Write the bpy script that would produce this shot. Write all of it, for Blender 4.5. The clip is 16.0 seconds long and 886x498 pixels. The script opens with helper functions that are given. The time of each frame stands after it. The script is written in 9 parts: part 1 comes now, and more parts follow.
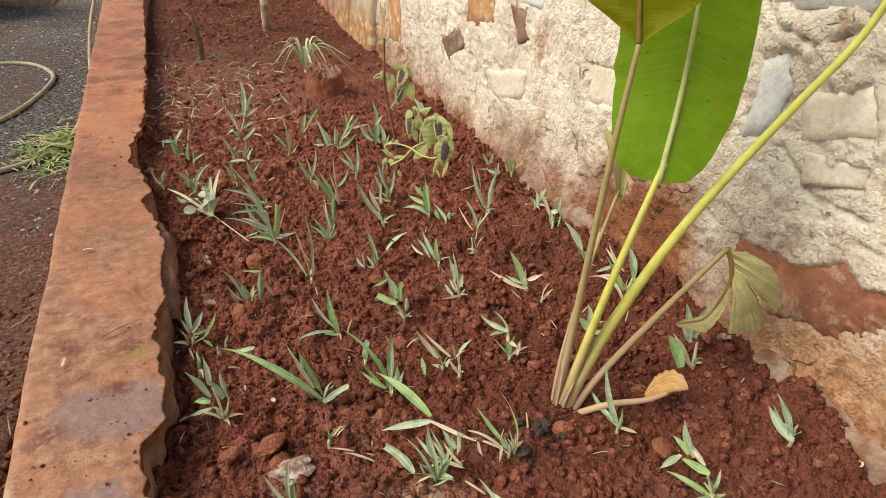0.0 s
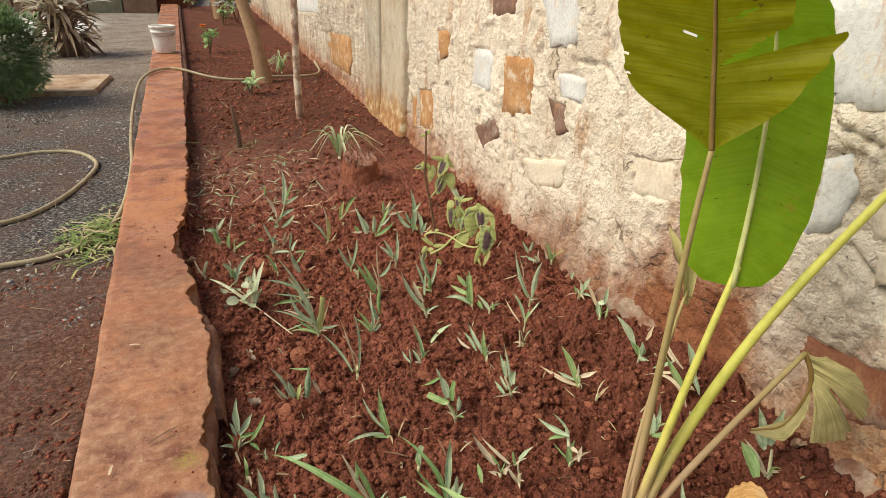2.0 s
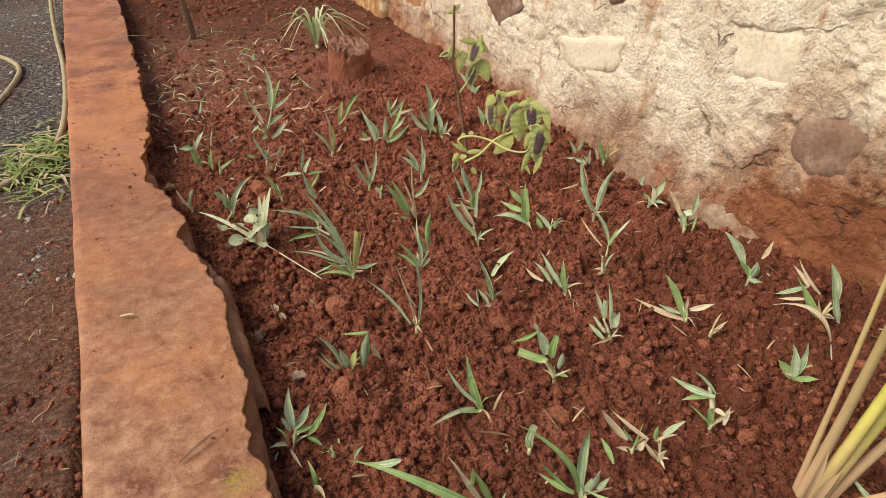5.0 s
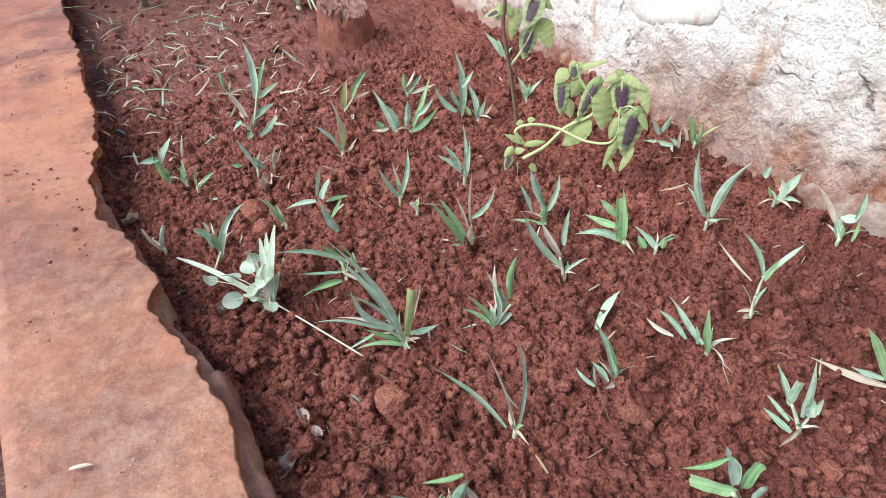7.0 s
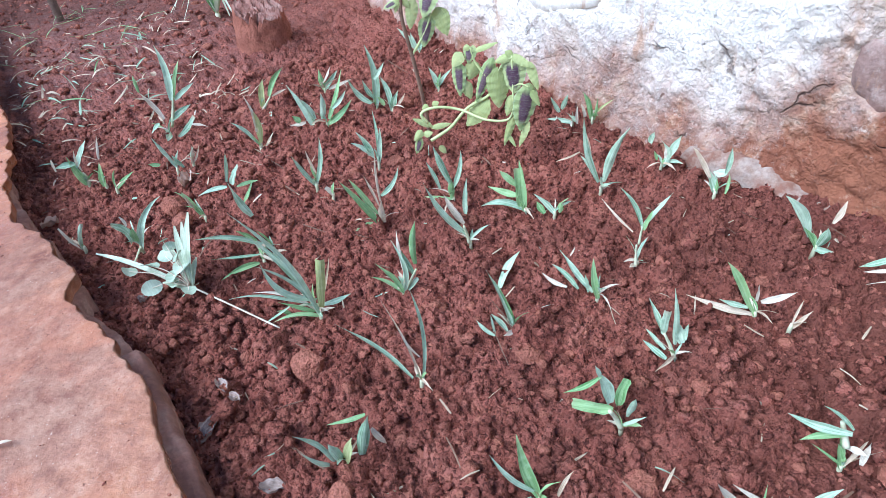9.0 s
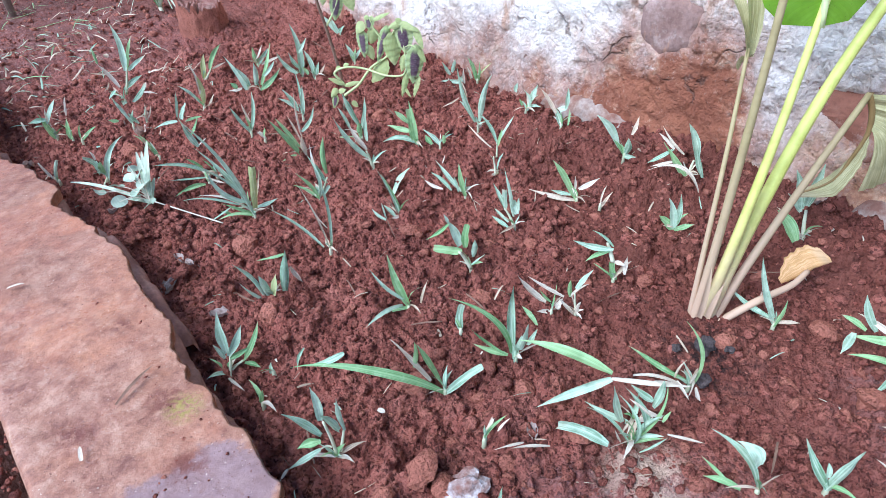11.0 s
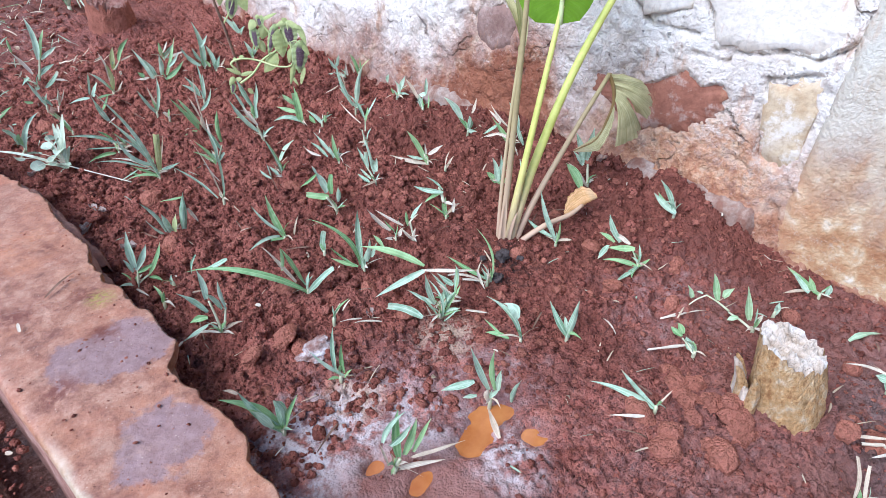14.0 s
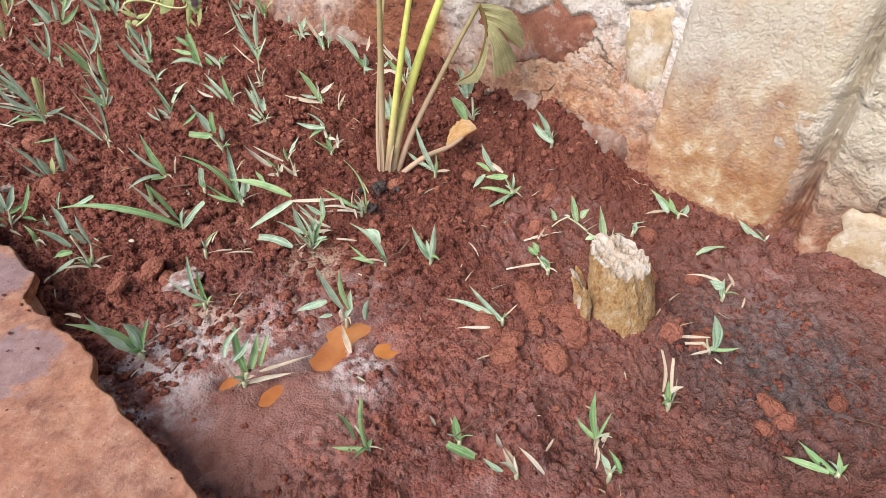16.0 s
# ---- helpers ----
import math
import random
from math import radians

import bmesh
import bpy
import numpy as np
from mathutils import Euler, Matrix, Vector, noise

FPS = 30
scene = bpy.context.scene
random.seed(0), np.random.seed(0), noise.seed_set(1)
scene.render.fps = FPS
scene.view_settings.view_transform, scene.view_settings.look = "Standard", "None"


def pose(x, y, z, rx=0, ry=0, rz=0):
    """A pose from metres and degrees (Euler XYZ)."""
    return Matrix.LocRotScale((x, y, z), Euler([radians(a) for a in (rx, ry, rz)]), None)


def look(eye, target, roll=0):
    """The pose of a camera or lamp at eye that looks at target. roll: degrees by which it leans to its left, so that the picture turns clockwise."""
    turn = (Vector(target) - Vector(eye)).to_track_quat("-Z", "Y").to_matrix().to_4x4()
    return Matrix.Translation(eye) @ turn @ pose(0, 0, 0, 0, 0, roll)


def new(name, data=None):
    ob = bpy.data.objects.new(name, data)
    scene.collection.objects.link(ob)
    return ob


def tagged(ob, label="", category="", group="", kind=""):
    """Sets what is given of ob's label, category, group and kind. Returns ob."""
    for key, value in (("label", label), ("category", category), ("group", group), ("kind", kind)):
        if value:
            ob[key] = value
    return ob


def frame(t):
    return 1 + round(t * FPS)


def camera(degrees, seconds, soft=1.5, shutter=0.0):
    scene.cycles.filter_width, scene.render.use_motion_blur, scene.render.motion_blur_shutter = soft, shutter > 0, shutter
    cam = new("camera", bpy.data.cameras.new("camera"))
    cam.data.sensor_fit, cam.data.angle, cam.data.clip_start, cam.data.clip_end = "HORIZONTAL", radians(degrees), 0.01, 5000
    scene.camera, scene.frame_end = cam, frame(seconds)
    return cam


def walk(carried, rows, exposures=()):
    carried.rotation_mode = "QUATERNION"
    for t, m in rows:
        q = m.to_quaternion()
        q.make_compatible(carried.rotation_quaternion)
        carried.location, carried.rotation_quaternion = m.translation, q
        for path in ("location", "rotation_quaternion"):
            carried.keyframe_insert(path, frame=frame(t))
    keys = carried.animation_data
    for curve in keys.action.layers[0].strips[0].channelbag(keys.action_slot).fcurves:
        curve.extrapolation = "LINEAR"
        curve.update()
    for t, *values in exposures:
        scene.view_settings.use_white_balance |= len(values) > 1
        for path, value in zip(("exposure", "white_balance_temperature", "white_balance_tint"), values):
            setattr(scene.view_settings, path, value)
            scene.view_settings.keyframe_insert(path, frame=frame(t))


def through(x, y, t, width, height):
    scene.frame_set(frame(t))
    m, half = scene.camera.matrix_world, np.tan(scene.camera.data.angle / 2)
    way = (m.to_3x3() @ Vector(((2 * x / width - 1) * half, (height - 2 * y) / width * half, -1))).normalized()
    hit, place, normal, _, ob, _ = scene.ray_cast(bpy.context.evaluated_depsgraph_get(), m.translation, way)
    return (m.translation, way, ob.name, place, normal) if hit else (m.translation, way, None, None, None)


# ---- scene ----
cam = camera(72.7, 16.0, soft=0.5)
PATH = [
    (0, (0.309, 0.113, 0.92), (0.922, 1.702, -0.128), 2.7),
    (0.5, (0.306, 0.114, 0.936), (0.927, 1.775, 0.01), 1.8),
    (1, (0.292, 0.128, 0.958), (0.896, 1.85, 0.139), 1.3),
    (1.5, (0.264, 0.151, 0.963), (0.865, 1.893, 0.185), 1.4),
    (2, (0.241, 0.185, 0.953), (0.837, 1.901, 0.117), 1.7),
    (2.5, (0.205, 0.262, 0.939), (0.859, 1.911, 0.015), 2.9),
    (3, (0.19, 0.384, 0.936), (0.852, 1.976, -0.078), 3.5),
    (3.5, (0.182, 0.471, 0.927), (0.836, 2.037, -0.13), 2.7),
    (4, (0.186, 0.54, 0.894), (0.8, 2.096, -0.203), 1.1),
    (4.2, (0.18, 0.556, 0.88), (0.78, 2.098, -0.244), 0.7),
    (6.3, (0.071, 0.755, 0.81), (0.855, 2.17, -0.366), 0.6),
    (6.5, (0.099, 0.863, 0.79), (0.834, 2.253, -0.447), -0.2),
    (7, (0.158, 1.051, 0.751), (0.84, 2.433, -0.523), -2.0),
    (7.5, (0.2, 1.116, 0.731), (0.905, 2.49, -0.54), -3.0),
    (8, (0.212, 1.119, 0.715), (0.929, 2.467, -0.577), -4.4),
    (8.5, (0.209, 1.053, 0.725), (0.955, 2.392, -0.56), -4.1),
    (9, (0.185, 0.925, 0.744), (0.999, 2.247, -0.517), -2.8),
    (9.5, (0.137, 0.808, 0.763), (0.996, 2.129, -0.469), -2.6),
    (9.7, (0.117, 0.762, 0.766), (0.998, 2.071, -0.463), -2.0),
    (11.8, (0.02, 0.468, 0.787), (1.069, 1.636, -0.452), -0.3),
    (12, (0.013, 0.469, 0.791), (1.103, 1.599, -0.448), 0.6),
    (12.5, (0.002, 0.467, 0.803), (1.146, 1.523, -0.453), 1.2),
    (13, (-0.003, 0.406, 0.815), (1.143, 1.468, -0.434), 1.1),
    (13.5, (-0.031, 0.259, 0.829), (1.106, 1.351, -0.402), 2.5),
    (14, (-0.08, 0.143, 0.854), (1.071, 1.253, -0.347), 2.5),
    (14.5, (-0.11, 0.082, 0.865), (1.105, 1.162, -0.3), 2.8),
    (15, (-0.091, 0.057, 0.872), (1.148, 1.093, -0.309), 4.1),
    (15.5, (-0.036, 0.002, 0.852), (1.17, 1.031, -0.366), 3.7),
    (16, (0.024, -0.066, 0.845), (1.17, 0.916, -0.468), 2.7),
]
EXPOSURES = [
    (0.0, 0.49, 6900, 6), (4.2, 0.42, 7350, 8), (6.3, 0.62, 6600, 10), (6.6, 0.86, 5650, 9), (7.0, 0.98, 5150, 8), (7.5, 1.04, 4800, 8), (9.7, 1.12, 4550, 10),
    (11.8, 1.08, 4550, 12), (13.6, 1.02, 4650, 14), (14.3, 0.84, 5050, 14), (14.7, 0.73, 5650, 14), (16.0, 0.78, 5700, 14),
]
walk(cam, [(t, look(eye, target, roll)) for t, eye, target, roll in PATH], EXPOSURES)

# ---------- daylight ----------
world = bpy.data.worlds.new("open_shade")
scene.world = world
world.use_nodes = True
wn = world.node_tree
sky = wn.nodes.new("ShaderNodeTexSky")
sky.sky_type, sky.sun_disc = "NISHITA", False
sky.sun_elevation, sky.sun_rotation = radians(46), radians(-86)
wn.links.new(sky.outputs[0], wn.nodes["Background"].inputs[0])
wn.nodes["Background"].inputs[1].default_value = 0.088
sun_data = bpy.data.lights.new("sun", "SUN")
sun_data.energy, sun_data.angle, sun_data.color = 3.1, radians(46), (1.0, 0.92, 0.80)
sun = new("sun", sun_data)
sun.matrix_world = look((-8, 0.6, 8.4), (0, 0, 0))


# ---------- materials ----------
def shader(name, rough=0.8, spec=0.3, coat=0.0):
    m = bpy.data.materials.new(name)
    m.use_nodes = True
    b = m.node_tree.nodes["Principled BSDF"]
    b.inputs["Roughness"].default_value = rough
    b.inputs["Specular IOR Level"].default_value = spec
    b.inputs["Coat Weight"].default_value = coat
    return m, m.node_tree, b


def node(nt, kind, **values):
    n = nt.nodes.new(kind)
    for key, v in values.items():
        n.inputs[key.replace("_", " ")].default_value = v
    return n


def where(nt, space="world"):
    """World position for fixed surfaces, object position for movable things."""
    if space == "world":
        return nt.nodes.new("ShaderNodeNewGeometry").outputs["Position"]
    return nt.nodes.new("ShaderNodeTexCoord").outputs["Object"]


def grain(nt, at, scale, detail=5.0, rough=0.6, stretch=None):
    if stretch:
        mp = nt.nodes.new("ShaderNodeMapping")
        mp.inputs["Scale"].default_value = stretch
        nt.links.new(at, mp.inputs["Vector"])
        at = mp.outputs[0]
    n = node(nt, "ShaderNodeTexNoise", Scale=scale, Detail=detail, Roughness=rough)
    nt.links.new(at, n.inputs["Vector"])
    return n.outputs["Fac"]


def ramp(nt, fac, *stops):
    r = nt.nodes.new("ShaderNodeValToRGB")
    els = r.color_ramp.elements
    while len(els) < len(stops):
        els.new(0.5)
    for e, (p, c) in zip(els, stops):
        e.position = p
        e.color = (*c, 1) if len(c) == 3 else c
    nt.links.new(fac, r.inputs[0])
    return r.outputs[0]


def grey(v):
    return (v, v, v)


def blend(nt, fac, a, b, how="MIX"):
    m = nt.nodes.new("ShaderNodeMix")
    m.data_type, m.blend_type = "RGBA", how
    for sock, v in ((m.inputs[0], fac), (m.inputs[6], a), (m.inputs[7], b)):
        if hasattr(v, "is_linked"):
            nt.links.new(v, sock)
        else:
            sock.default_value = v if isinstance(v, (int, float)) else (*v, 1)
    return m.outputs[2]


def sums(nt, how, a, b):
    m = nt.nodes.new("ShaderNodeMath")
    m.operation = how
    for sock, v in zip(m.inputs, (a, b)):
        if hasattr(v, "is_linked"):
            nt.links.new(v, sock)
        else:
            sock.default_value = v
    return m.outputs[0]


def relief(nt, b, height, strength, depth):
    n = node(nt, "ShaderNodeBump", Strength=strength, Distance=depth)
    nt.links.new(height, n.inputs["Height"])
    nt.links.new(n.outputs[0], b.inputs["Normal"])


def near_spot(nt, at, x, y, r0, r1):
    """1 at a spot of the ground, fading to 0 between the two radii."""
    flat = node(nt, "ShaderNodeVectorMath")
    flat.operation = "MULTIPLY"
    flat.inputs[1].default_value = (1, 1, 0)
    nt.links.new(at, flat.inputs[0])
    d = node(nt, "ShaderNodeVectorMath")
    d.operation = "DISTANCE"
    d.inputs[1].default_value = (x, y, 0)
    nt.links.new(flat.outputs[0], d.inputs[0])
    m = node(nt, "ShaderNodeMapRange")
    m.inputs["From Min"].default_value, m.inputs["From Max"].default_value = r1, r0
    nt.links.new(d.outputs["Value"], m.inputs["Value"])
    return m.outputs[0]


def crumb_cells(nt, at, scale, wobble):
    """Jumbled cells: a height falling from each crumb's middle, and a tone for each crumb."""
    wob = node(nt, "ShaderNodeTexNoise", Scale=scale * 0.7, Detail=3.0)
    nt.links.new(at, wob.inputs["Vector"])
    mixed = node(nt, "ShaderNodeVectorMath")
    mixed.operation = "MULTIPLY_ADD"
    nt.links.new(wob.outputs["Color"], mixed.inputs[0])
    mixed.inputs[1].default_value = (wobble / scale,) * 3
    nt.links.new(at, mixed.inputs[2])
    v = node(nt, "ShaderNodeTexVoronoi", Scale=scale)
    nt.links.new(mixed.outputs[0], v.inputs["Vector"])
    sep = nt.nodes.new("ShaderNodeSeparateColor")
    nt.links.new(v.outputs["Color"], sep.inputs[0])
    return v.outputs["Distance"], sep.outputs[0]


def soil_material(name, silt=True):
    m, nt, b = shader(name, 0.95, 0.12)
    at = where(nt)
    c = ramp(nt, grain(nt, at, 14, 6, 0.7), (0.3, (0.24, 0.075, 0.048)), (0.5, (0.40, 0.134, 0.087)), (0.72, (0.525, 0.205, 0.137)))
    near, tone = crumb_cells(nt, at, 45, 0.6)
    c = blend(nt, ramp(nt, tone, (0.0, grey(0.45)), (0.5, grey(0.0))), c, (0.15, 0.044, 0.028))
    c = blend(nt, ramp(nt, tone, (0.70, grey(0.0)), (1.0, grey(0.5))), c, (0.50, 0.195, 0.12))
    fine, tint = crumb_cells(nt, at, 210, 0.8)
    c = blend(nt, ramp(nt, tint, (0.0, grey(0.8)), (0.38, grey(0.0))), c, (0.050, 0.016, 0.011))
    c = blend(nt, ramp(nt, tint, (0.90, grey(0.0)), (1.0, grey(0.5))), c, (0.46, 0.20, 0.13))
    if not silt:
        own = nt.nodes.new("ShaderNodeNewGeometry").outputs["Random Per Island"]
        c = blend(nt, ramp(nt, own, (0.0, grey(0.5)), (0.45, grey(0.0))), c, (0.15, 0.045, 0.028))
        c = blend(nt, ramp(nt, own, (0.60, grey(0.0)), (1.0, grey(0.6))), c, (0.54, 0.215, 0.125))
    c = blend(nt, ramp(nt, grain(nt, at, 3.0, 5, 0.65), (0.50, grey(0)), (0.62, grey(0.45))), c, (0.14, 0.047, 0.031))
    if silt:
        # dried grey-pink silt round the puddles and at the trampled end
        a = sums(nt, "MAXIMUM", near_spot(nt, at, 0.30, 0.57, 0.18, 0.32), near_spot(nt, at, 0.52, 0.60, 0.05, 0.17))
        e = near_spot(nt, at, 1.08, 0.0, 0.10, 0.40)
        g = sums(nt, "MAXIMUM", near_spot(nt, at, 0.99, 0.45, 0.08, 0.25), sums(nt, "MULTIPLY", near_spot(nt, at, 0.50, 0.10, 0.15, 0.50), 0.6))
        far = near_spot(nt, at, 0.25, 3.3, 0.2, 1.0)
        spots = sums(nt, "MAXIMUM", sums(nt, "MAXIMUM", a, e), sums(nt, "MAXIMUM", g, sums(nt, "MULTIPLY", far, 0.5)))
        patch = ramp(nt, grain(nt, at, 17, 7, 0.75), (0.38, grey(0)), (0.54, grey(1)))
        fac = sums(nt, "MULTIPLY", sums(nt, "MULTIPLY", spots, patch), 0.85)
        film = ramp(nt, grain(nt, at, 40, 6, 0.7), (0.34, (0.15, 0.068, 0.052)), (0.52, (0.255, 0.140, 0.118)), (0.66, (0.42, 0.32, 0.275)))
        beyond = node(nt, "ShaderNodeMapRange")
        beyond.inputs["From Min"].default_value, beyond.inputs["From Max"].default_value = 2.7, 3.9
        far_sep = nt.nodes.new("ShaderNodeSeparateXYZ")
        nt.links.new(at, far_sep.inputs[0])
        nt.links.new(far_sep.outputs["Y"], beyond.inputs["Value"])
        trod = sums(nt, "MULTIPLY", beyond.outputs[0], ramp(nt, grain(nt, at, 5, 5, 0.7), (0.36, grey(0.55)), (0.52, grey(0.92))))
        c = blend(nt, trod, c, ramp(nt, grain(nt, at, 55, 5, 0.75), (0.35, (0.07, 0.028, 0.019)), (0.6, (0.16, 0.066, 0.044)), (0.72, (0.27, 0.14, 0.10))))
        c = blend(nt, fac, c, film)
        damp = sums(nt, "MULTIPLY", near_spot(nt, at, 0.95, -0.2, 0.30, 0.70), ramp(nt, grain(nt, at, 9, 6, 0.7), (0.38, grey(0.2)), (0.52, grey(0.8))))
        c = blend(nt, damp, c, ramp(nt, grain(nt, at, 22, 5, 0.7), (0.36, (0.15, 0.066, 0.046)), (0.62, (0.30, 0.145, 0.105))))
        sooty = sums(nt, "MULTIPLY", near_spot(nt, at, 0.96, -0.08, 0.10, 0.26), ramp(nt, grain(nt, at, 14, 7, 0.8), (0.40, grey(0)), (0.52, grey(0.85))))
        c = blend(nt, sooty, c, ramp(nt, grain(nt, at, 50, 5, 0.7), (0.4, (0.05, 0.04, 0.036)), (0.62, (0.20, 0.16, 0.145))))
        # darker, deeper red patches over the soil beside the wall
        deep_red = sums(nt, "MULTIPLY", sums(nt, "MAXIMUM", near_spot(nt, at, 1.10, 0.95, 0.25, 0.62), sums(nt, "MULTIPLY", near_spot(nt, at, 1.15, 0.50, 0.12, 0.45), 0.8)), ramp(nt, grain(nt, at, 7, 5, 0.7), (0.36, grey(0.3)), (0.54, grey(0.75))))
        c = blend(nt, deep_red, c, (0.165, 0.056, 0.034))
        crust = sums(nt, "MULTIPLY", sums(nt, "MAXIMUM", near_spot(nt, at, 0.545, 0.725, 0.03, 0.08), near_spot(nt, at, 0.32, 0.73, 0.02, 0.07)), ramp(nt, grain(nt, at, 30, 6, 0.75), (0.42, grey(0)), (0.52, grey(0.9))))
        c = blend(nt, crust, c, (0.58, 0.40, 0.27))
        # pale crust curling round the drying mud
        swirl = sums(nt, "ABSOLUTE", sums(nt, "SUBTRACT", grain(nt, at, 11, 5, 0.6), 0.5), 0.0)
        shore = sums(nt, "MAXIMUM", sums(nt, "MAXIMUM", near_spot(nt, at, 0.215, 0.665, 0.09, 0.16), near_spot(nt, at, 0.41, 0.47, 0.04, 0.09)), near_spot(nt, at, 0.33, 0.62, 0.05, 0.13))
        curl = sums(nt, "MULTIPLY", sums(nt, "MULTIPLY", shore, ramp(nt, swirl, (0.03, grey(1)), (0.08, grey(0)))), ramp(nt, grain(nt, at, 60, 5, 0.7), (0.38, grey(0.3)), (0.52, grey(1.0))))
        c = blend(nt, curl, c, (0.56, 0.46, 0.41))
        # wet smooth mud sheet
        mud = sums(nt, "MULTIPLY", near_spot(nt, at, 0.24, 0.48, 0.10, 0.18), ramp(nt, grain(nt, at, 9, 5, 0.6), (0.34, grey(0.3)), (0.48, grey(0.9))))
        c = blend(nt, mud, c, ramp(nt, grain(nt, at, 20, 5, 0.65), (0.35, (0.20, 0.085, 0.060)), (0.60, (0.31, 0.150, 0.112))))
        dark = near_spot(nt, at, 0.79, 0.79, 0.03, 0.13)
        c = blend(nt, sums(nt, "MULTIPLY", dark, ramp(nt, grain(nt, at, 60, 4), (0.45, grey(0)), (0.6, grey(0.9)))), c, (0.035, 0.022, 0.018))
        wet = sums(nt, "MAXIMUM", near_spot(nt, at, 0.26, 0.50, 0.13, 0.24), near_spot(nt, at, 0.46, 0.51, 0.06, 0.12))
        rr = ramp(nt, sums(nt, "MULTIPLY", wet, grain(nt, at, 14, 4)), (0.15, grey(0.95)), (0.45, grey(0.40)))
        nt.links.new(rr, b.inputs["Roughness"])
    nt.links.new(c, b.inputs["Base Color"])
    h = sums(nt, "ADD", sums(nt, "MULTIPLY", near, -0.15), sums(nt, "MULTIPLY", fine, -0.45))
    h = sums(nt, "ADD", h, sums(nt, "MULTIPLY", grain(nt, at, 75, 6, 0.75), 1.3))
    if silt:
        calm = sums(nt, "MULTIPLY", sums(nt, "MAXIMUM", spots, near_spot(nt, at, 0.26, 0.50, 0.14, 0.26)), 0.6)
        h = sums(nt, "MULTIPLY", h, sums(nt, "SUBTRACT", 1.0, calm))
    relief(nt, b, h, 1.0, 0.0135)
    return m


def leaf_material(name, dark, light, rough=0.45, through=0.25, stripe=160.0, spots=None, veins=0.5, dry=(0.45, 0.34, 0.2), run=(4.5, 0.45, 1.0), rib=0.0):
    """Leaf tissue: tone varies from leaf to leaf, fine stripes run along the blade, the tips are drier."""
    m, nt, b = shader(name, rough + 0.08, 0.32)
    at = where(nt, "object")
    tc = nt.nodes.new("ShaderNodeTexCoord").outputs["UV"]
    info = nt.nodes.new("ShaderNodeObjectInfo")
    c = blend(nt, info.outputs["Random"], dark, light)
    lines = grain(nt, tc, 3.0, 4, 0.7, run)
    c = blend(nt, ramp(nt, lines, (0.42, grey(0)), (0.62, grey(min(1, veins * 1.3)))), c, tuple(min(1, v * 1.35 + 0.16) for v in light))
    c = blend(nt, ramp(nt, grain(nt, tc, 2.0, 3, 0.6, (run[0], run[1] * 5, 1.0)), (0.58, grey(0)), (0.68, grey(veins * 0.6))), c, tuple(v * 0.5 for v in dark))
    c = blend(nt, ramp(nt, grain(nt, at, 35, 4), (0.45, grey(0)), (0.7, grey(0.5))), c, tuple(v * 0.75 for v in dark))
    sep = nt.nodes.new("ShaderNodeSeparateXYZ")
    nt.links.new(tc, sep.inputs[0])
    if rib:
        # scuffed and browned places
        c = blend(nt, ramp(nt, grain(nt, tc, 1.0, 5, 0.75, (5.0, 5.0, 1.0)), (0.60, grey(0)), (0.68, grey(0.7))), c, (0.34, 0.25, 0.13))
        c = blend(nt, ramp(nt, grain(nt, at, 60, 4, 0.7), (0.56, grey(0)), (0.68, grey(0.5))), c, tuple(min(1, v + 0.16) for v in light))
        # a pale band along the middle and a thin pale margin
        off = sums(nt, "ABSOLUTE", sums(nt, "SUBTRACT", sums(nt, "FRACT", sep.outputs["X"], 0.0), 0.5), 0.0)
        band = ramp(nt, sums(nt, "ADD", off, sums(nt, "MULTIPLY", sums(nt, "SUBTRACT", lines, 0.5), 0.25)), (0.03, grey(rib)), (0.13, grey(0)), (0.42, grey(0)), (0.48, grey(rib * 0.8)))
        c = blend(nt, band, c, tuple(min(1, v * 1.2 + 0.14) for v in light))
    tip = sums(nt, "MULTIPLY", ramp(nt, sep.outputs["Y"], (0.78, grey(0)), (1.0, grey(1))), ramp(nt, grain(nt, at, 12, 3), (0.45, grey(0)), (0.6, grey(0.85))))
    c = blend(nt, tip, c, dry)
    if spots:
        c = blend(nt, ramp(nt, grain(nt, at, 28, 5, 0.7), (0.66, grey(0)), (0.70, grey(0.8))), c, spots)
        if run[0] < 1:
            c = blend(nt, ramp(nt, grain(nt, tc, 1.0, 4, 0.6, (5.0, 62.0, 1.0)), (0.665, grey(0)), (0.69, grey(0.95))), c, tuple(v * 0.3 for v in spots))
            c = blend(nt, ramp(nt, grain(nt, tc, 1.0, 2, 0.5, (0.6, 150.0, 1.0)), (0.46, grey(0)), (0.60, grey(veins * 2.8))), c, tuple(v * 0.55 for v in dark))
    nt.links.new(c, b.inputs["Base Color"])
    relief(nt, b, sums(nt, "ADD", grain(nt, at, stripe, 3), lines), 0.4, 0.002)
    if through:
        t = nt.nodes.new("ShaderNodeBsdfTranslucent")
        nt.links.new(c, t.inputs["Color"])
        mix = nt.nodes.new("ShaderNodeMixShader")
        mix.inputs[0].default_value = through
        nt.links.new(b.outputs[0], mix.inputs[1])
        nt.links.new(t.outputs[0], mix.inputs[2])
        nt.links.new(mix.outputs[0], nt.nodes["Material Output"].inputs["Surface"])
    return m


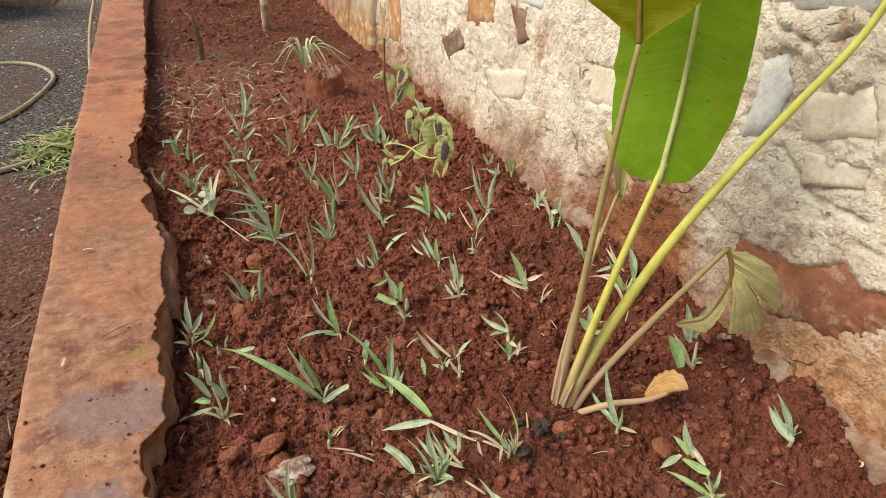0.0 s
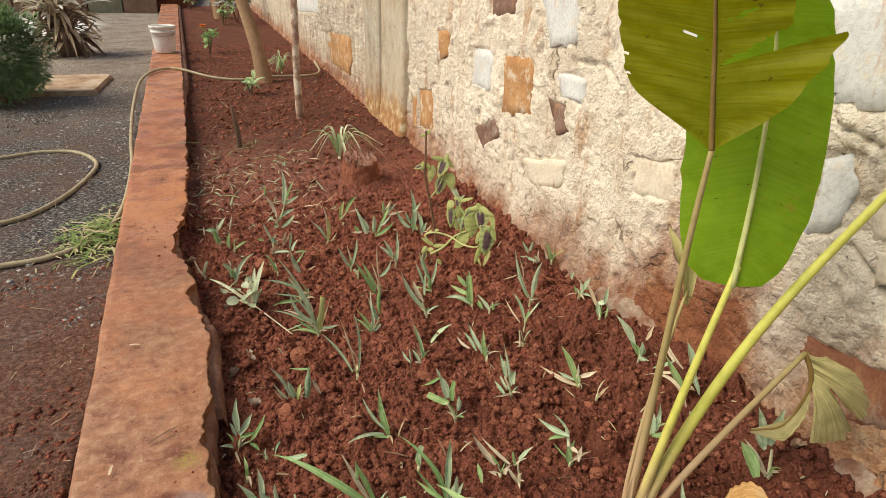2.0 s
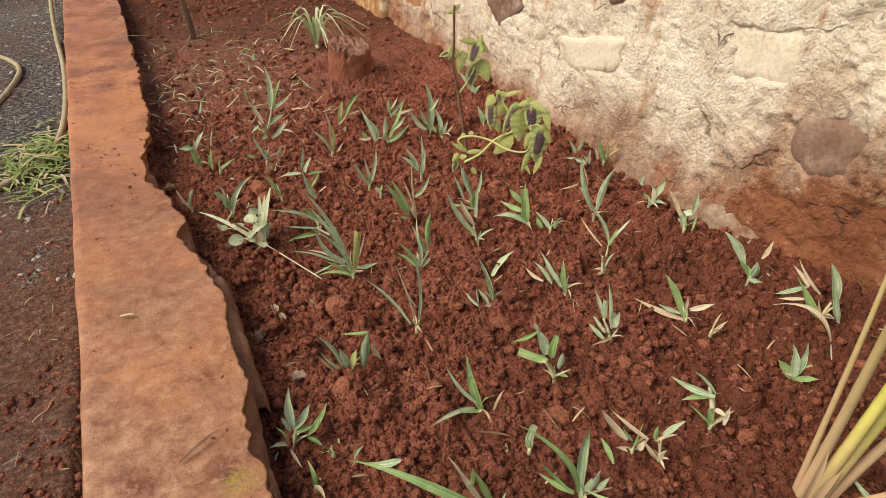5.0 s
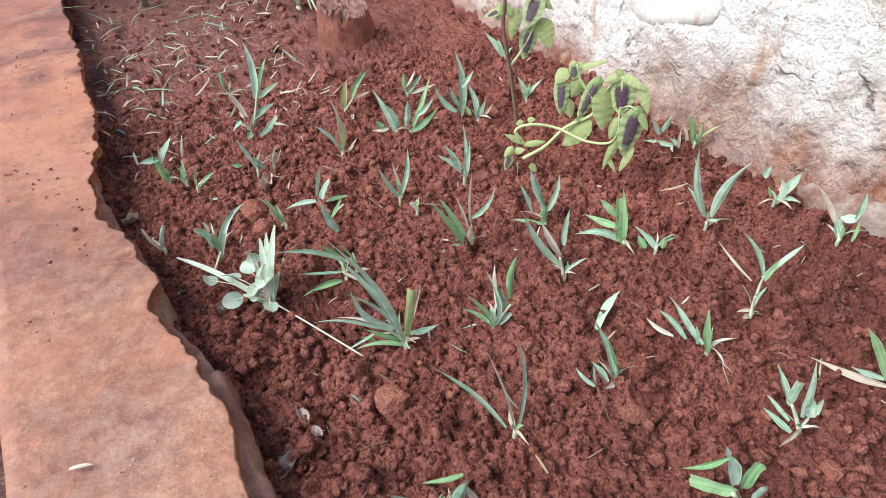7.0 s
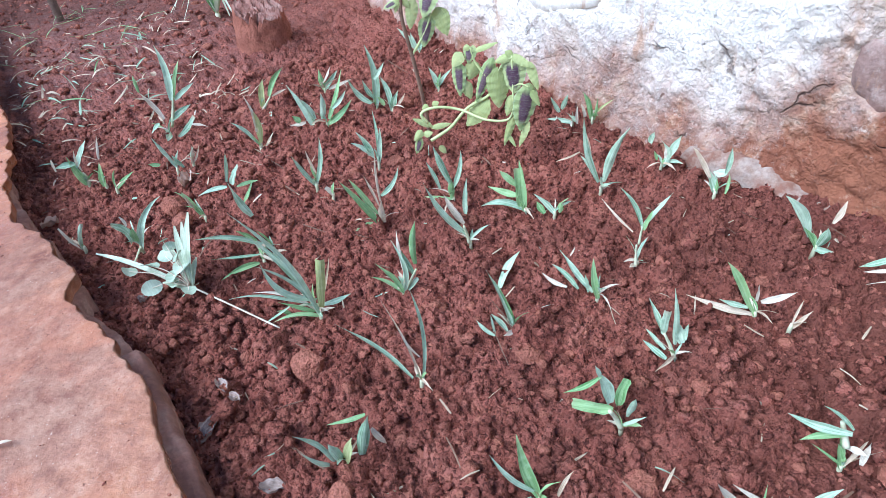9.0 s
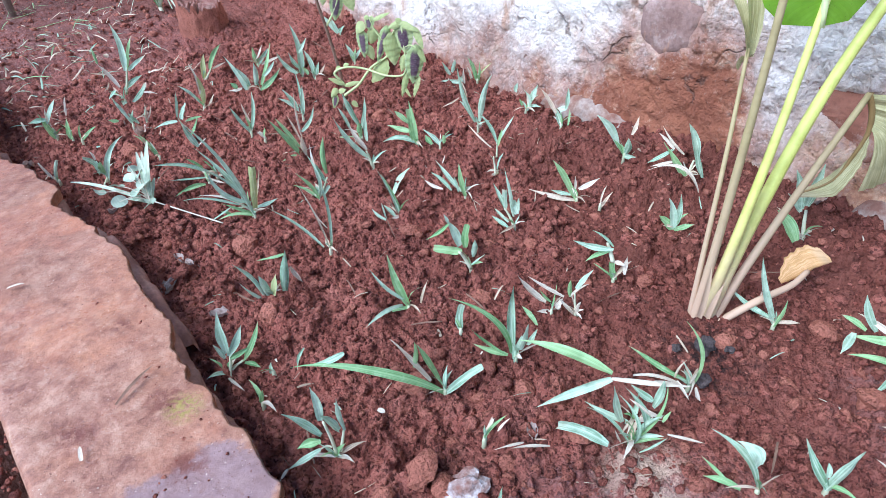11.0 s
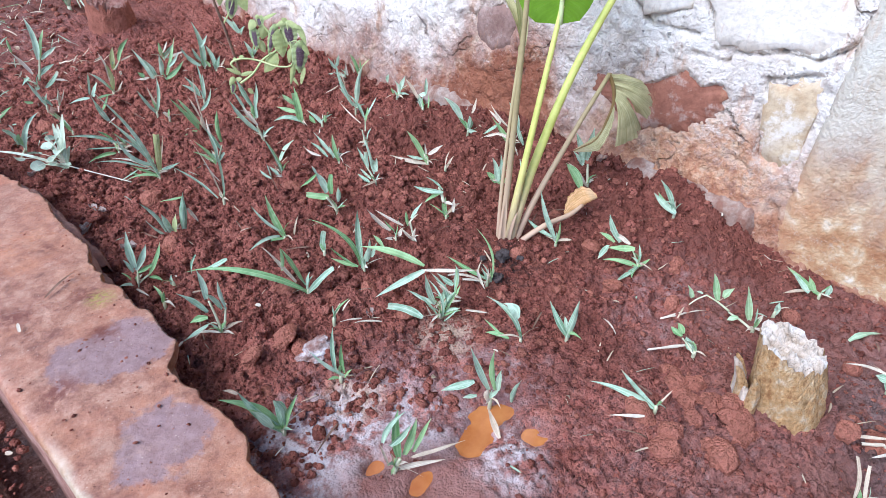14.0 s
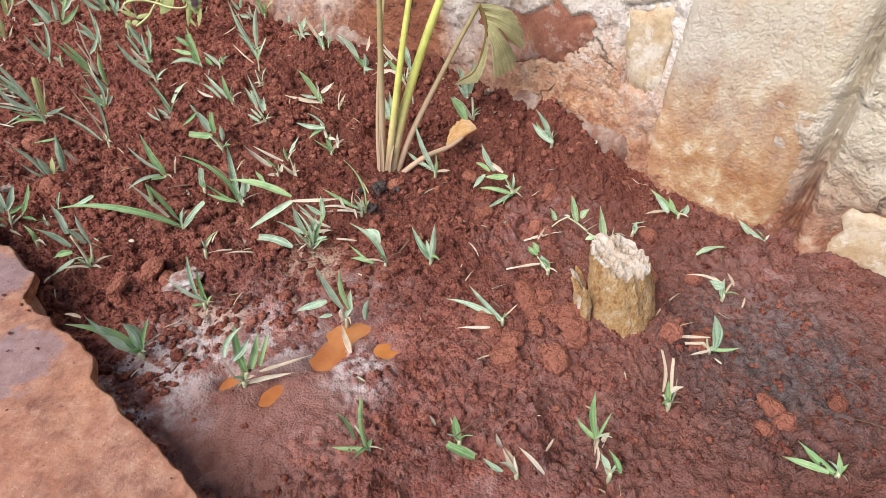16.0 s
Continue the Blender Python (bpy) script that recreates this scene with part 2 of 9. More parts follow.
def worn(name, stops, scale=14, rough=0.85, fine=120, strength=0.5, depth=0.004, space="object", stretch=None, spec=0.3):
    """A plain rough surface: colour over two sizes of grain, and relief."""
    m, nt, b = shader(name, rough, spec)
    at = where(nt, space)
    c = ramp(nt, grain(nt, at, scale, 6, 0.65, stretch), *stops)
    c = blend(nt, ramp(nt, grain(nt, at, fine, 3), (0.35, grey(0)), (0.75, grey(0.45))), c, tuple(v * 0.55 for v in stops[0][1]))
    nt.links.new(c, b.inputs["Base Color"])
    relief(nt, b, sums(nt, "ADD", grain(nt, at, scale * 3, 5, 0.7, stretch), grain(nt, at, fine * 1.5, 3, 0.7, stretch)), strength, depth)
    return m


def kerb_material():
    m, nt, b = shader("stained_cement", 0.72, 0.35)
    at = where(nt)
    c = ramp(nt, grain(nt, at, 4, 6, 0.6), (0.30, (0.27, 0.095, 0.052)), (0.44, (0.41, 0.162, 0.080)), (0.56, (0.51, 0.232, 0.110)), (0.70, (0.46, 0.19, 0.105)))
    c = blend(nt, ramp(nt, grain(nt, at, 9, 6, 0.7), (0.50, grey(0)), (0.64, grey(0.8))), c, (0.29, 0.115, 0.065))
    c = blend(nt, ramp(nt, grain(nt, at, 30, 6, 0.75), (0.56, grey(0)), (0.68, grey(0.55))), c, (0.52, 0.31, 0.20))
    c = blend(nt, ramp(nt, grain(nt, at, 70, 4, 0.7), (0.58, grey(0)), (0.68, grey(0.6))), c, (0.22, 0.10, 0.06))
    c = blend(nt, ramp(nt, grain(nt, at, 3.0, 6, 0.75), (0.51, grey(0)), (0.59, grey(0.8))), c, (0.20, 0.085, 0.05))
    c = blend(nt, ramp(nt, grain(nt, at, 130, 4, 0.7), (0.60, grey(0)), (0.72, grey(0.35))), c, (0.20, 0.095, 0.055))
    wet = sums(nt, "MULTIPLY", near_spot(nt, at, 0.03, 0.7, 0.7, 2.0), ramp(nt, grain(nt, at, 5, 7, 0.75), (0.34, grey(0.3)), (0.54, grey(0.85))))
    c = blend(nt, wet, c, ramp(nt, grain(nt, at, 34, 7, 0.75), (0.36, (0.17, 0.078, 0.052)), (0.50, (0.33, 0.175, 0.112)), (0.64, (0.47, 0.30, 0.205))))
    # grey-violet bare patches of cement
    a = sums(nt, "MAXIMUM", sums(nt, "MAXIMUM", near_spot(nt, at, 0.060, 1.025, 0.0, 0.115), near_spot(nt, at, 0.005, 1.030, 0.0, 0.105)), sums(nt, "MULTIPLY", near_spot(nt, at, 0.02, 0.80, 0.0, 0.14), 0.75))
    k = ramp(nt, sums(nt, "ADD", a, sums(nt, "MULTIPLY", sums(nt, "SUBTRACT", grain(nt, at, 16, 7, 0.7), 0.5), 0.9)), (0.34, grey(0)), (0.44, grey(0.8)))
    c = blend(nt, k, c, ramp(nt, grain(nt, at, 60, 4), (0.3, (0.19, 0.125, 0.125)), (0.7, (0.31, 0.225, 0.225))))
    c = blend(nt, ramp(nt, grain(nt, at, 190, 2), (0.66, grey(0)), (0.72, grey(0.8))), c, (0.13, 0.05, 0.03))
    c = blend(nt, ramp(nt, grain(nt, at, 26, 8, 0.85, (1, 0.55, 1)), (0.56, grey(0)), (0.66, grey(0.5))), c, (0.20, 0.085, 0.05))
    c = blend(nt, ramp(nt, grain(nt, at, 6, 8, 0.8), (0.58, grey(0)), (0.68, grey(0.4))), c, (0.48, 0.31, 0.21))
    c = blend(nt, ramp(nt, grain(nt, at, 230, 2), (0.70, grey(0)), (0.75, grey(0.8))), c, (0.66, 0.56, 0.44))
    for px, py, r in ((-0.055, 0.995, 0.05), (0.045, 1.085, 0.035), (0.05, 1.40, 0.03), (0.02, 2.02, 0.03), (-0.06, 1.22, 0.04), (0.06, 1.20, 0.05), (-0.12, 3.0, 0.07), (-0.02, 2.98, 0.05)):
        c = blend(nt, sums(nt, "MULTIPLY", near_spot(nt, at, px, py, 0.2 * r, r), ramp(nt, grain(nt, at, 70, 5, 0.7), (0.40, grey(0.1)), (0.52, grey(0.9)))), c, (0.15, 0.05, 0.03))
    c = blend(nt, sums(nt, "MULTIPLY", near_spot(nt, at, 0.075, 1.175, 0.01, 0.035), ramp(nt, grain(nt, at, 120, 4, 0.7), (0.42, grey(0)), (0.55, grey(0.8)))), c, (0.30, 0.26, 0.05))
    c = blend(nt, 1.0, c, (1.0, 0.93, 0.85), "MULTIPLY")
    # bare cream cement along the outer edge at the near end
    sep = nt.nodes.new("ShaderNodeSeparateXYZ")
    nt.links.new(at, sep.inputs[0])
    rim = sums(nt, "ADD", sep.outputs["X"], sums(nt, "ADD", sums(nt, "MULTIPLY", sep.outputs["Y"], 0.069), sums(nt, "MULTIPLY", sums(nt, "SUBTRACT", grain(nt, at, 20, 5, 0.7), 0.5), 0.05)))
    bare = sums(nt, "MULTIPLY", ramp(nt, sums(nt, "ADD", rim, 0.1), (0.062, grey(1)), (0.076, grey(0))), ramp(nt, sep.outputs["Y"], (0.78, grey(0.85)), (0.95, grey(0))))
    c = blend(nt, bare, c, ramp(nt, grain(nt, at, 45, 5, 0.7), (0.38, (0.42, 0.33, 0.19)), (0.60, (0.66, 0.57, 0.40))))
    nt.links.new(c, b.inputs["Base Color"])
    relief(nt, b, sums(nt, "ADD", sums(nt, "MULTIPLY", grain(nt, at, 9, 5, 0.55), 0.4), sums(nt, "MULTIPLY", grain(nt, at, 60, 6, 0.75), 0.30)), 0.9, 0.009)
    nt.links.new(ramp(nt, grain(nt, at, 6, 5), (0.38, grey(0.24)), (0.60, grey(0.60))), b.inputs["Roughness"])
    return m


def wall_material(name, pale, mid, low, splash, crust=1.0, lime=0.8, depth=0.007, cracks=1.0, rise=0.02, stain=((0.175, 0.062, 0.032), (0.29, 0.115, 0.060), (0.40, 0.20, 0.11), (0.56, 0.38, 0.245))):
    """Smeared lime mortar; red soil has splashed up the foot and run down in streaks."""
    m, nt, b = shader(name, 0.9, 0.2)
    at = where(nt)
    c = ramp(nt, grain(nt, at, 3.2, 6, 0.65), (0.32, mid), (0.46, pale), (0.60, tuple(min(1, v * 1.07) for v in pale)), (0.74, mid))
    c = blend(nt, ramp(nt, grain(nt, at, 7, 6, 0.7), (0.52, grey(0)), (0.64, grey(0.5 * crust))), c, low)
    c = blend(nt, ramp(nt, grain(nt, at, 5, 6, 0.7, (1, 2.2, 0.7)), (0.56, grey(0)), (0.66, grey(0.7 * crust))), c, (0.52, 0.29, 0.15))
    c = blend(nt, ramp(nt, grain(nt, at, 24, 6, 0.75), (0.55, grey(0)), (0.66, grey(0.4))), c, tuple(v * 0.62 for v in low))
    c = blend(nt, ramp(nt, grain(nt, at, 62, 6, 0.8), (0.60, grey(0)), (0.68, grey(0.45))), c, (0.24, 0.18, 0.13))
    c = blend(nt, ramp(nt, grain(nt, at, 150, 4, 0.75), (0.57, grey(0)), (0.66, grey(0.25))), c, (0.30, 0.22, 0.155))
    c = blend(nt, ramp(nt, grain(nt, at, 45, 5, 0.75), (0.60, grey(0)), (0.70, grey(lime))), c, (0.85, 0.76, 0.635))
    sep = nt.nodes.new("ShaderNodeSeparateXYZ")
    nt.links.new(at, sep.inputs[0])
    old = node(nt, "ShaderNodeMapRange")
    old.inputs["From Min"].default_value, old.inputs["From Max"].default_value = 2.7, 4.6
    nt.links.new(sep.outputs["Y"], old.inputs["Value"])
    c = blend(nt, sums(nt, "MULTIPLY", old.outputs[0], ramp(nt, grain(nt, at, 5, 7, 0.75, (1, 1.6, 0.7)), (0.34, grey(0.9)), (0.62, grey(0.3)))), c, ramp(nt, grain(nt, at, 9, 7, 0.75), (0.34, (0.17, 0.12, 0.085)), (0.48, (0.33, 0.255, 0.185)), (0.62, (0.46, 0.42, 0.36))))
    # yellowish concrete at the near end
    end = node(nt, "ShaderNodeMapRange")
    end.inputs["From Min"].default_value, end.inputs["From Max"].default_value = 0.30, 0.05
    nt.links.new(sums(nt, "ADD", sep.outputs["Y"], sums(nt, "MULTIPLY", sums(nt, "SUBTRACT", grain(nt, at, 6, 5), 0.5), 0.5)), end.inputs["Value"])
    c = blend(nt, sums(nt, "MULTIPLY", end.outputs[0], 0.75), c, ramp(nt, grain(nt, at, 13, 6, 0.7), (0.3, (0.42, 0.31, 0.16)), (0.5, (0.58, 0.49, 0.31)), (0.7, (0.68, 0.61, 0.44))))
    pit, tone = crumb_cells(nt, at, 34, 2.2)
    c = blend(nt, sums(nt, "MULTIPLY", ramp(nt, pit, (0.10, grey(0.85)), (0.22, grey(0))), ramp(nt, tone, (0.80, grey(0)), (0.86, grey(1)))), c, (0.20, 0.165, 0.13))
    level = sums(nt, "ADD", sep.outputs["Z"], sums(nt, "MULTIPLY", sums(nt, "SUBTRACT", grain(nt, at, 4.0, 6, 0.65), 0.5), -0.5))
    level = sums(nt, "SUBTRACT", level, sums(nt, "MULTIPLY", near_spot(nt, at, 1.32, 1.27, 0.13, 0.30), 0.17))
    upper = node(nt, "ShaderNodeMapRange")
    upper.inputs["From Min"].default_value, upper.inputs["From Max"].default_value = 1.42, 1.62
    nt.links.new(sep.outputs["Y"], upper.inputs["Value"])
    level = sums(nt, "ADD", level, sums(nt, "MULTIPLY", upper.outputs[0], 0.07))
    level = sums(nt, "SUBTRACT", sums(nt, "SUBTRACT", level, rise), sums(nt, "MULTIPLY", near_spot(nt, at, 1.33, 0.72, 0.10, 0.30), 0.06))
    mud = ramp(nt, level, (0.05, grey(1.0)), (0.13, grey(0.72)), (0.22, grey(0.22)), (splash, grey(0.0)))
    redc = ramp(nt, grain(nt, at, 17, 6), *zip((0.32, 0.50, 0.60, 0.70), stain))
    c = blend(nt, sums(nt, "MULTIPLY", mud, ramp(nt, grain(nt, at, 55, 7, 0.85), (0.32, grey(0.55)), (0.47, grey(1)))), c, redc)
    # orange crust on the mortar beside the pilaster
    crusty = sums(nt, "MULTIPLY", near_spot(nt, at, 1.335, 0.66, 0.16, 0.36), ramp(nt, sums(nt, "ADD", sep.outputs["Z"], sums(nt, "MULTIPLY", sums(nt, "SUBTRACT", grain(nt, at, 8, 6, 0.7), 0.5), 0.35)), (0.20, grey(1)), (0.32, grey(0))))
    c = blend(nt, sums(nt, "MULTIPLY", crusty, ramp(nt, grain(nt, at, 38, 6, 0.8), (0.38, grey(0.15)), (0.54, grey(0.9)))), c, ramp(nt, grain(nt, at, 24, 5, 0.7), (0.36, (0.36, 0.155, 0.075)), (0.50, (0.56, 0.30, 0.155)), (0.64, (0.66, 0.45, 0.28))))
    # solid red mud plastered over the foot beside the pale smears
    caked = sums(nt, "MULTIPLY", near_spot(nt, at, 1.32, 1.27, 0.13, 0.26), ramp(nt, level, (-0.02, grey(1)), (0.02, grey(0.9)), (0.06, grey(0))))
    c = blend(nt, sums(nt, "MULTIPLY", caked, ramp(nt, grain(nt, at, 48, 6, 0.8), (0.36, grey(0.25)), (0.47, grey(1)))), c, ramp(nt, grain(nt, at, 9, 5), (0.35, (0.225, 0.080, 0.040)), (0.65, (0.32, 0.125, 0.062))))
    # dark hairline cracks
    crack = node(nt, "ShaderNodeTexVoronoi", Scale=3.6)
    crack.feature = "DISTANCE_TO_EDGE"
    bent = node(nt, "ShaderNodeVectorMath")
    bent.operation = "MULTIPLY_ADD"
    wave = node(nt, "ShaderNodeTexNoise", Scale=11.0, Detail=6.0)
    nt.links.new(at, wave.inputs["Vector"])
    nt.links.new(wave.outputs["Color"], bent.inputs[0])
    bent.inputs[1].default_value = (0.13, 0.13, 0.13)
    nt.links.new(at, bent.inputs[2])
    nt.links.new(bent.outputs[0], crack.inputs["Vector"])
    split = sums(nt, "MULTIPLY", ramp(nt, crack.outputs["Distance"], (0.004, grey(1)), (0.014, grey(0))), ramp(nt, grain(nt, at, 6, 4), (0.55, grey(0)), (0.62, grey(cracks))))
    c = blend(nt, sums(nt, "MULTIPLY", split, 0.6), c, (0.13, 0.09, 0.065))
    nt.links.new(c, b.inputs["Base Color"])
    chip = node(nt, "ShaderNodeTexVoronoi", Scale=55.0)
    mixed = node(nt, "ShaderNodeVectorMath")
    mixed.operation = "MULTIPLY_ADD"
    wob = node(nt, "ShaderNodeTexNoise", Scale=30.0, Detail=3.0)
    nt.links.new(at, wob.inputs["Vector"])
    nt.links.new(wob.outputs["Color"], mixed.inputs[0])
    mixed.inputs[1].default_value = (0.05, 0.05, 0.05)
    nt.links.new(at, mixed.inputs[2])
    nt.links.new(mixed.outputs[0], chip.inputs["Vector"])
    grit, _ = crumb_cells(nt, at, 120, 1.8)
    h = sums(nt, "ADD", grain(nt, at, 60, 6, 0.75), sums(nt, "ADD", sums(nt, "MULTIPLY", chip.outputs["Distance"], -0.3), sums(nt, "MULTIPLY", grit, -0.35)))
    h = sums(nt, "ADD", h, sums(nt, "MULTIPLY", grain(nt, at, 160, 3, 0.6), 0.3))
    h = sums(nt, "ADD", h, sums(nt, "MULTIPLY", split, -0.8))
    relief(nt, b, h, 1.0, depth)
    return m


def stone_material(name, stops, smear=0.75):
    """Wall stone with mortar smears left on its face."""
    m, nt, b = shader(name, 0.85, 0.25)
    at = where(nt)
    c = ramp(nt, grain(nt, at, 9, 6, 0.65), *stops)
    c = blend(nt, ramp(nt, grain(nt, at, 90, 4), (0.45, grey(0)), (0.7, grey(0.45))), c, tuple(v * 0.6 for v in stops[0][1]))
    c = blend(nt, ramp(nt, grain(nt, at, 13, 6, 0.75), (0.54, grey(0)), (0.63, grey(smear))), c, (0.68, 0.60, 0.48))
    c = blend(nt, ramp(nt, grain(nt, at, 10, 6, 0.7, (1, 2, 0.6)), (0.58, grey(0)), (0.68, grey(0.6))), c, (0.45, 0.24, 0.12))
    nt.links.new(c, b.inputs["Base Color"])
    relief(nt, b, sums(nt, "ADD", grain(nt, at, 26, 6, 0.7), sums(nt, "MULTIPLY", grain(nt, at, 150, 3), 0.4)), 0.6, 0.006)
    return m


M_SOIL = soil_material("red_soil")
M_CLOD = soil_material("crumbly_red_soil", silt=False)
M_KERB = kerb_material()
M_KERBBODY = worn("soiled_masonry", ((0.3, (0.13, 0.06, 0.042)), (0.5, (0.26, 0.125, 0.085)), (0.66, (0.38, 0.23, 0.165))), 12, space="world")
M_WALL = wall_material("lime_mortar", (0.86, 0.765, 0.63), (0.77, 0.66, 0.53), (0.58, 0.44, 0.31), 0.36, depth=0.010)
M_PILASTER = wall_material("rough_concrete", (0.57, 0.515, 0.40), (0.51, 0.43, 0.30), (0.42, 0.30, 0.165), 0.46, 0.8, 0.35, 0.0045, 0.0, 0.10, ((0.28, 0.12, 0.05), (0.40, 0.215, 0.095), (0.50, 0.33, 0.17), (0.68, 0.58, 0.42)))
M_FOOTING = worn("grey_mortar", ((0.40, (0.22, 0.105, 0.065)), (0.52, (0.33, 0.23, 0.165)), (0.7, (0.43, 0.35, 0.275))), 18, space="world", depth=0.006)
M_GROUND, _nt, _b = shader("gravelly_ground", 0.92, 0.2)
_at = where(_nt)
_c = ramp(_nt, grain(_nt, _at, 60, 5, 0.75), (0.38, (0.022, 0.020, 0.020)), (0.49, (0.085, 0.078, 0.075)), (0.58, (0.26, 0.24, 0.225)), (0.66, (0.58, 0.55, 0.52)))
_c = blend(_nt, ramp(_nt, grain(_nt, _at, 2.2, 7, 0.8), (0.44, grey(0)), (0.58, grey(0.7))), _c, (0.15, 0.088, 0.065))
_red = ramp(_nt, grain(_nt, _at, 75, 6, 0.8), (0.36, (0.06, 0.028, 0.019)), (0.49, (0.17, 0.078, 0.052)), (0.60, (0.29, 0.155, 0.108)), (0.70, (0.46, 0.34, 0.27)))
_k = sums(_nt, "MAXIMUM", near_spot(_nt, _at, -0.3, 0.9, 1.2, 2.1), sums(_nt, "MULTIPLY", near_spot(_nt, _at, -2.0, 10.5, 2.5, 4.5), 0.7))
_c = blend(_nt, sums(_nt, "MULTIPLY", _k, ramp(_nt, grain(_nt, _at, 6, 5, 0.7), (0.3, grey(0.6)), (0.5, grey(1)))), _c, _red)
# browner gravel further off, its paleness standing in for sunshine
_far = node(_nt, "ShaderNodeMapRange")
_far.inputs["From Min"].default_value, _far.inputs["From Max"].default_value = 4.5, 8.5
_sep = _nt.nodes.new("ShaderNodeSeparateXYZ")
_nt.links.new(_at, _sep.inputs[0])
_nt.links.new(_sep.outputs["Y"], _far.inputs["Value"])
_c = blend(_nt, sums(_nt, "MULTIPLY", _far.outputs[0], ramp(_nt, grain(_nt, _at, 3, 6, 0.7), (0.36, grey(0.35)), (0.56, grey(0.95)))), _c, ramp(_nt, grain(_nt, _at, 40, 6, 0.8), (0.38, (0.13, 0.10, 0.078)), (0.52, (0.34, 0.29, 0.235)), (0.64, (0.66, 0.60, 0.53))))
# near-white far corner: sunlight on the yard put into the ground colour
_c = blend(_nt, near_spot(_nt, _at, -5.0, 13.0, 2.7, 3.2), _c, ramp(_nt, grain(_nt, _at, 8, 6, 0.7), (0.3, (0.70, 0.67, 0.60)), (0.6, (0.86, 0.84, 0.79))))
_nt.links.new(_c, _b.inputs["Base Color"])
relief(_nt, _b, grain(_nt, _at, 140, 5, 0.75), 1.0, 0.012)

M_LEAF = {
    "b": leaf_material("blue_green_leaf", (0.165, 0.285, 0.14), (0.45, 0.54, 0.35), 0.44, veins=0.5, rib=0.35),
    "g": leaf_material("fresh_green_leaf", (0.145, 0.29, 0.08), (0.33, 0.47, 0.18), 0.42, veins=0.4, rib=0.3),
    "w": leaf_material("broad_green_leaf", (0.27, 0.41, 0.19), (0.49, 0.59, 0.36), 0.36, rib=0.4),
    "l": leaf_material("lance_green_leaf", (0.25, 0.40, 0.15), (0.42, 0.54, 0.27), 0.36, rib=0.4),
    "y": leaf_material("yellowing_leaf", (0.34, 0.36, 0.10), (0.46, 0.48, 0.18), 0.4, rib=0.4),
    "s": leaf_material("straw_leaf", (0.42, 0.30, 0.17), (0.62, 0.50, 0.33), 0.7),
    "p": leaf_material("bleached_leaf", (0.54, 0.42, 0.27), (0.70, 0.59, 0.43), 0.65),
}
M_SHEATH = leaf_material("pale_leaf_base", (0.36, 0.38, 0.19), (0.52, 0.49, 0.30), 0.6, 0.0)
M_BIGLEAF = leaf_material("glossy_paddle_leaf", (0.22, 0.40, 0.012), (0.26, 0.45, 0.016), 0.24, 0.55, 60, (0.34, 0.34, 0.03), 0.05, run=(0.35, 26.0, 1.0))
M_OLDLEAF = leaf_material("olive_leaf_underside", (0.30, 0.31, 0.005), (0.33, 0.34, 0.006), 0.36, 0.62, 60, (0.12, 0.07, 0.02), 0.10, run=(0.35, 34.0, 1.0))
M_RIB = leaf_material("brown_midrib", (0.20, 0.12, 0.03), (0.24, 0.15, 0.04), 0.5, 0.0, veins=0.15)
M_PALERIB = leaf_material("yellow_green_midrib", (0.40, 0.44, 0.14), (0.46, 0.48, 0.18), 0.5, 0.0)
M_STALK = leaf_material("yellow_green_stalk", (0.47, 0.47, 0.06), (0.54, 0.52, 0.09), 0.4, 0.0, 40, (0.12, 0.08, 0.02))


def dry_foot(material, colour, top):
    """The foot of a stalk turns dry and pinkish brown."""
    nt = material.node_tree
    b = nt.nodes["Principled BSDF"]
    c = b.inputs["Base Color"].links[0].from_socket
    sep = nt.nodes.new("ShaderNodeSeparateXYZ")
    nt.links.new(where(nt), sep.inputs[0])
    foot = ramp(nt, sums(nt, "ADD", sep.outputs["Z"], sums(nt, "MULTIPLY", sums(nt, "SUBTRACT", grain(nt, where(nt), 25, 4), 0.5), 0.16)), (0.05, grey(0.85)), (top, grey(0)))
    nt.links.new(blend(nt, foot, c, colour), b.inputs["Base Color"])


dry_foot(M_STALK, (0.58, 0.40, 0.24), 0.24)
M_OLDSTALK = leaf_material("olive_brown_stalk", (0.29, 0.22, 0.075), (0.34, 0.26, 0.10), 0.55, 0.0, veins=0.3)
dry_foot(M_OLDSTALK, (0.50, 0.33, 0.21), 0.34)
M_DRYLEAF = leaf_material("withered_leaf", (0.37, 0.33, 0.13), (0.44, 0.39, 0.16), 0.8, 0.3, 90, (0.16, 0.10, 0.05))
M_BROWNLEAF = leaf_material("brown_curled_leaf", (0.52, 0.27, 0.075), (0.60, 0.34, 0.11), 0.7, 0.25, 70, (0.14, 0.07, 0.03))
M_MARGIN = leaf_material("plain_lime_leaf", (0.37, 0.41, 0.13), (0.48, 0.50, 0.19), 0.6, 0.25, veins=0.2)


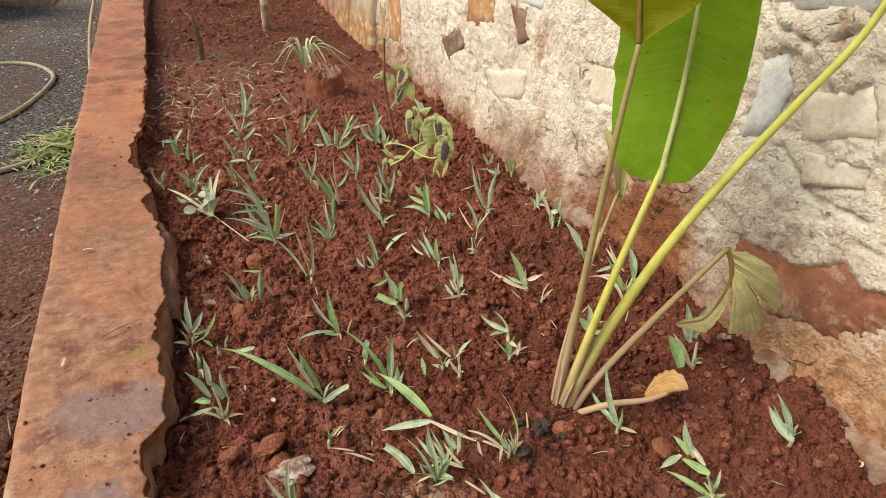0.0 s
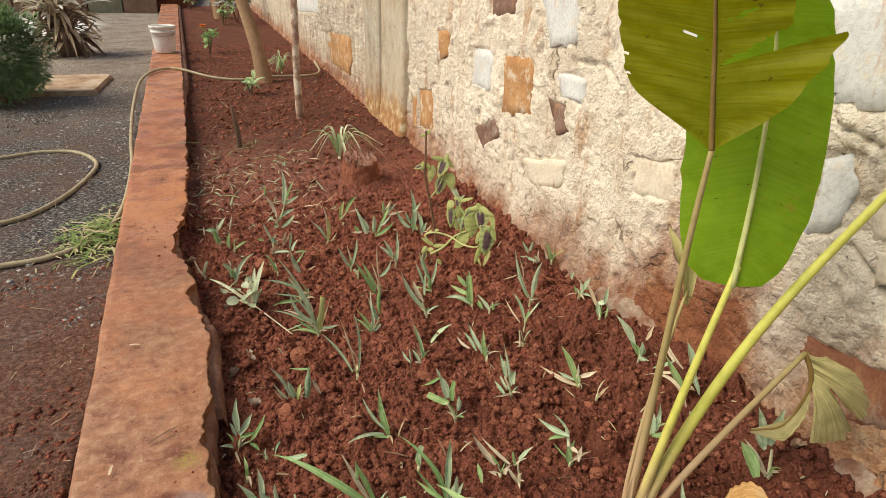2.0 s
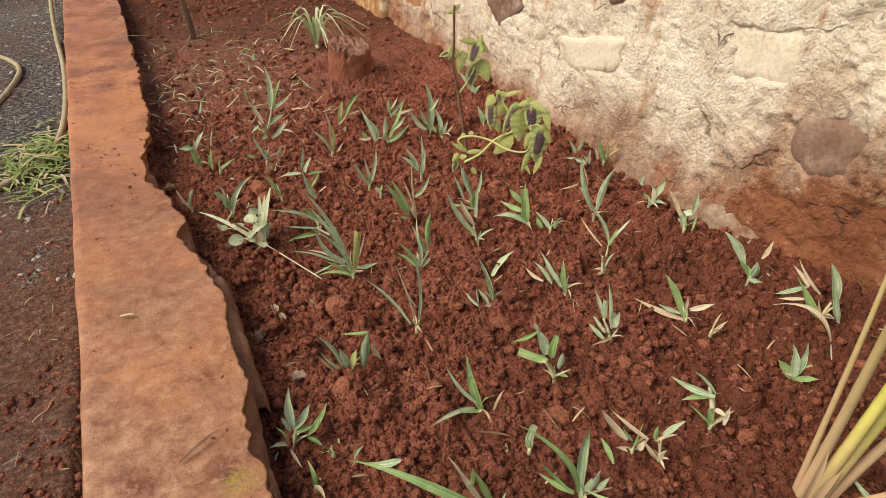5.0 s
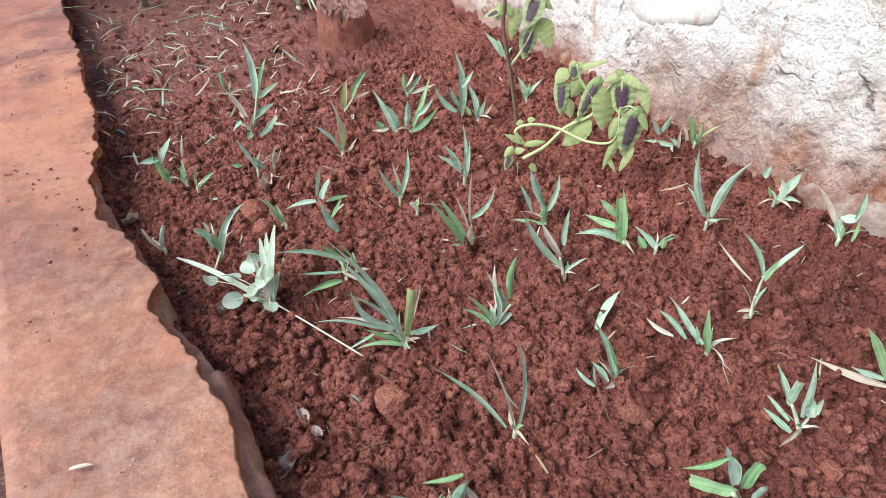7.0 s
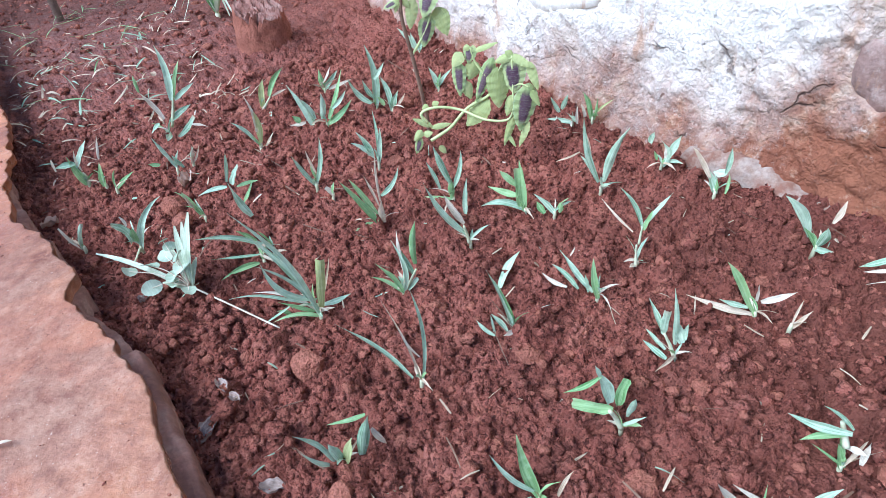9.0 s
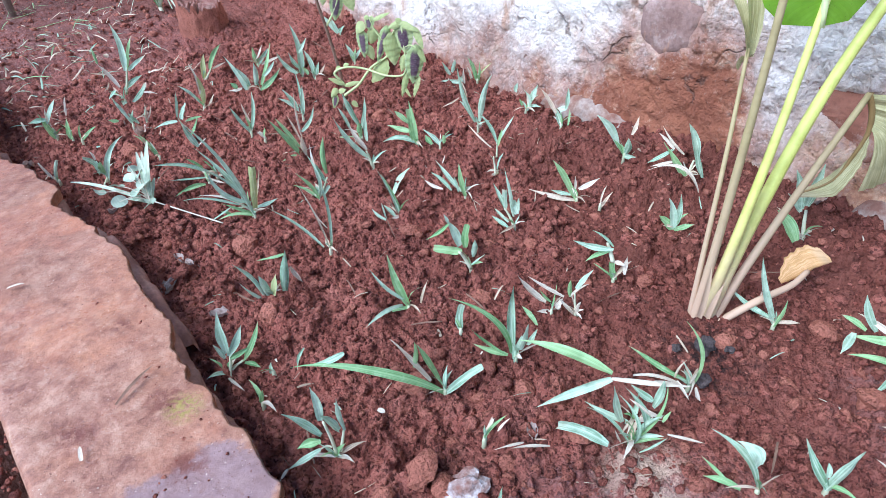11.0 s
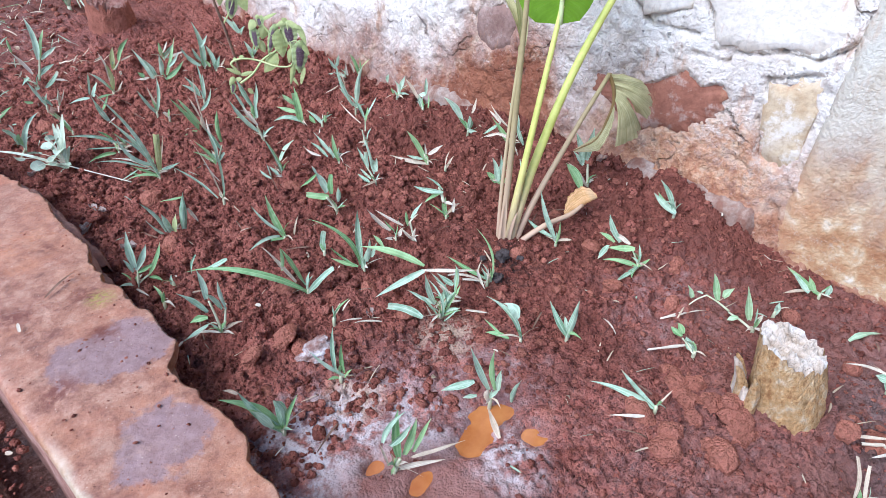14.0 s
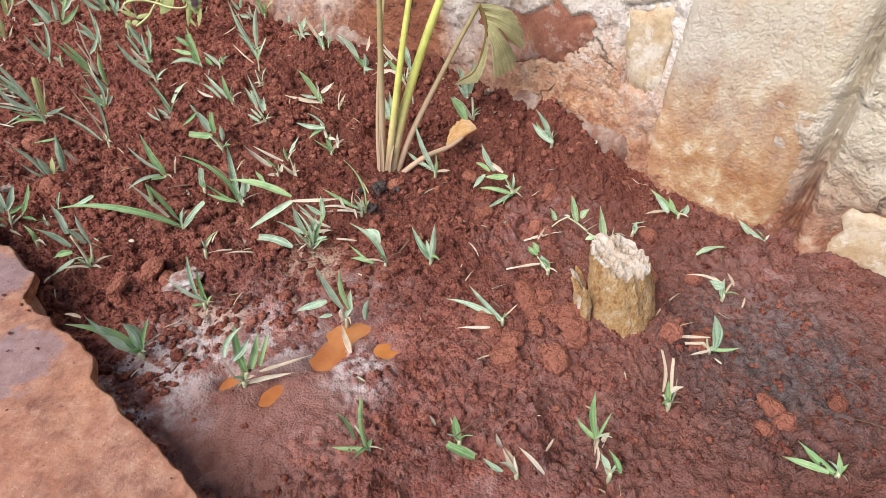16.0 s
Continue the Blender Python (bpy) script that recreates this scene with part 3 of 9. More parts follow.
def heart_material():
    """A soft green leaf with a purple heart that fades into a serrated green margin."""
    m, nt, b = shader("purple_hearted_leaf", 0.62, 0.3)
    uv = nt.nodes.new("ShaderNodeTexCoord").outputs["UV"]
    at = where(nt, "object")
    sep = nt.nodes.new("ShaderNodeSeparateXYZ")
    nt.links.new(uv, sep.inputs[0])
    info = nt.nodes.new("ShaderNodeObjectInfo")
    green = blend(nt, info.outputs["Random"], (0.31, 0.37, 0.125), (0.46, 0.49, 0.195))
    rim = sums(nt, "ADD", sep.outputs["X"], sums(nt, "MULTIPLY", sums(nt, "SUBTRACT", grain(nt, at, 220, 3), 0.5), 0.35))
    heart = sums(nt, "MULTIPLY", ramp(nt, rim, (0.44, grey(1)), (0.62, grey(0))), ramp(nt, sep.outputs["Y"], (0.06, grey(0)), (0.2, grey(1)), (0.74, grey(1)), (0.88, grey(0))))
    c = blend(nt, heart, green, blend(nt, info.outputs["Random"], (0.13, 0.075, 0.085), (0.075, 0.035, 0.05)))
    ribs = grain(nt, uv, 3.0, 3, 0.6, (0.8, 9.0, 1.0))
    c = blend(nt, ramp(nt, ribs, (0.52, grey(0)), (0.64, grey(0.18))), c, (0.40, 0.45, 0.28))
    c = blend(nt, ramp(nt, sep.outputs["X"], (0.88, grey(0)), (0.96, grey(0.7))), c, (0.45, 0.50, 0.26))
    nt.links.new(c, b.inputs["Base Color"])
    relief(nt, b, ribs, 0.6, 0.003)
    return m


M_HEART = heart_material()
M_TWIG = worn("brown_stem", ((0.3, (0.15, 0.075, 0.045)), (0.7, (0.28, 0.17, 0.10))), 40)
M_ROUND = leaf_material("powdery_round_leaf", (0.33, 0.39, 0.24), (0.47, 0.52, 0.36), 0.6, 0.15, veins=0.2)
M_STRIPED = leaf_material("white_striped_leaf", (0.48, 0.55, 0.32), (0.64, 0.69, 0.47), 0.5, 0.25)
M_BARK = worn("smooth_brown_bark", ((0.3, (0.24, 0.14, 0.075)), (0.55, (0.38, 0.235, 0.135)), (0.75, (0.50, 0.35, 0.22))), 9, stretch=(1, 1, 0.5))
M_PATCHBARK = worn("flaking_bark", ((0.36, (0.24, 0.13, 0.09)), (0.50, (0.42, 0.27, 0.19)), (0.58, (0.72, 0.62, 0.50))), 11)
M_STUMPBARK = worn("golden_bark", ((0.34, (0.42, 0.20, 0.065)), (0.45, (0.68, 0.39, 0.145)), (0.56, (0.74, 0.48, 0.22)), (0.66, (0.82, 0.63, 0.38))), 75, strength=1.0, depth=0.010, stretch=(1, 1, 0.7))
M_CUTWOOD = worn("torn_pale_wood", ((0.3, (0.48, 0.33, 0.20)), (0.5, (0.76, 0.62, 0.46)), (0.7, (0.86, 0.78, 0.66))), 30, strength=0.9, depth=0.008, stretch=(1, 1, 0.25))
M_MUDWOOD = worn("soil_stained_wood", ((0.3, (0.26, 0.10, 0.065)), (0.5, (0.42, 0.21, 0.15)), (0.7, (0.62, 0.42, 0.32))), 30, strength=0.9, depth=0.008)
M_STAKE = worn("weathered_wood", ((0.3, (0.12, 0.07, 0.045)), (0.7, (0.27, 0.18, 0.12))), 14, stretch=(1, 1, 0.15))
M_ROCK = worn("whitish_rock", ((0.38, (0.24, 0.11, 0.075)), (0.5, (0.36, 0.25, 0.20)), (0.62, (0.66, 0.60, 0.55))), 40, depth=0.008)
M_HOSE = worn("ochre_rubber_hose", ((0.35, (0.36, 0.29, 0.17)), (0.65, (0.52, 0.44, 0.29))), 20, 0.55, space="world")
M_PLASTIC = worn("white_plastic", ((0.34, (0.62, 0.50, 0.40)), (0.44, (0.84, 0.82, 0.78)), (0.66, (0.90, 0.89, 0.87))), 14, 0.45)
M_RUST = worn("mud_splash", ((0.4, (0.42, 0.27, 0.18)), (0.7, (0.60, 0.48, 0.38))), 20)
STONE = {
    "grey": stone_material("grey_stone", ((0.3, (0.58, 0.585, 0.58)), (0.55, (0.68, 0.68, 0.665)), (0.75, (0.75, 0.73, 0.69)))),
    "brown": stone_material("brown_stone", ((0.3, (0.15, 0.082, 0.060)), (0.5, (0.235, 0.138, 0.102)), (0.75, (0.35, 0.24, 0.19))), 0.2),
    "orange": stone_material("orange_stone", ((0.3, (0.36, 0.17, 0.07)), (0.55, (0.50, 0.27, 0.12)), (0.75, (0.62, 0.40, 0.22)))),
    "cream": stone_material("cream_stone", ((0.3, (0.64, 0.54, 0.41)), (0.55, (0.75, 0.66, 0.53)), (0.75, (0.82, 0.75, 0.63)))),
    "red": stone_material("mud_stained_stone", ((0.3, (0.20, 0.075, 0.042)), (0.55, (0.30, 0.125, 0.072)), (0.78, (0.40, 0.22, 0.145))), 0.3),
    "yellow": stone_material("ochre_stone", ((0.3, (0.42, 0.26, 0.12)), (0.5, (0.52, 0.39, 0.23)), (0.7, (0.60, 0.50, 0.37)))),
}


# ---------- shapes ----------
def mesh_object(name, verts, faces, material, parent=None, label="", smooth=True):
    me = bpy.data.meshes.new(name)
    me.from_pydata([tuple(v) for v in verts], [], faces)
    me.materials.append(material)
    if smooth:
        me.polygons.foreach_set("use_smooth", [True] * len(me.polygons))
    ob = new(name, me)
    if parent is not None:
        ob.parent = parent
    if label:
        ob["label"] = label
    return ob


def part(name, bm, material, parent=None, label="", smooth=True):
    me = bpy.data.meshes.new(name)
    bmesh.ops.recalc_face_normals(bm, faces=bm.faces)
    bm.to_mesh(me)
    bm.free()
    me.materials.append(material)
    if smooth:
        me.polygons.foreach_set("use_smooth", [True] * len(me.polygons))
    ob = new(name, me)
    if parent is not None:
        ob.parent = parent
    if label:
        ob["label"] = label
    return ob


def lattice(ix, iy, seed):
    n = (ix * 374761393 + iy * 668265263 + seed * 1442695041) & 0xFFFFFFFF
    n = ((n ^ (n >> 13)) * 1274126177) & 0xFFFFFFFF
    return ((n ^ (n >> 16)) & 0xFFFF) / 65535.0


def vnoise(x, y, seed=0):
    ix, iy = np.floor(x).astype(np.int64), np.floor(y).astype(np.int64)
    fx, fy = x - ix, y - iy
    fx, fy = fx * fx * (3 - 2 * fx), fy * fy * (3 - 2 * fy)
    a, b = lattice(ix, iy, seed), lattice(ix + 1, iy, seed)
    c, d = lattice(ix, iy + 1, seed), lattice(ix + 1, iy + 1, seed)
    return (a * (1 - fx) + b * fx) * (1 - fy) + (c * (1 - fx) + d * fx) * fy


def fbm(x, y, freq, octaves=4, seed=0):
    total, amp, norm = 0.0, 1.0, 0.0
    for k in range(octaves):
        total = total + amp * vnoise(x * freq + 17.3 * k, y * freq - 9.1 * k, seed + k)
        norm += amp
        amp, freq = amp * 0.5, freq * 2.03
    return total / norm


def lumps(x, y, size, seed, fill=0.8):
    """Rounded lumps, 0 to 1 high, strewn over the plane."""
    u, v = x / size, y / size
    ix, iy = np.floor(u).astype(np.int64), np.floor(v).astype(np.int64)
    best = np.zeros_like(u)
    for dx in (-1, 0, 1):
        for dy in (-1, 0, 1):
            cx, cy = ix + dx, iy + dy
            px, py = cx + lattice(cx, cy, seed), cy + lattice(cx, cy, seed + 1)
            r = 0.35 + 0.45 * lattice(cx, cy, seed + 2)
            on = lattice(cx, cy, seed + 3) < fill
            d = ((u - px) ** 2 + (v - py) ** 2) / r ** 2
            best = np.maximum(best, np.where(on, r * np.sqrt(np.clip(1 - d, 0, 1)), 0))
    return best


def clods(x, y, size, seed):
    """Angular clods parted by crevices, 0 to about 1 high."""
    u, v = x / size, y / size
    ix, iy = np.floor(u).astype(np.int64), np.floor(v).astype(np.int64)
    first, second = np.full_like(u, 9.0), np.full_like(u, 9.0)
    top = np.zeros_like(u)
    for dx in (-1, 0, 1):
        for dy in (-1, 0, 1):
            cx, cy = ix + dx, iy + dy
            ox, oy = u - cx - lattice(cx, cy, seed), v - cy - lattice(cx, cy, seed + 1)
            d = np.sqrt(ox * ox + oy * oy)
            plane = lattice(cx, cy, seed + 2) + 1.1 * (lattice(cx, cy, seed + 3) - 0.5) * ox + 1.1 * (lattice(cx, cy, seed + 4) - 0.5) * oy - 0.25 * d
            near = d < first
            second = np.where(near, first, np.minimum(second, d))
            top = np.where(near, plane, top)
            first = np.where(near, d, first)
    return ease(second - first, 0.0, 0.24) * (0.25 + 0.75 * np.clip(top, 0, 1.4))


def ease(v, a, b):
    t = np.clip((v - a) / (b - a), 0, 1)
    return t * t * (3 - 2 * t)


def quads(nu, nv):
    return [(i * nv + j, (i + 1) * nv + j, (i + 1) * nv + j + 1, i * nv + j + 1) for i in range(nu - 1) for j in range(nv - 1)]


def tube(bm, points, radii, sides=8, cap=True):
    """A round limb along points."""
    rings, side = [], None
    pts = [Vector(p) for p in points]
    for n, p in enumerate(pts):
        d = (pts[min(n + 1, len(pts) - 1)] - pts[max(n - 1, 0)]).normalized()
        if side is None:
            side = d.cross(Vector((0.31, 0.17, 0.94)) if abs(d.z) < 0.8 else Vector((1, 0.2, 0)))
        side = (side - d * side.dot(d)).normalized()
        over = side.cross(d)
        r = radii[n] if not isinstance(radii, (int, float)) else radii
        rings.append([bm.verts.new(p + r * (math.cos(a) * side + math.sin(a) * over)) for a in (2 * math.pi * k / sides for k in range(sides))])
    for a, b in zip(rings, rings[1:]):
        for k in range(sides):
            bm.faces.new((a[k], a[(k + 1) % sides], b[(k + 1) % sides], b[k]))
    if cap:
        bm.faces.new(rings[0][::-1])
        bm.faces.new(rings[-1])
    return rings


def bend(points, steps=6):
    """A smooth curve through points."""
    pts = [Vector(p) for p in points]
    pts = [2 * pts[0] - pts[1], *pts, 2 * pts[-1] - pts[-2]]
    out = []
    for a, b, c, d in zip(pts, pts[1:], pts[2:], pts[3:]):
        for k in range(steps):
            t = k / steps
            out.append(0.5 * (2 * b + (c - a) * t + (2 * a - 5 * b + 4 * c - d) * t * t + (3 * b - a - 3 * c + d) * t ** 3))
    return out + [pts[-2]]


def strap(bm, base, tip, width, arch=0.1, fold=0.25, steps=7, blunt=0.0, twist=0.0):
    """A folded strap leaf from base to tip."""
    base, tip = Vector(base), Vector(tip)
    way = tip - base
    length = way.length
    side = way.cross(Vector((0, 0, 1)))
    side = side.normalized() if side.length > 1e-4 else Vector((1, 0, 0))
    up = side.cross(way).normalized()
    if up.z < 0:
        up = -up
    rows = []
    uv = bm.loops.layers.uv.verify()
    for k in range(steps + 1):
        t = k / steps
        w = width * min(1.0, 0.62 + 1.3 * t) * (1 - 0.18 * t) * (1 - max(0, (t - 0.62) / 0.38) ** 2.2 * (1 - blunt))
        w = max(w, width * 0.04)
        c = base + way * t + up * (arch * length * 4 * t * (1 - t))
        a = twist * t
        s = side * math.cos(a) + up * math.sin(a)
        n = up * math.cos(a) - side * math.sin(a)
        rows.append([bm.verts.new(c - s * w / 2 + n * fold * w), bm.verts.new(c), bm.verts.new(c + s * w / 2 + n * fold * w)])
    shift = round((base.x * 7.3 + tip.y * 5.1) % 1.0, 3)
    for k, (a, b) in enumerate(zip(rows, rows[1:])):
        for j in (0, 1):
            f = bm.faces.new((a[j], a[j + 1], b[j + 1], b[j]))
            for loop, (u, v) in zip(f.loops, ((j, k), (j + 1, k), (j + 1, k + 1), (j, k + 1))):
                loop[uv].uv = (shift + u / 2, v / steps)


def rock(bm, centre, size, seed, rough=0.35, level=2):
    rng = random.Random(seed)
    made = bmesh.ops.create_icosphere(bm, subdivisions=level, radius=1)["verts"]
    off = Vector((rng.uniform(-50, 50), rng.uniform(-50, 50), rng.uniform(-50, 50)))
    for v in made:
        n = noise.noise(v.co * 1.3 + off) * rough + noise.noise(v.co * 3.1 + off) * rough * 0.5
        v.co = Vector((v.co.x * size[0], v.co.y * size[1], v.co.z * size[2])) * (1 + n) + Vector(centre)
    return made


# ---------- ground, bed, kerb ----------
KERB_Y = (-1.6, 0.59, 0.685, 0.726, 0.835, 0.931, 0.984, 1.10, 1.145, 1.30, 1.387, 1.53, 1.65, 1.727, 1.805, 1.871, 1.95, 2.07, 2.196, 2.36, 2.48, 2.755, 3.16, 3.6, 4.38, 6.8, 17.0)
KERB_X = (0.20, 0.102, 0.096, 0.117, 0.104, 0.095, 0.122, 0.122, 0.114, 0.103, 0.119, 0.112, 0.102, 0.089, 0.061, 0.040, 0.065, 0.039, -0.012, -0.016, 0.009, -0.001, -0.011, -0.039, -0.084, -0.231, -0.85)
GROUND_Z = -0.12


def kerb_inner(y):
    return np.interp(y, KERB_Y, KERB_X)


def kerb_outer(y):
    return -0.045 - 0.069 * y


def wall_x(y):
    return 1.352 - 0.029 * y


def bed_shape(x, y):
    """The lie of the bed without its crumbs."""
    h = 0.075 * ease(x, 1.02, 1.33) * ease(y, 0.3, 0.6) * (1 - ease(y, 1.2, 1.8))
    h = h + 0.02 * ease(x, 1.0, 1.3) * ease(y, 1.6, 2.2)
    h = h - 0.006 * np.exp(-(((x - kerb_inner(y)) - 0.03) / 0.05) ** 2) * ease(y, 0.3, 0.9) * (1 - 0.6 * ease(y, 2.2, 3.2))
    h = h + 0.045 * np.exp(-((x - 0.80) ** 2 + (y - 2.93) ** 2) / 0.02)
    h = h + 0.020 * np.exp(-((x - 0.86) ** 2 + (y - 0.84) ** 2) / 0.012)
    h = h + 0.046 * np.exp(-((x - 0.83) ** 2 + (y - 0.19) ** 2) / 0.014)
    h = h + 0.028 * np.exp(-((x - 0.425) ** 2 + (y - 1.236) ** 2) / 0.0022)
    return h


POOLS = ((0.466, 0.546, 0.042, 0.034), (0.492, 0.528, 0.028, 0.020), (0.412, 0.522, 0.036, 0.022), (0.492, 0.460, 0.025, 0.024), (0.292, 0.530, 0.030, 0.015), (0.252, 0.598, 0.022, 0.012))
WATER_Z = -0.013


def bed_height(x, y):
    crumbs = ease(y, 0.62, 0.95) * (1 - ease(y, 2.45, 3.0)) + 0.6 * ease(y, 2.45, 3.0)
    crumbs = np.maximum(crumbs, 0.85 * ease(fbm(x, y, 5, 3, 40), 0.50, 0.60) * (1 - ease(y, 0.8, 1.0)))
    crumbs = np.maximum(crumbs, 0.9 * np.exp(-((x - 0.74) ** 2 + (y - 0.28) ** 2) / 0.03))
    crumbs = np.maximum(crumbs, ease(x, 1.1, 1.25) * ease(y, 0.25, 0.5))
    still = np.zeros_like(x)
    for px, py, rx, ry in POOLS:
        still = np.maximum(still, np.exp(-(((x - px) / rx / 1.5) ** 2 + ((y - py) / ry / 1.5) ** 2) ** 2))
    still = np.maximum(still, 0.9 * np.exp(-(((x - 0.26) / 0.17) ** 2 + ((y - 0.53) / 0.14) ** 2) ** 2))
    crumbs = crumbs * (1 - still)
    h = bed_shape(x, y) + 0.018 * (fbm(x, y, 6, 4, 3) - 0.5) * (1 - still)
    wx, wy = x + 0.016 * (fbm(x, y, 36, 4, 60) - 0.5), y + 0.016 * (fbm(x, y, 36, 4, 61) - 0.5)
    big = ease(fbm(x, y, 6, 3, 66), 0.36, 0.62)
    crumbs = np.maximum(crumbs, 0.62 * ease(x + 0.4 * (fbm(x, y, 4, 3, 44) - 0.5), 0.55, 0.66) * (1 - still))
    near, mid = 1 - ease(y, 3.0, 3.8), 1 - 0.75 * ease(y, 4.5, 8.0)
    grit = (0.040 * big * mid * lumps(wx, wy, 0.064, 5, 0.26) + 0.028 * (0.25 + 0.75 * big) * mid * lumps(wx, wy, 0.036, 11, 0.5)
            + near * (0.006 * lumps(wx, wy, 0.020, 21, 0.7) + 0.013 * clods(wx, wy, 0.019, 22) + 0.011 * lumps(wx, wy, 0.0115, 25, 0.8)))
    h = h + crumbs * (grit - 0.015) + (0.006 + 0.008 * crumbs) * (fbm(x, y, 50, 4, 71) - 0.5) * (0.2 + 0.8 * near)
    for px, py, rx, ry in POOLS:
        d = ((x - px) / rx) ** 2 + ((y - py) / ry) ** 2 + 1.9 * (fbm(x, y, 26, 3, 33) - 0.5)
        h = h - 0.026 * np.exp(-d * 1.1)
    return h


def rest(x, y):
    """Height of the bed at one place."""
    return float(bed_height(np.array([x], float), np.array([y], float))[0])


def build_bed():
    ys = np.concatenate([np.arange(-0.9, 2.75, 0.0036), 2.75 + np.cumsum(np.linspace(0.004, 0.14, 210))])
    us = np.linspace(0, 1, 370)
    rows = []
    for y in ys:
        x0, x1 = kerb_inner(y) - 0.05, wall_x(y) + 0.04
        rows.append(np.stack([x0 + (x1 - x0) * us, np.full_like(us, y)], -1))
    xy = np.concatenate(rows)
    z = bed_height(xy[:, 0], xy[:, 1])
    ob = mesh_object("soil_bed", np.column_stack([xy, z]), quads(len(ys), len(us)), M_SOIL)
    tagged(ob, "freshly dug red soil of the planting bed", "soil", kind="structure")


build_bed()


def build_ground():
    gx = np.concatenate([[-60, -30, -14, -8, -5], np.linspace(-3.2, 0.3, 150), [1.0, 1.8, 5, 14, 30, 60]])
    gy = np.concatenate([[-60, -25, -10, -4], np.linspace(-1.0, 7.0, 240), np.linspace(7.2, 20, 60), [26, 40, 80]])
    xx, yy = np.meshgrid(gx, gy, indexing="ij")
    z = GROUND_Z + 0.02 * (fbm(xx, yy, 1.5, 3, 90) - 0.5) + 0.012 * (fbm(xx, yy, 14, 3, 91) - 0.5)
    z = np.where(xx > -0.2, GROUND_Z - 0.08, z)
    ob = mesh_object("ground", np.column_stack([xx.ravel(), yy.ravel(), z.ravel()]), quads(len(gx), len(gy)), M_GROUND)
    tagged(ob, "dark gravelly yard ground with red dust", "ground", kind="structure")


build_ground()


def build_kerb():
    kerb = tagged(new("kerb"), "low masonry kerb with a stained cement cap", "kerb", kind="structure")
    ys = np.concatenate([np.arange(-1.6, 3.4, 0.0045), np.arange(3.4, 17.0, 0.06)])
    wear = ease(fbm(ys, ys * 0, 3.1, 2, 17), 0.38, 0.62)
    ragged = 0.002 - (0.006 + 0.026 * wear) * np.abs(fbm(ys, ys * 0, 9, 4, 7) - 0.5) + (0.012 + 0.018 * wear) * (fbm(ys, ys * 0, 27, 3, 8) - 0.5)
    inner, outer = kerb_inner(ys) + ragged, kerb_outer(ys) + 0.006 * (fbm(ys, ys * 0, 8, 3, 9) - 0.5)
    us = np.array([0, 0, 0.015, 0.04, 0.1, 0.2, 0.3, 0.4, 0.5, 0.6, 0.7, 0.8, 0.88, 0.95, 0.985, 1.0, 1.0, 1.0, 0.985])
    top = 0.082 + 0.004 * (fbm(ys, ys * 0, 1.2, 3, 12) - 0.5)
    verts = []
    for y, a, b, t in zip(ys, outer, inner, top):
        x = a + (b - a) * us
        z = t + 0.010 * (fbm(x, np.full_like(x, y), 7, 3, 13) - 0.5) + 0.004 * (fbm(x, np.full_like(x, y), 40, 3, 14) - 0.5)
        z[2] -= 0.004
        z[1] -= 0.012
        z[0] = 0.048
        z[-4] -= 0.001
        z[-3] -= 0.001
        z[-2] -= 0.020
        z[-1] = 0.056
        verts += [(p, y, q) for p, q in zip(x, z)]
    cap = mesh_object("cap", verts, quads(len(ys), len(us)), M_KERB, kerb, "rust-stained cement cap with a ragged edge")
    base_edge = np.array([np.max(inner[max(0, n - 44):n + 45]) for n in range(len(ys))])
    body = []
    for n, y in enumerate(ys):
        ledge = -0.010 - 0.035 * ease(np.array(y), 2.3, 2.7) + 0.016 * ease(np.array(y), 1.0, 1.1) * (1 - ease(np.array(y), 1.72, 1.9))
        e = float(base_edge[n] * 0.55 + inner[n] * 0.45 + ledge - 0.006 + 0.012 * (vnoise(np.array(y * 30.0), np.array(0.3), 4) - 0.5))
        a = outer[n] + 0.008
        body += [(a - 0.01, y, -0.2), (a, y, 0.052), (e - 0.02, y, 0.060), (e, y, 0.046 + 0.014 * float(vnoise(np.array(y * 24.0), np.array(7.7), 5))), (e + 0.012, y, -0.2)]
    mesh_object("body", body, quads(len(ys), 5), M_KERBBODY, kerb, "soil-stained masonry under the cap")
    # a rounded masonry block that stands proud under the broken cap
    for y0, y1, proud, top in ((1.345, 1.735, 0.024, 0.060),):
        ly = np.linspace(y0, y1, 60)
        verts = []
        for y in ly:
            e = 0.132 - 0.048 * (y - 1.42) + proud - 0.022
            end = min(1.0, (y - y0) / 0.02, (y1 - y) / 0.02) ** 0.5 if y0 < y < y1 else 0.0
            for u, z in ((-0.06, 0.0), (-0.03, 0.0), (-0.012, -0.002), (-0.004, -0.006), (0.0, -0.014), (0.002, -0.03), (0.004, -0.2)):
                w = 0.006 * (float(vnoise(np.array(y * 45.0), np.array(u * 300 + z * 90), 15)) - 0.5)
                verts.append((e + u + w, y, top * (0.55 + 0.45 * end) + z + w))
        mesh_object("block", verts, quads(60, 7), M_KERBBODY, kerb, "rounded masonry block under the cap")


build_kerb()

water_shader, water_nt, water_b = shader("muddy_water", 0.06, 0.5)
water_at = where(water_nt)
water_nt.links.new(ramp(water_nt, grain(water_nt, water_at, 25, 4), (0.3, (0.33, 0.105, 0.024)), (0.7, (0.46, 0.18, 0.05))), water_b.inputs["Base Color"])
bm = bmesh.new()
bmesh.ops.create_grid(bm, x_segments=8, y_segments=8, size=0.5)
for v in bm.verts:
    v.co = Vector((0.385 + v.co.x * 0.40, 0.51 + v.co.y * 0.26, WATER_Z))
tagged(part("puddle", bm, water_shader), "shallow puddle of muddy orange water in the soil", "puddle", kind="structure")


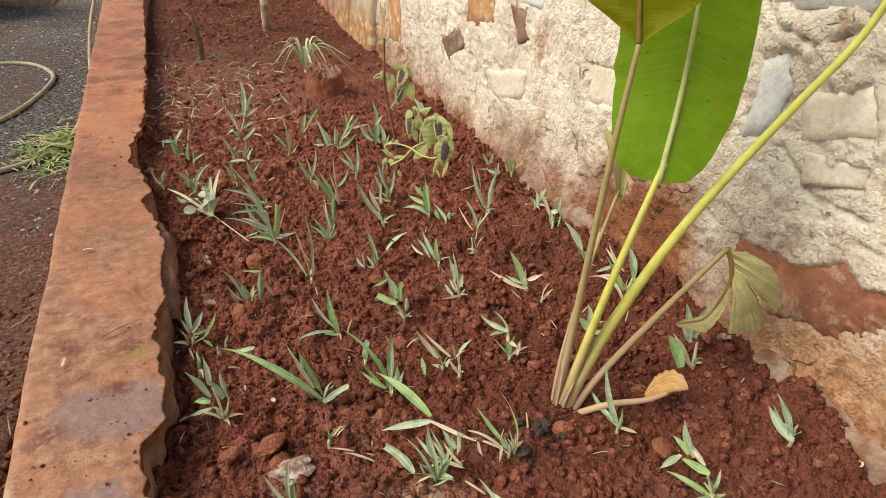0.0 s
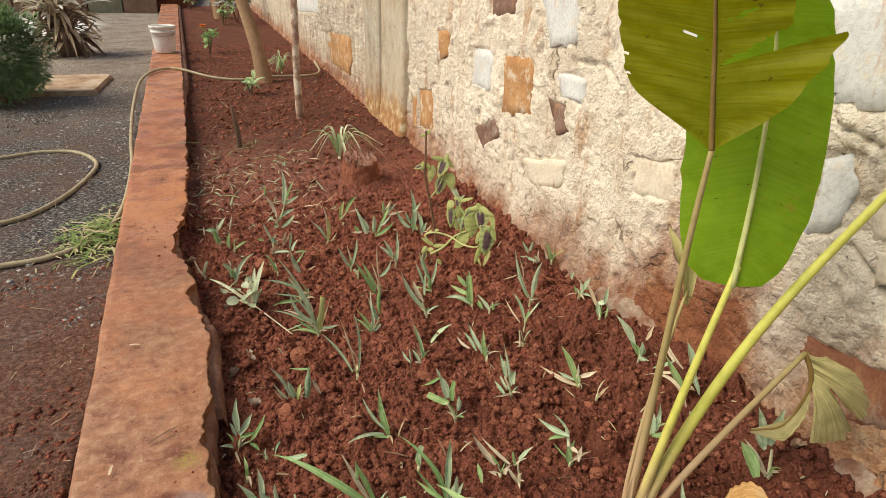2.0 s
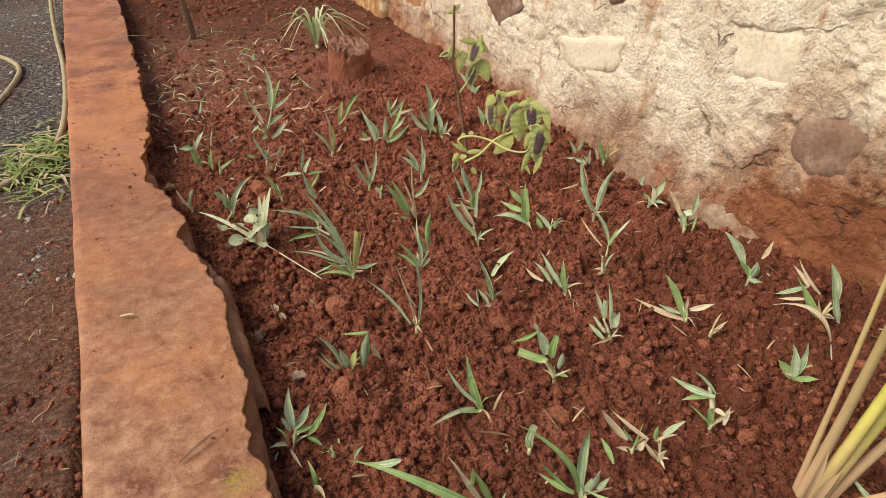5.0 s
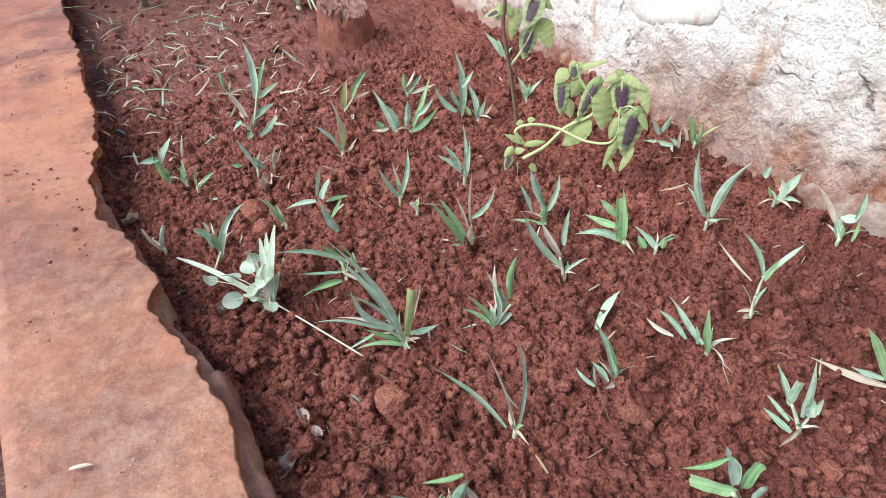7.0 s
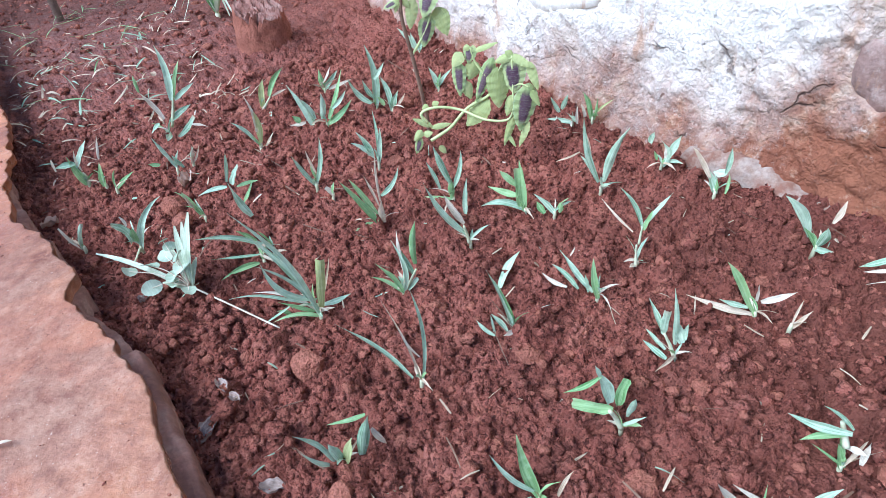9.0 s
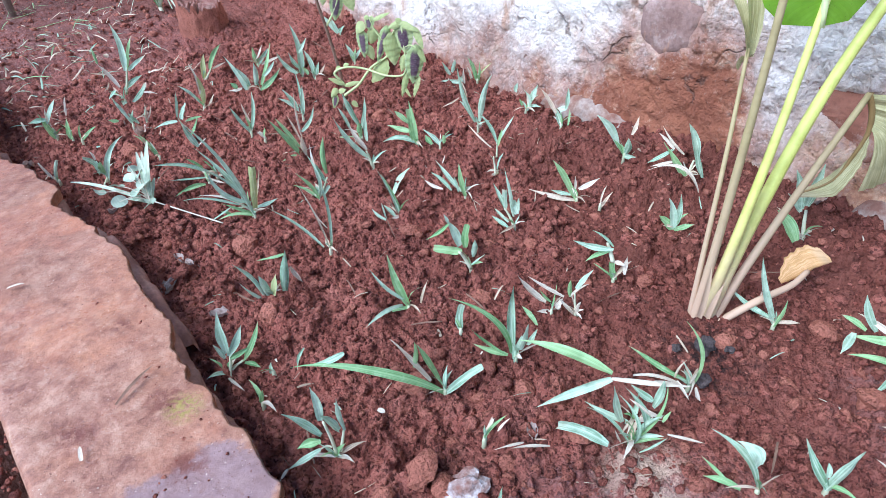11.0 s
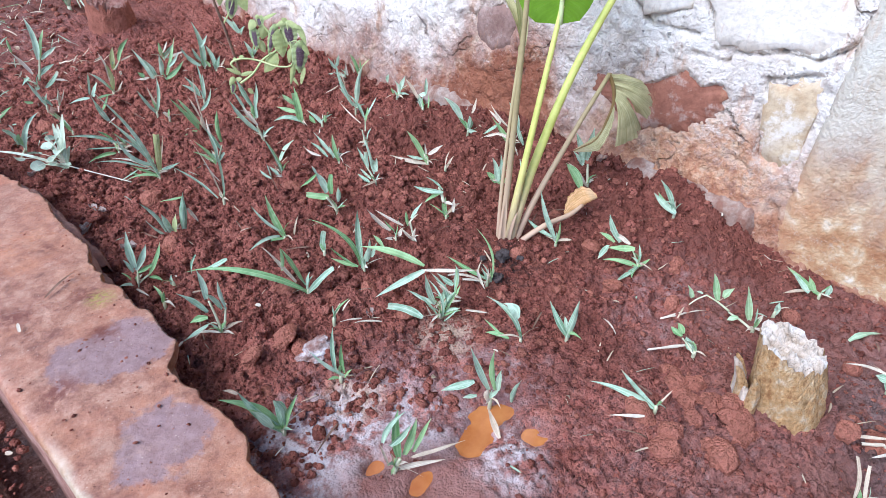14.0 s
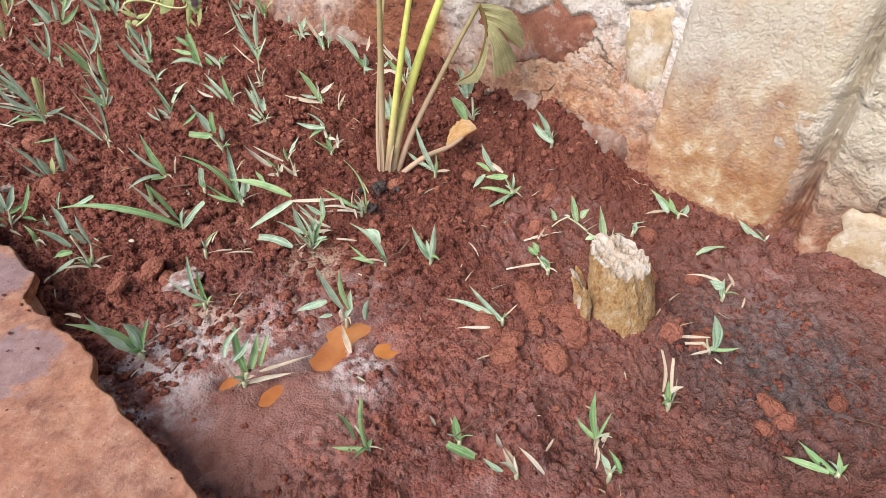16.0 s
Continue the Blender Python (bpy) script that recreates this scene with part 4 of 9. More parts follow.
# ---------- garden wall ----------
SETS = (
    ("orange", (2.49, 0.66), (2.25, 0.67), (2.22, 0.47), (2.48, 0.43)),
    ("brown", (2.12, 0.56), (2.0, 0.55), (1.96, 0.47), (2.04, 0.44)),
    ("brown", (2.77, 0.30), (2.54, 0.39), (2.48, 0.34), (2.64, 0.23)),
    ("grey", (2.26, 0.92), (1.98, 0.91), (1.97, 0.75), (2.13, 0.73)),
    ("brown", (2.66, 0.97), (2.40, 0.97), (2.40, 0.82), (2.64, 0.79)),
    ("grey", (2.84, 0.66), (2.60, 0.65), (2.60, 0.50), (2.79, 0.48)),
    ("orange", (3.28, 0.69), (3.10, 0.69), (3.11, 0.58), (3.24, 0.54)),
    ("orange", (3.56, 0.35), (3.34, 0.37), (3.32, 0.14), (3.55, 0.13)),
    ("orange", (3.70, 0.28), (3.62, 0.29), (3.62, 0.10), (3.70, 0.08)),
    ("orange", (6.9, 0.38), (5.4, 0.44), (5.45, 0.12), (6.8, 0.08)),
    ("grey", (2.06, 0.65), (1.89, 0.66), (1.89, 0.58), (2.03, 0.57)),
    ("cream", (2.28, 0.29), (1.96, 0.37), (1.97, 0.27), (2.18, 0.21)),
    ("grey", (8.9, 0.81), (6.9, 0.83), (6.95, 0.52), (8.9, 0.42)),
    ("grey", (1.15, 0.93), (1.05, 0.95), (0.80, 0.97), (0.70, 0.86), (0.85, 0.76), (1.0, 0.74), (1.07, 0.76), (1.12, 0.83)),
    ("grey", (1.04, 0.64), (0.98, 0.67), (0.95, 0.60), (0.97, 0.52), (1.03, 0.48), (1.02, 0.57)),
    ("cream", (0.925, 0.60), (0.80, 0.66), (0.76, 0.58), (0.90, 0.52)),
    ("brown", (1.385, 0.352), (1.29, 0.386), (1.225, 0.366), (1.245, 0.285), (1.316, 0.238), (1.365, 0.268)),
    ("cream", (0.717, 0.54), (0.60, 0.62), (0.45, 0.61), (0.42, 0.53), (0.425, 0.49), (0.462, 0.456), (0.534, 0.454), (0.576, 0.437), (0.674, 0.422)),
    ("red", (1.0, 0.275), (0.91, 0.288), (0.79, 0.314), (0.743, 0.335), (0.728, 0.36), (0.69, 0.336), (0.622, 0.348), (0.625, 0.303), (0.613, 0.263), (0.66, 0.235), (0.683, 0.203), (0.746, 0.196), (0.83, 0.16), (0.92, 0.214), (0.985, 0.22)),
    ("yellow", (0.536, 0.376), (0.442, 0.417), (0.425, 0.348), (0.42, 0.231), (0.45, 0.191), (0.501, 0.213), (0.526, 0.288)),
    ("cream", (0.88, 0.51), (0.75, 0.53), (0.75, 0.49), (0.86, 0.45)),
    ("cream", (1.62, 0.50), (1.44, 0.52), (1.42, 0.40), (1.58, 0.38)),
    ("grey", (1.80, 0.98), (1.30, 1.0), (1.28, 0.80), (1.40, 0.72), (1.74, 0.76)),
    ("yellow", (-0.04, 0.12), (-0.34, 0.14), (-0.36, -0.02), (-0.03, -0.02)),
    ("cream", (-0.05, 0.40), (-0.26, 0.42), (-0.30, 0.18), (-0.05, 0.20)),
)


# open joints round two of the stones
CRACKS = (
    ((0.73, 0.56), (0.692, 0.461), (0.678, 0.415), (0.576, 0.428), (0.534, 0.446), (0.462, 0.446), (0.425, 0.47), (0.40, 0.50)),
    ((0.716, 0.397), (0.64, 0.396), (0.634, 0.42)),
    ((0.44, 0.424), (0.54, 0.384), (0.535, 0.288), (0.508, 0.206)),
    ((1.13, 0.80), (1.02, 0.71), (0.93, 0.69), (0.86, 0.73)),
    ((0.93, 0.50), (0.84, 0.44), (0.72, 0.44)),
    ((1.98, 0.70), (1.80, 0.71), (1.68, 0.66), (1.64, 0.55)),
)


def inside(y, z, poly):
    hit = np.zeros(y.shape, bool)
    for (y0, z0), (y1, z1) in zip(poly, poly[1:] + poly[:1]):
        cross = (z0 > z) != (z1 > z)
        hit ^= cross & (y < (y1 - y0) * (z - z0) / (z1 - z0 + 1e-12) + y0)
    return hit


def wall_relief(y, z):
    """How far the mortar stands out of the wall's plane."""
    d = 0.012 * (fbm(y, z, 2.2, 3, 101) - 0.5) + 0.010 * (fbm(y, z, 10, 6, 103) - 0.5)
    wy, wz = y + 0.05 * (fbm(y, z, 9, 4, 141) - 0.5), z + 0.05 * (fbm(y, z, 9, 4, 142) - 0.5)
    d = d + 0.005 * (clods(wy, wz, 0.21, 143) - 0.5) + 0.006 * (clods(wy * 0.8, wz, 0.075, 147) - 0.5) * ease(fbm(y, z, 4, 3, 148), 0.42, 0.6)
    d = d + 0.006 * (clods(wy, wz, 0.028, 151) - 0.5) * ease(fbm(y, z, 5, 3, 152), 0.40, 0.55) + 0.0045 * (clods(wy, wz, 0.014, 155) - 0.5) * ease(fbm(y, z, 4, 3, 156), 0.44, 0.56)
    d = d + 0.005 * ease(fbm(y, z, 5, 5, 105), 0.490, 0.502) + 0.004 * ease(fbm(y, z * 0.6, 13, 5, 107), 0.50, 0.515)
    d = d + 0.005 * (fbm(y, z, 60, 3, 113) - 0.5) - 0.005 * ease(fbm(y, z, 19, 5, 163), 0.58, 0.595)
    foot = 0.042 * np.exp(-np.clip(z + 0.02, 0, 9) / 0.05) * (0.4 + 1.2 * fbm(y, y * 0, 3, 3, 115))
    return d + foot


def build_wall():
    ys = np.concatenate([np.arange(-1.4, 0.3, 0.0085), np.arange(0.3, 1.7, 0.0055), np.arange(1.7, 3.9, 0.0085), np.arange(3.9, 17.2, 0.035)])
    zs = np.concatenate([np.arange(-0.1, 0.62, 0.0060), np.arange(0.62, 1.08, 0.0085), np.linspace(1.1, 1.9, 40)])
    yy, zz = np.meshgrid(ys, zs, indexing="ij")
    d = wall_relief(yy, zz)
    sunk = np.zeros_like(d)
    wob_y = 0.05 * (fbm(yy, zz, 12, 4, 121) - 0.5)
    wob_z = 0.05 * (fbm(yy, zz, 12, 4, 125) - 0.5)
    for _, *poly in SETS:
        cy, cz = sum(p[0] for p in poly) / len(poly), sum(p[1] for p in poly) / len(poly)
        for k in (0.90, 0.94, 0.97, 1.0, 1.03):
            grown = [(cy + (p[0] - cy) * k, cz + (p[1] - cz) * k) for p in poly]
            sunk = sunk + 0.2 * inside(yy + wob_y, zz + wob_z, grown)
    sunk = np.clip(sunk, 0, 1)
    d = d * (1 - 0.75 * sunk) + 0.003 * (1 - sunk) - 0.006 * sunk
    d = d - 0.07 * np.exp(-((yy - 0.046 - 0.05 * (zz - 0.1)) / 0.012) ** 2) * (1 - 0.7 * ease(zz, 0.35, 0.6))
    for line in CRACKS:
        for (y0, z0), (y1, z1) in zip(line, line[1:]):
            ly, lz = y1 - y0, z1 - z0
            t = np.clip(((yy - y0) * ly + (zz - z0) * lz) / (ly * ly + lz * lz), 0, 1)
            off = np.hypot(yy + 0.25 * wob_y - y0 - t * ly, zz + 0.25 * wob_z - z0 - t * lz)
            d = d - 0.022 * np.exp(-(off / 0.0042) ** 2)
    x = wall_x(yy) - d
    verts = np.column_stack([x.ravel(), yy.ravel(), zz.ravel()])
    wall = mesh_object("wall_east", verts, quads(len(ys), len(zs)), M_WALL)
    tagged(wall, "rubble stone wall smeared with pale lime mortar, mud-splashed at the foot", "wall", kind="structure")
    bm = bmesh.new()
    bmesh.ops.create_cube(bm, size=1)
    for v in bm.verts:
        y = -1.4 if v.co.y < 0 else 17.2
        v.co = Vector((wall_x(y) + (0.07 if v.co.x < 0 else 0.32), y, -0.2 if v.co.z < 0 else 1.93))
    part("core", bm, M_WALL, wall, smooth=False)
    return wall


WALL = build_wall()


def wall_footing(y0, y1, seed):
    """A lip of grey mortar left along the foot of the wall."""
    ys = np.arange(y0, y1, 0.008)
    tops = np.interp(ys, (0.35, 0.53, 0.63, 0.70, 0.78, 1.0, 1.33, 1.44, 1.50, 1.63, 1.8), (0.078, 0.086, 0.088, 0.080, 0.098, 0.09, 0.052, 0.070, 0.076, 0.050, 0.035)) + 0.022 * (fbm(ys, ys * 0, 16, 4, seed) - 0.5)
    ends = np.minimum(ease(ys, y0, y0 + 0.04), 1 - ease(ys, y1 - 0.05, y1))
    verts = []
    for y, t, e in zip(ys, tops, ends):
        t = t - 0.05 * (1 - e)
        for u, dz in ((0.005, 0.004), (0.020, 0.002), (0.033, -0.004), (0.042, -0.014), (0.046, -0.03), (0.050, -0.12)):
            n = 0.014 * (float(vnoise(np.array(y * 60.0), np.array(u * 150 + dz * 80), seed)) - 0.5)
            verts.append((wall_x(y) - u * (0.6 + 0.4 * e) - n, y, t + dz + n))
    mesh_object("footing", verts, quads(len(ys), 6), M_FOOTING, WALL, "grey mortar lip along the foot")


wall_footing(0.43, 0.83, 301)
wall_footing(1.28, 1.67, 302)


def wall_stone(kind, poly, seed):
    rng = random.Random(seed)
    n = len(poly)
    cy, cz = sum(p[0] for p in poly) / n, sum(p[1] for p in poly) / n
    rim = []
    for (y0, z0), (y1, z1) in zip(poly, poly[1:] + poly[:1]):
        for t in (0, 0.2, 0.4, 0.6, 0.8):
            wig = 0.11 if t else 0.05
            y, z = y0 + (y1 - y0) * t, z0 + (z1 - z0) * t
            k = 1.01 + rng.uniform(-wig, wig)
            rim.append((cy + (y - cy) * k, cz + (z - cz) * k))
    face = -0.001 + rng.uniform(-0.003, 0.005)
    tilt = (rng.uniform(-0.03, 0.03), rng.uniform(-0.03, 0.03))
    bm = bmesh.new()
    rings = []
    for k, depth in ((1.0, -0.05), (1.0, face - 0.004), (0.955, face + 0.002), (0.6, face + 0.004), (0.25, face + 0.003)):
        ring = []
        for y, z in rim:
            py, pz = cy + (y - cy) * k, cz + (z - cz) * k
            out = depth + (tilt[0] * (py - cy) + tilt[1] * (pz - cz) + 0.006 * noise.noise(Vector((py * 14, pz * 14, seed))) if depth > -0.04 else 0)
            ring.append(bm.verts.new((wall_x(py) - out, py, pz)))
        rings.append(ring)
    m = len(rim)
    for a, b in zip(rings, rings[1:]):
        for k in range(m):
            bm.faces.new((a[k], a[(k + 1) % m], b[(k + 1) % m], b[k]))
    bm.faces.new(rings[-1])
    part("stone", bm, STONE[kind], WALL, kind + " wall stone")


def pilaster(y0, y1, proud, flare):
    ys, zs = np.arange(y0, y1 + 0.004, 0.009), np.concatenate([np.arange(-0.15, 1.08, 0.0095), np.linspace(1.1, 1.98, 40)])
    yy, zz = np.meshgrid(ys, zs, indexing="ij")
    d = proud + 0.008 * (fbm(yy, zz, 6, 4, 131) - 0.5) + 0.002 * (fbm(yy, zz, 40, 3, 133) - 0.5) + flare * np.exp(-np.clip(zz, 0, 9) / 0.14)
    d = d + 0.0022 * (clods(yy + 0.02 * fbm(yy, zz, 30, 3, 139), zz, 0.026, 135) - 0.4) * (0.2 + 0.8 * (1 - ease(zz, 0.1, 0.4))) * ease(fbm(yy, zz, 7, 3, 136), 0.42, 0.6)
    edge = np.minimum(yy - ys[0], ys[-1] - yy) + 0.010 * (fbm(yy, zz, 22, 3, 137) - 0.5)
    d = np.where(edge < 0.03, d - (0.03 - edge) * 0.7, d)
    d[0, :] = d[-1, :] = -0.06
    x = wall_x(yy) - d
    mesh_object("pilaster", np.column_stack([x.ravel(), yy.ravel(), zz.ravel()]), quads(len(ys), len(zs)), M_PILASTER, WALL, "cast concrete pilaster of the wall")


pilaster(0.072, 0.415, 0.018, 0.012)
pilaster(3.78, 4.30, 0.04, 0.03)
pilaster(4.30, 4.72, 0.055, 0.01)

for stone_no, (stone_kind, *outline) in enumerate(SETS):
    wall_stone(stone_kind, outline, 200 + stone_no)


# ---------- planted cuttings ----------
SPRIG = {
    "b": ("leafy_cutting", "young cutting with blue-green strap leaves set in red soil"),
    "g": ("leafy_cutting", "young cutting with fresh green strap leaves set in red soil"),
    "l": ("leafy_cutting", "leafy green cutting with lance-shaped leaves near the kerb"),
    "y": ("leafy_cutting", "yellowing green cutting with upright leaves in red soil"),
    "s": ("leafy_cutting", "half-dried cutting with straw-coloured leaves in red soil"),
    "p": ("leafy_cutting", "wilted cutting with bleached papery leaves in red soil"),
}
dice = random.Random(11)
ROOTED = []


def blade(bm, root, turn, lean, length, arch, width, roll, seed):
    """A lance-shaped leaf: its chord by turn and lean, bowed by arch, rolled about its length; a negative width ends square, as cut."""
    r = random.Random(seed)
    cut, width = width < 0, abs(width)
    a, b = radians(turn), radians(lean)
    way = Vector((math.cos(a) * math.sin(b), math.sin(a) * math.sin(b), math.cos(b))) * length
    side = way.cross(Vector((0, 0, 1)))
    side = side.normalized() if side.length > 1e-5 else Vector((1, 0, 0))
    up = side.cross(way).normalized()
    if up.z < 0:
        up = -up
    uv = bm.loops.layers.uv.verify()
    twist, fold, sway, shift = r.uniform(-0.9, 0.9), r.uniform(0.08, 0.34), r.uniform(-0.07, 0.07), r.randrange(60)
    nod = r.uniform(0.0, 0.10) * (r.random() < 0.6)
    peak, steps, across = r.uniform(0.28, 0.48), 12, 4
    nick = [r.uniform(-0.10, 0.10) for _ in range(across + 1)]
    rows = []
    for k in range(steps + 1):
        t = k / steps
        if t < peak:
            w = 0.50 + 0.50 * math.sin(0.5 * math.pi * t / peak)
        else:
            w = max(0.0, math.cos(0.5 * math.pi * (t - peak) / (1 - peak))) ** 1.05 if not cut else 1.0 - 0.18 * (t - peak) / (1 - peak)
        w = max(w, 0.03) * width * 0.93 * (1 + 0.05 * math.sin(9 * t + shift))
        turned = radians(roll) + twist * (t - 0.4)
        s = side * math.cos(turned) + up * math.sin(turned)
        n = up * math.cos(turned) - side * math.sin(turned)
        c = root + way * t + up * (arch * length * 4 * t * (1 - t)) + s * (sway * length * math.sin(math.pi * t)) - Vector((0, 0, nod * length * t ** 4))
        row = []
        for j in range(across + 1):
            u = j / across - 0.5
            q = c + s * (w * u) + n * (fold * w * (abs(u) * 2) ** 1.4 + 0.05 * width * math.sin(14 * t + 3 * u + shift) * abs(u) * 2)
            if cut and k == steps:
                q += way.normalized() * nick[j] * width
            row.append(bm.verts.new(q))
        rows.append(row)
    for k, (p, q) in enumerate(zip(rows, rows[1:])):
        for j in range(across):
            f = bm.faces.new((p[j], p[j + 1], q[j + 1], q[j]))
            for loop, (u, v) in zip(f.loops, ((j, k), (j + 1, k), (j + 1, k + 1), (j, k + 1))):
                loop[uv].uv = (shift + 0.02 + 0.96 * u / across, v / steps)


def sprig(x, y, *blades):
    """One rooted cutting: each leaf by turn, lean from upright, length, bow, width, roll, kind and the place on the shoot where it starts."""
    kinds = [b[6] for b in blades if b[6] != "t"]
    main = "l" if "l" in kinds else max(kinds, key=kinds.count)
    name, label = SPRIG[main]
    z = float(bed_shape(np.array([x]), np.array([y]))[0])
    bm = bmesh.new()
    tube(bm, [(0, 0, -0.03), (0.0005, 0, -0.004), (0.001, 0.001, 0.004)], [0.0042, 0.0036, 0.002], 7)
    plant = tagged(part(name, bm, M_SHEATH), label, "plant", "cuttings planted in the bed")
    plant.location = (x, y, z + 0.011)
    ROOTED.append((x, y))
    for n, (turn, lean, length, arch, width, roll, kind, *at) in enumerate(blades):
        root = Vector(at[0]) if at else Vector((dice.uniform(-0.003, 0.003), dice.uniform(-0.003, 0.003), -0.004))
        bm = bmesh.new()
        if kind == "t":
            a, b = radians(turn), radians(lean)
            tip = root + Vector((math.cos(a) * math.sin(b), math.sin(a) * math.sin(b), math.cos(b))) * length
            r = min(0.0045, 0.38 * width)
            tube(bm, bend((root, root.lerp(tip, 0.5) + Vector((0.002, 0.002, 0.001)), tip), 4), [r * (1 - 0.05 * k) for k in range(9)], 7)
            part("stem", bm, M_SHEATH, plant, "pale shoot")
            continue
        blade(bm, root, turn, lean, length, arch, width, roll, int(x * 1000) * 31 + int(y * 1000) * 17 + n)
        part("leaf", bm, M_LEAF[kind], plant)
    # small inner and dry outer leaves at the foot
    for k in range(2 + len(blades) // 2):
        a, dry = dice.uniform(0, 360), k % 2
        bm = bmesh.new()
        blade(bm, Vector((0, 0, 0.004)), a, dice.uniform(60, 86) if dry else dice.uniform(20, 60), dice.uniform(0.018, 0.055), dice.uniform(0, 0.15), dice.uniform(0.004, 0.009), dice.uniform(-60, 60), dice.randrange(9999))
        part("dry_leaf" if dry else "leaf", bm, M_LEAF[dice.choice("sp") if dry else dice.choice(("b", "g", main))], plant, "dry curled leaf" if dry else "")
    return plant


sprig(0.343, 2.515, (5, 19, 0.079, 0.0, 0.0132, -45, "t", (0.01, -0.001, 0.016)), (80, 9, 0.141, 0.0, 0.0201, 15, "b", (0.03, -0.003, 0.086)), (11, 25, 0.101, 0.0, 0.0129, -33, "g", (0.037, -0.004, 0.092)), (-15, 54, 0.07, 0.0, 0.0144, -59, "b", (0.038, -0.004, 0.085)), (1, 64, 0.069, 0.0, 0.0176, -43, "b", (0.01, -0.001, 0.032)), (149, 28, 0.093, -0.03, 0.0146, 29, "p", (-0.001, 0.0, 0.042)), (-139, 1, 0.049, 0.0, 0.0086, -46, "g", (-0.036, 0.004, 0.123)), (-111, 83, 0.046, 0.0, 0.0176, 29, "b"), (173, 131, 0.035, 0.0, 0.0118, 36, "b", (-0.016, 0.002, 0.034)), (-13, 47, 0.07, 0.0, -0.0144, -66, "b", (0.013, -0.042, 0.004)), (-32, 98, 0.039, 0.0, 0.0089, -29, "p", (0.059, -0.006, 0.011)))
sprig(0.123, 2.385, (128, 10, 0.03, 0.0, 0.0096, 11, "t"), (-179, 85, 0.041, 0.0, 0.0175, 34, "b", (-0.007, -0.0, 0.053)), (165, 11, 0.082, 0.0, 0.0203, 37, "g"), (-16, 34, 0.077, 0.0, 0.0147, -55, "b", (-0.008, -0.0, 0.043)), (-72, 8, 0.059, 0.0, 0.0067, 1, "p", (-0.0, -0.0, 0.032)))
sprig(0.156, 2.352, (59, 18, 0.059, 0.03, 0.0147, -7, "g"), (-19, 15, 0.059, 0.0, 0.0065, 79, "p", (0.009, 0.0, 0.063)))
sprig(0.173, 2.316, (2, 55, 0.057, 0.0, 0.0105, -42, "g"))
sprig(0.311, 2.322, (-161, 19, 0.107, 0.0, 0.0117, -43, "b"), (172, 65, 0.027, 0.0, 0.0105, 66, "g", (-0.031, 0.003, 0.02)), (150, 27, 0.042, 0.0, 0.0106, 35, "b", (0.016, -0.001, -0.002)))
sprig(0.351, 2.331, (-23, 13, 0.054, 0.0, 0.0079, 51, "s"), (-24, 28, 0.051, 0.0, 0.0053, -86, "s"))
sprig(0.076, 2.129, (-9, 17, 0.064, 0.0, -0.0092, 72, "b"), (-30, 155, 0.06, 0.0, 0.0069, -53, "p", (-0.024, -0.003, 0.061)))
sprig(0.172, 2.056, (9, 33, 0.125, 0.07, 0.0152, -55, "b"), (-58, 5, 0.042, 0.0, 0.0142, 38, "g", (-0.002, -0.0, 0.012)), (-177, 24, 0.056, 0.1, -0.0185, 50, "b", (-0.01, -0.0, 0.016)), (-176, 13, 0.027, 0.0, 0.0065, 72, "p", (-0.008, -0.0, 0.055)), (-111, 84, 0.061, 0.0, 0.0076, 6, "t"))
sprig(0.309, 2.081, (147, 30, 0.089, 0.0, 0.0101, 20, "g"), (155, 21, 0.068, 0.0, 0.0112, 60, "g", (-0.006, 0.001, 0.009)), (-146, 16, 0.05, 0.0, 0.0066, -37, "s", (-0.014, 0.002, 0.022)))
sprig(0.390, 1.894, (178, 17, 0.087, 0.0, 0.015, 70, "b", (-0.021, 0.005, 0.083)), (-62, 15, 0.075, 0.0, 0.008, 18, "b", (-0.046, 0.011, 0.165)), (-28, 29, 0.042, 0.0, -0.0136, -48, "b", (-0.039, 0.01, 0.158)), (-16, 82, 0.039, 0.0, 0.0083, -33, "g", (-0.032, 0.008, 0.151)), (5, 35, 0.048, 0.0, 0.0075, -25, "g", (-0.029, 0.007, 0.115)), (167, 94, 0.052, 0, 0.0093, 37, "b", (-0.048, 0.012, 0.155)), (166, 65, 0.147, 0.06, 0.011, 51, "b"), (177, 39, 0.051, 0.0, 0.0079, 62, "g", (-0.026, 0.006, 0.026)))
sprig(0.360, 1.867, (-179, 89, 0.077, 0.07, 0.0117, 48, "g", (-0.01, -0.008, 0.004)), (166, 81, 0.092, 0.0, 0.0068, 19, "b", (0.001, -0.0, 0.016)), (-49, 103, 0.053, 0.0, 0.0078, -12, "p", (-0.004, 0.001, 0.017)), (-16, 83, 0.028, 0.0, 0.0069, -43, "s", (0.019, -0.004, 0.01)))
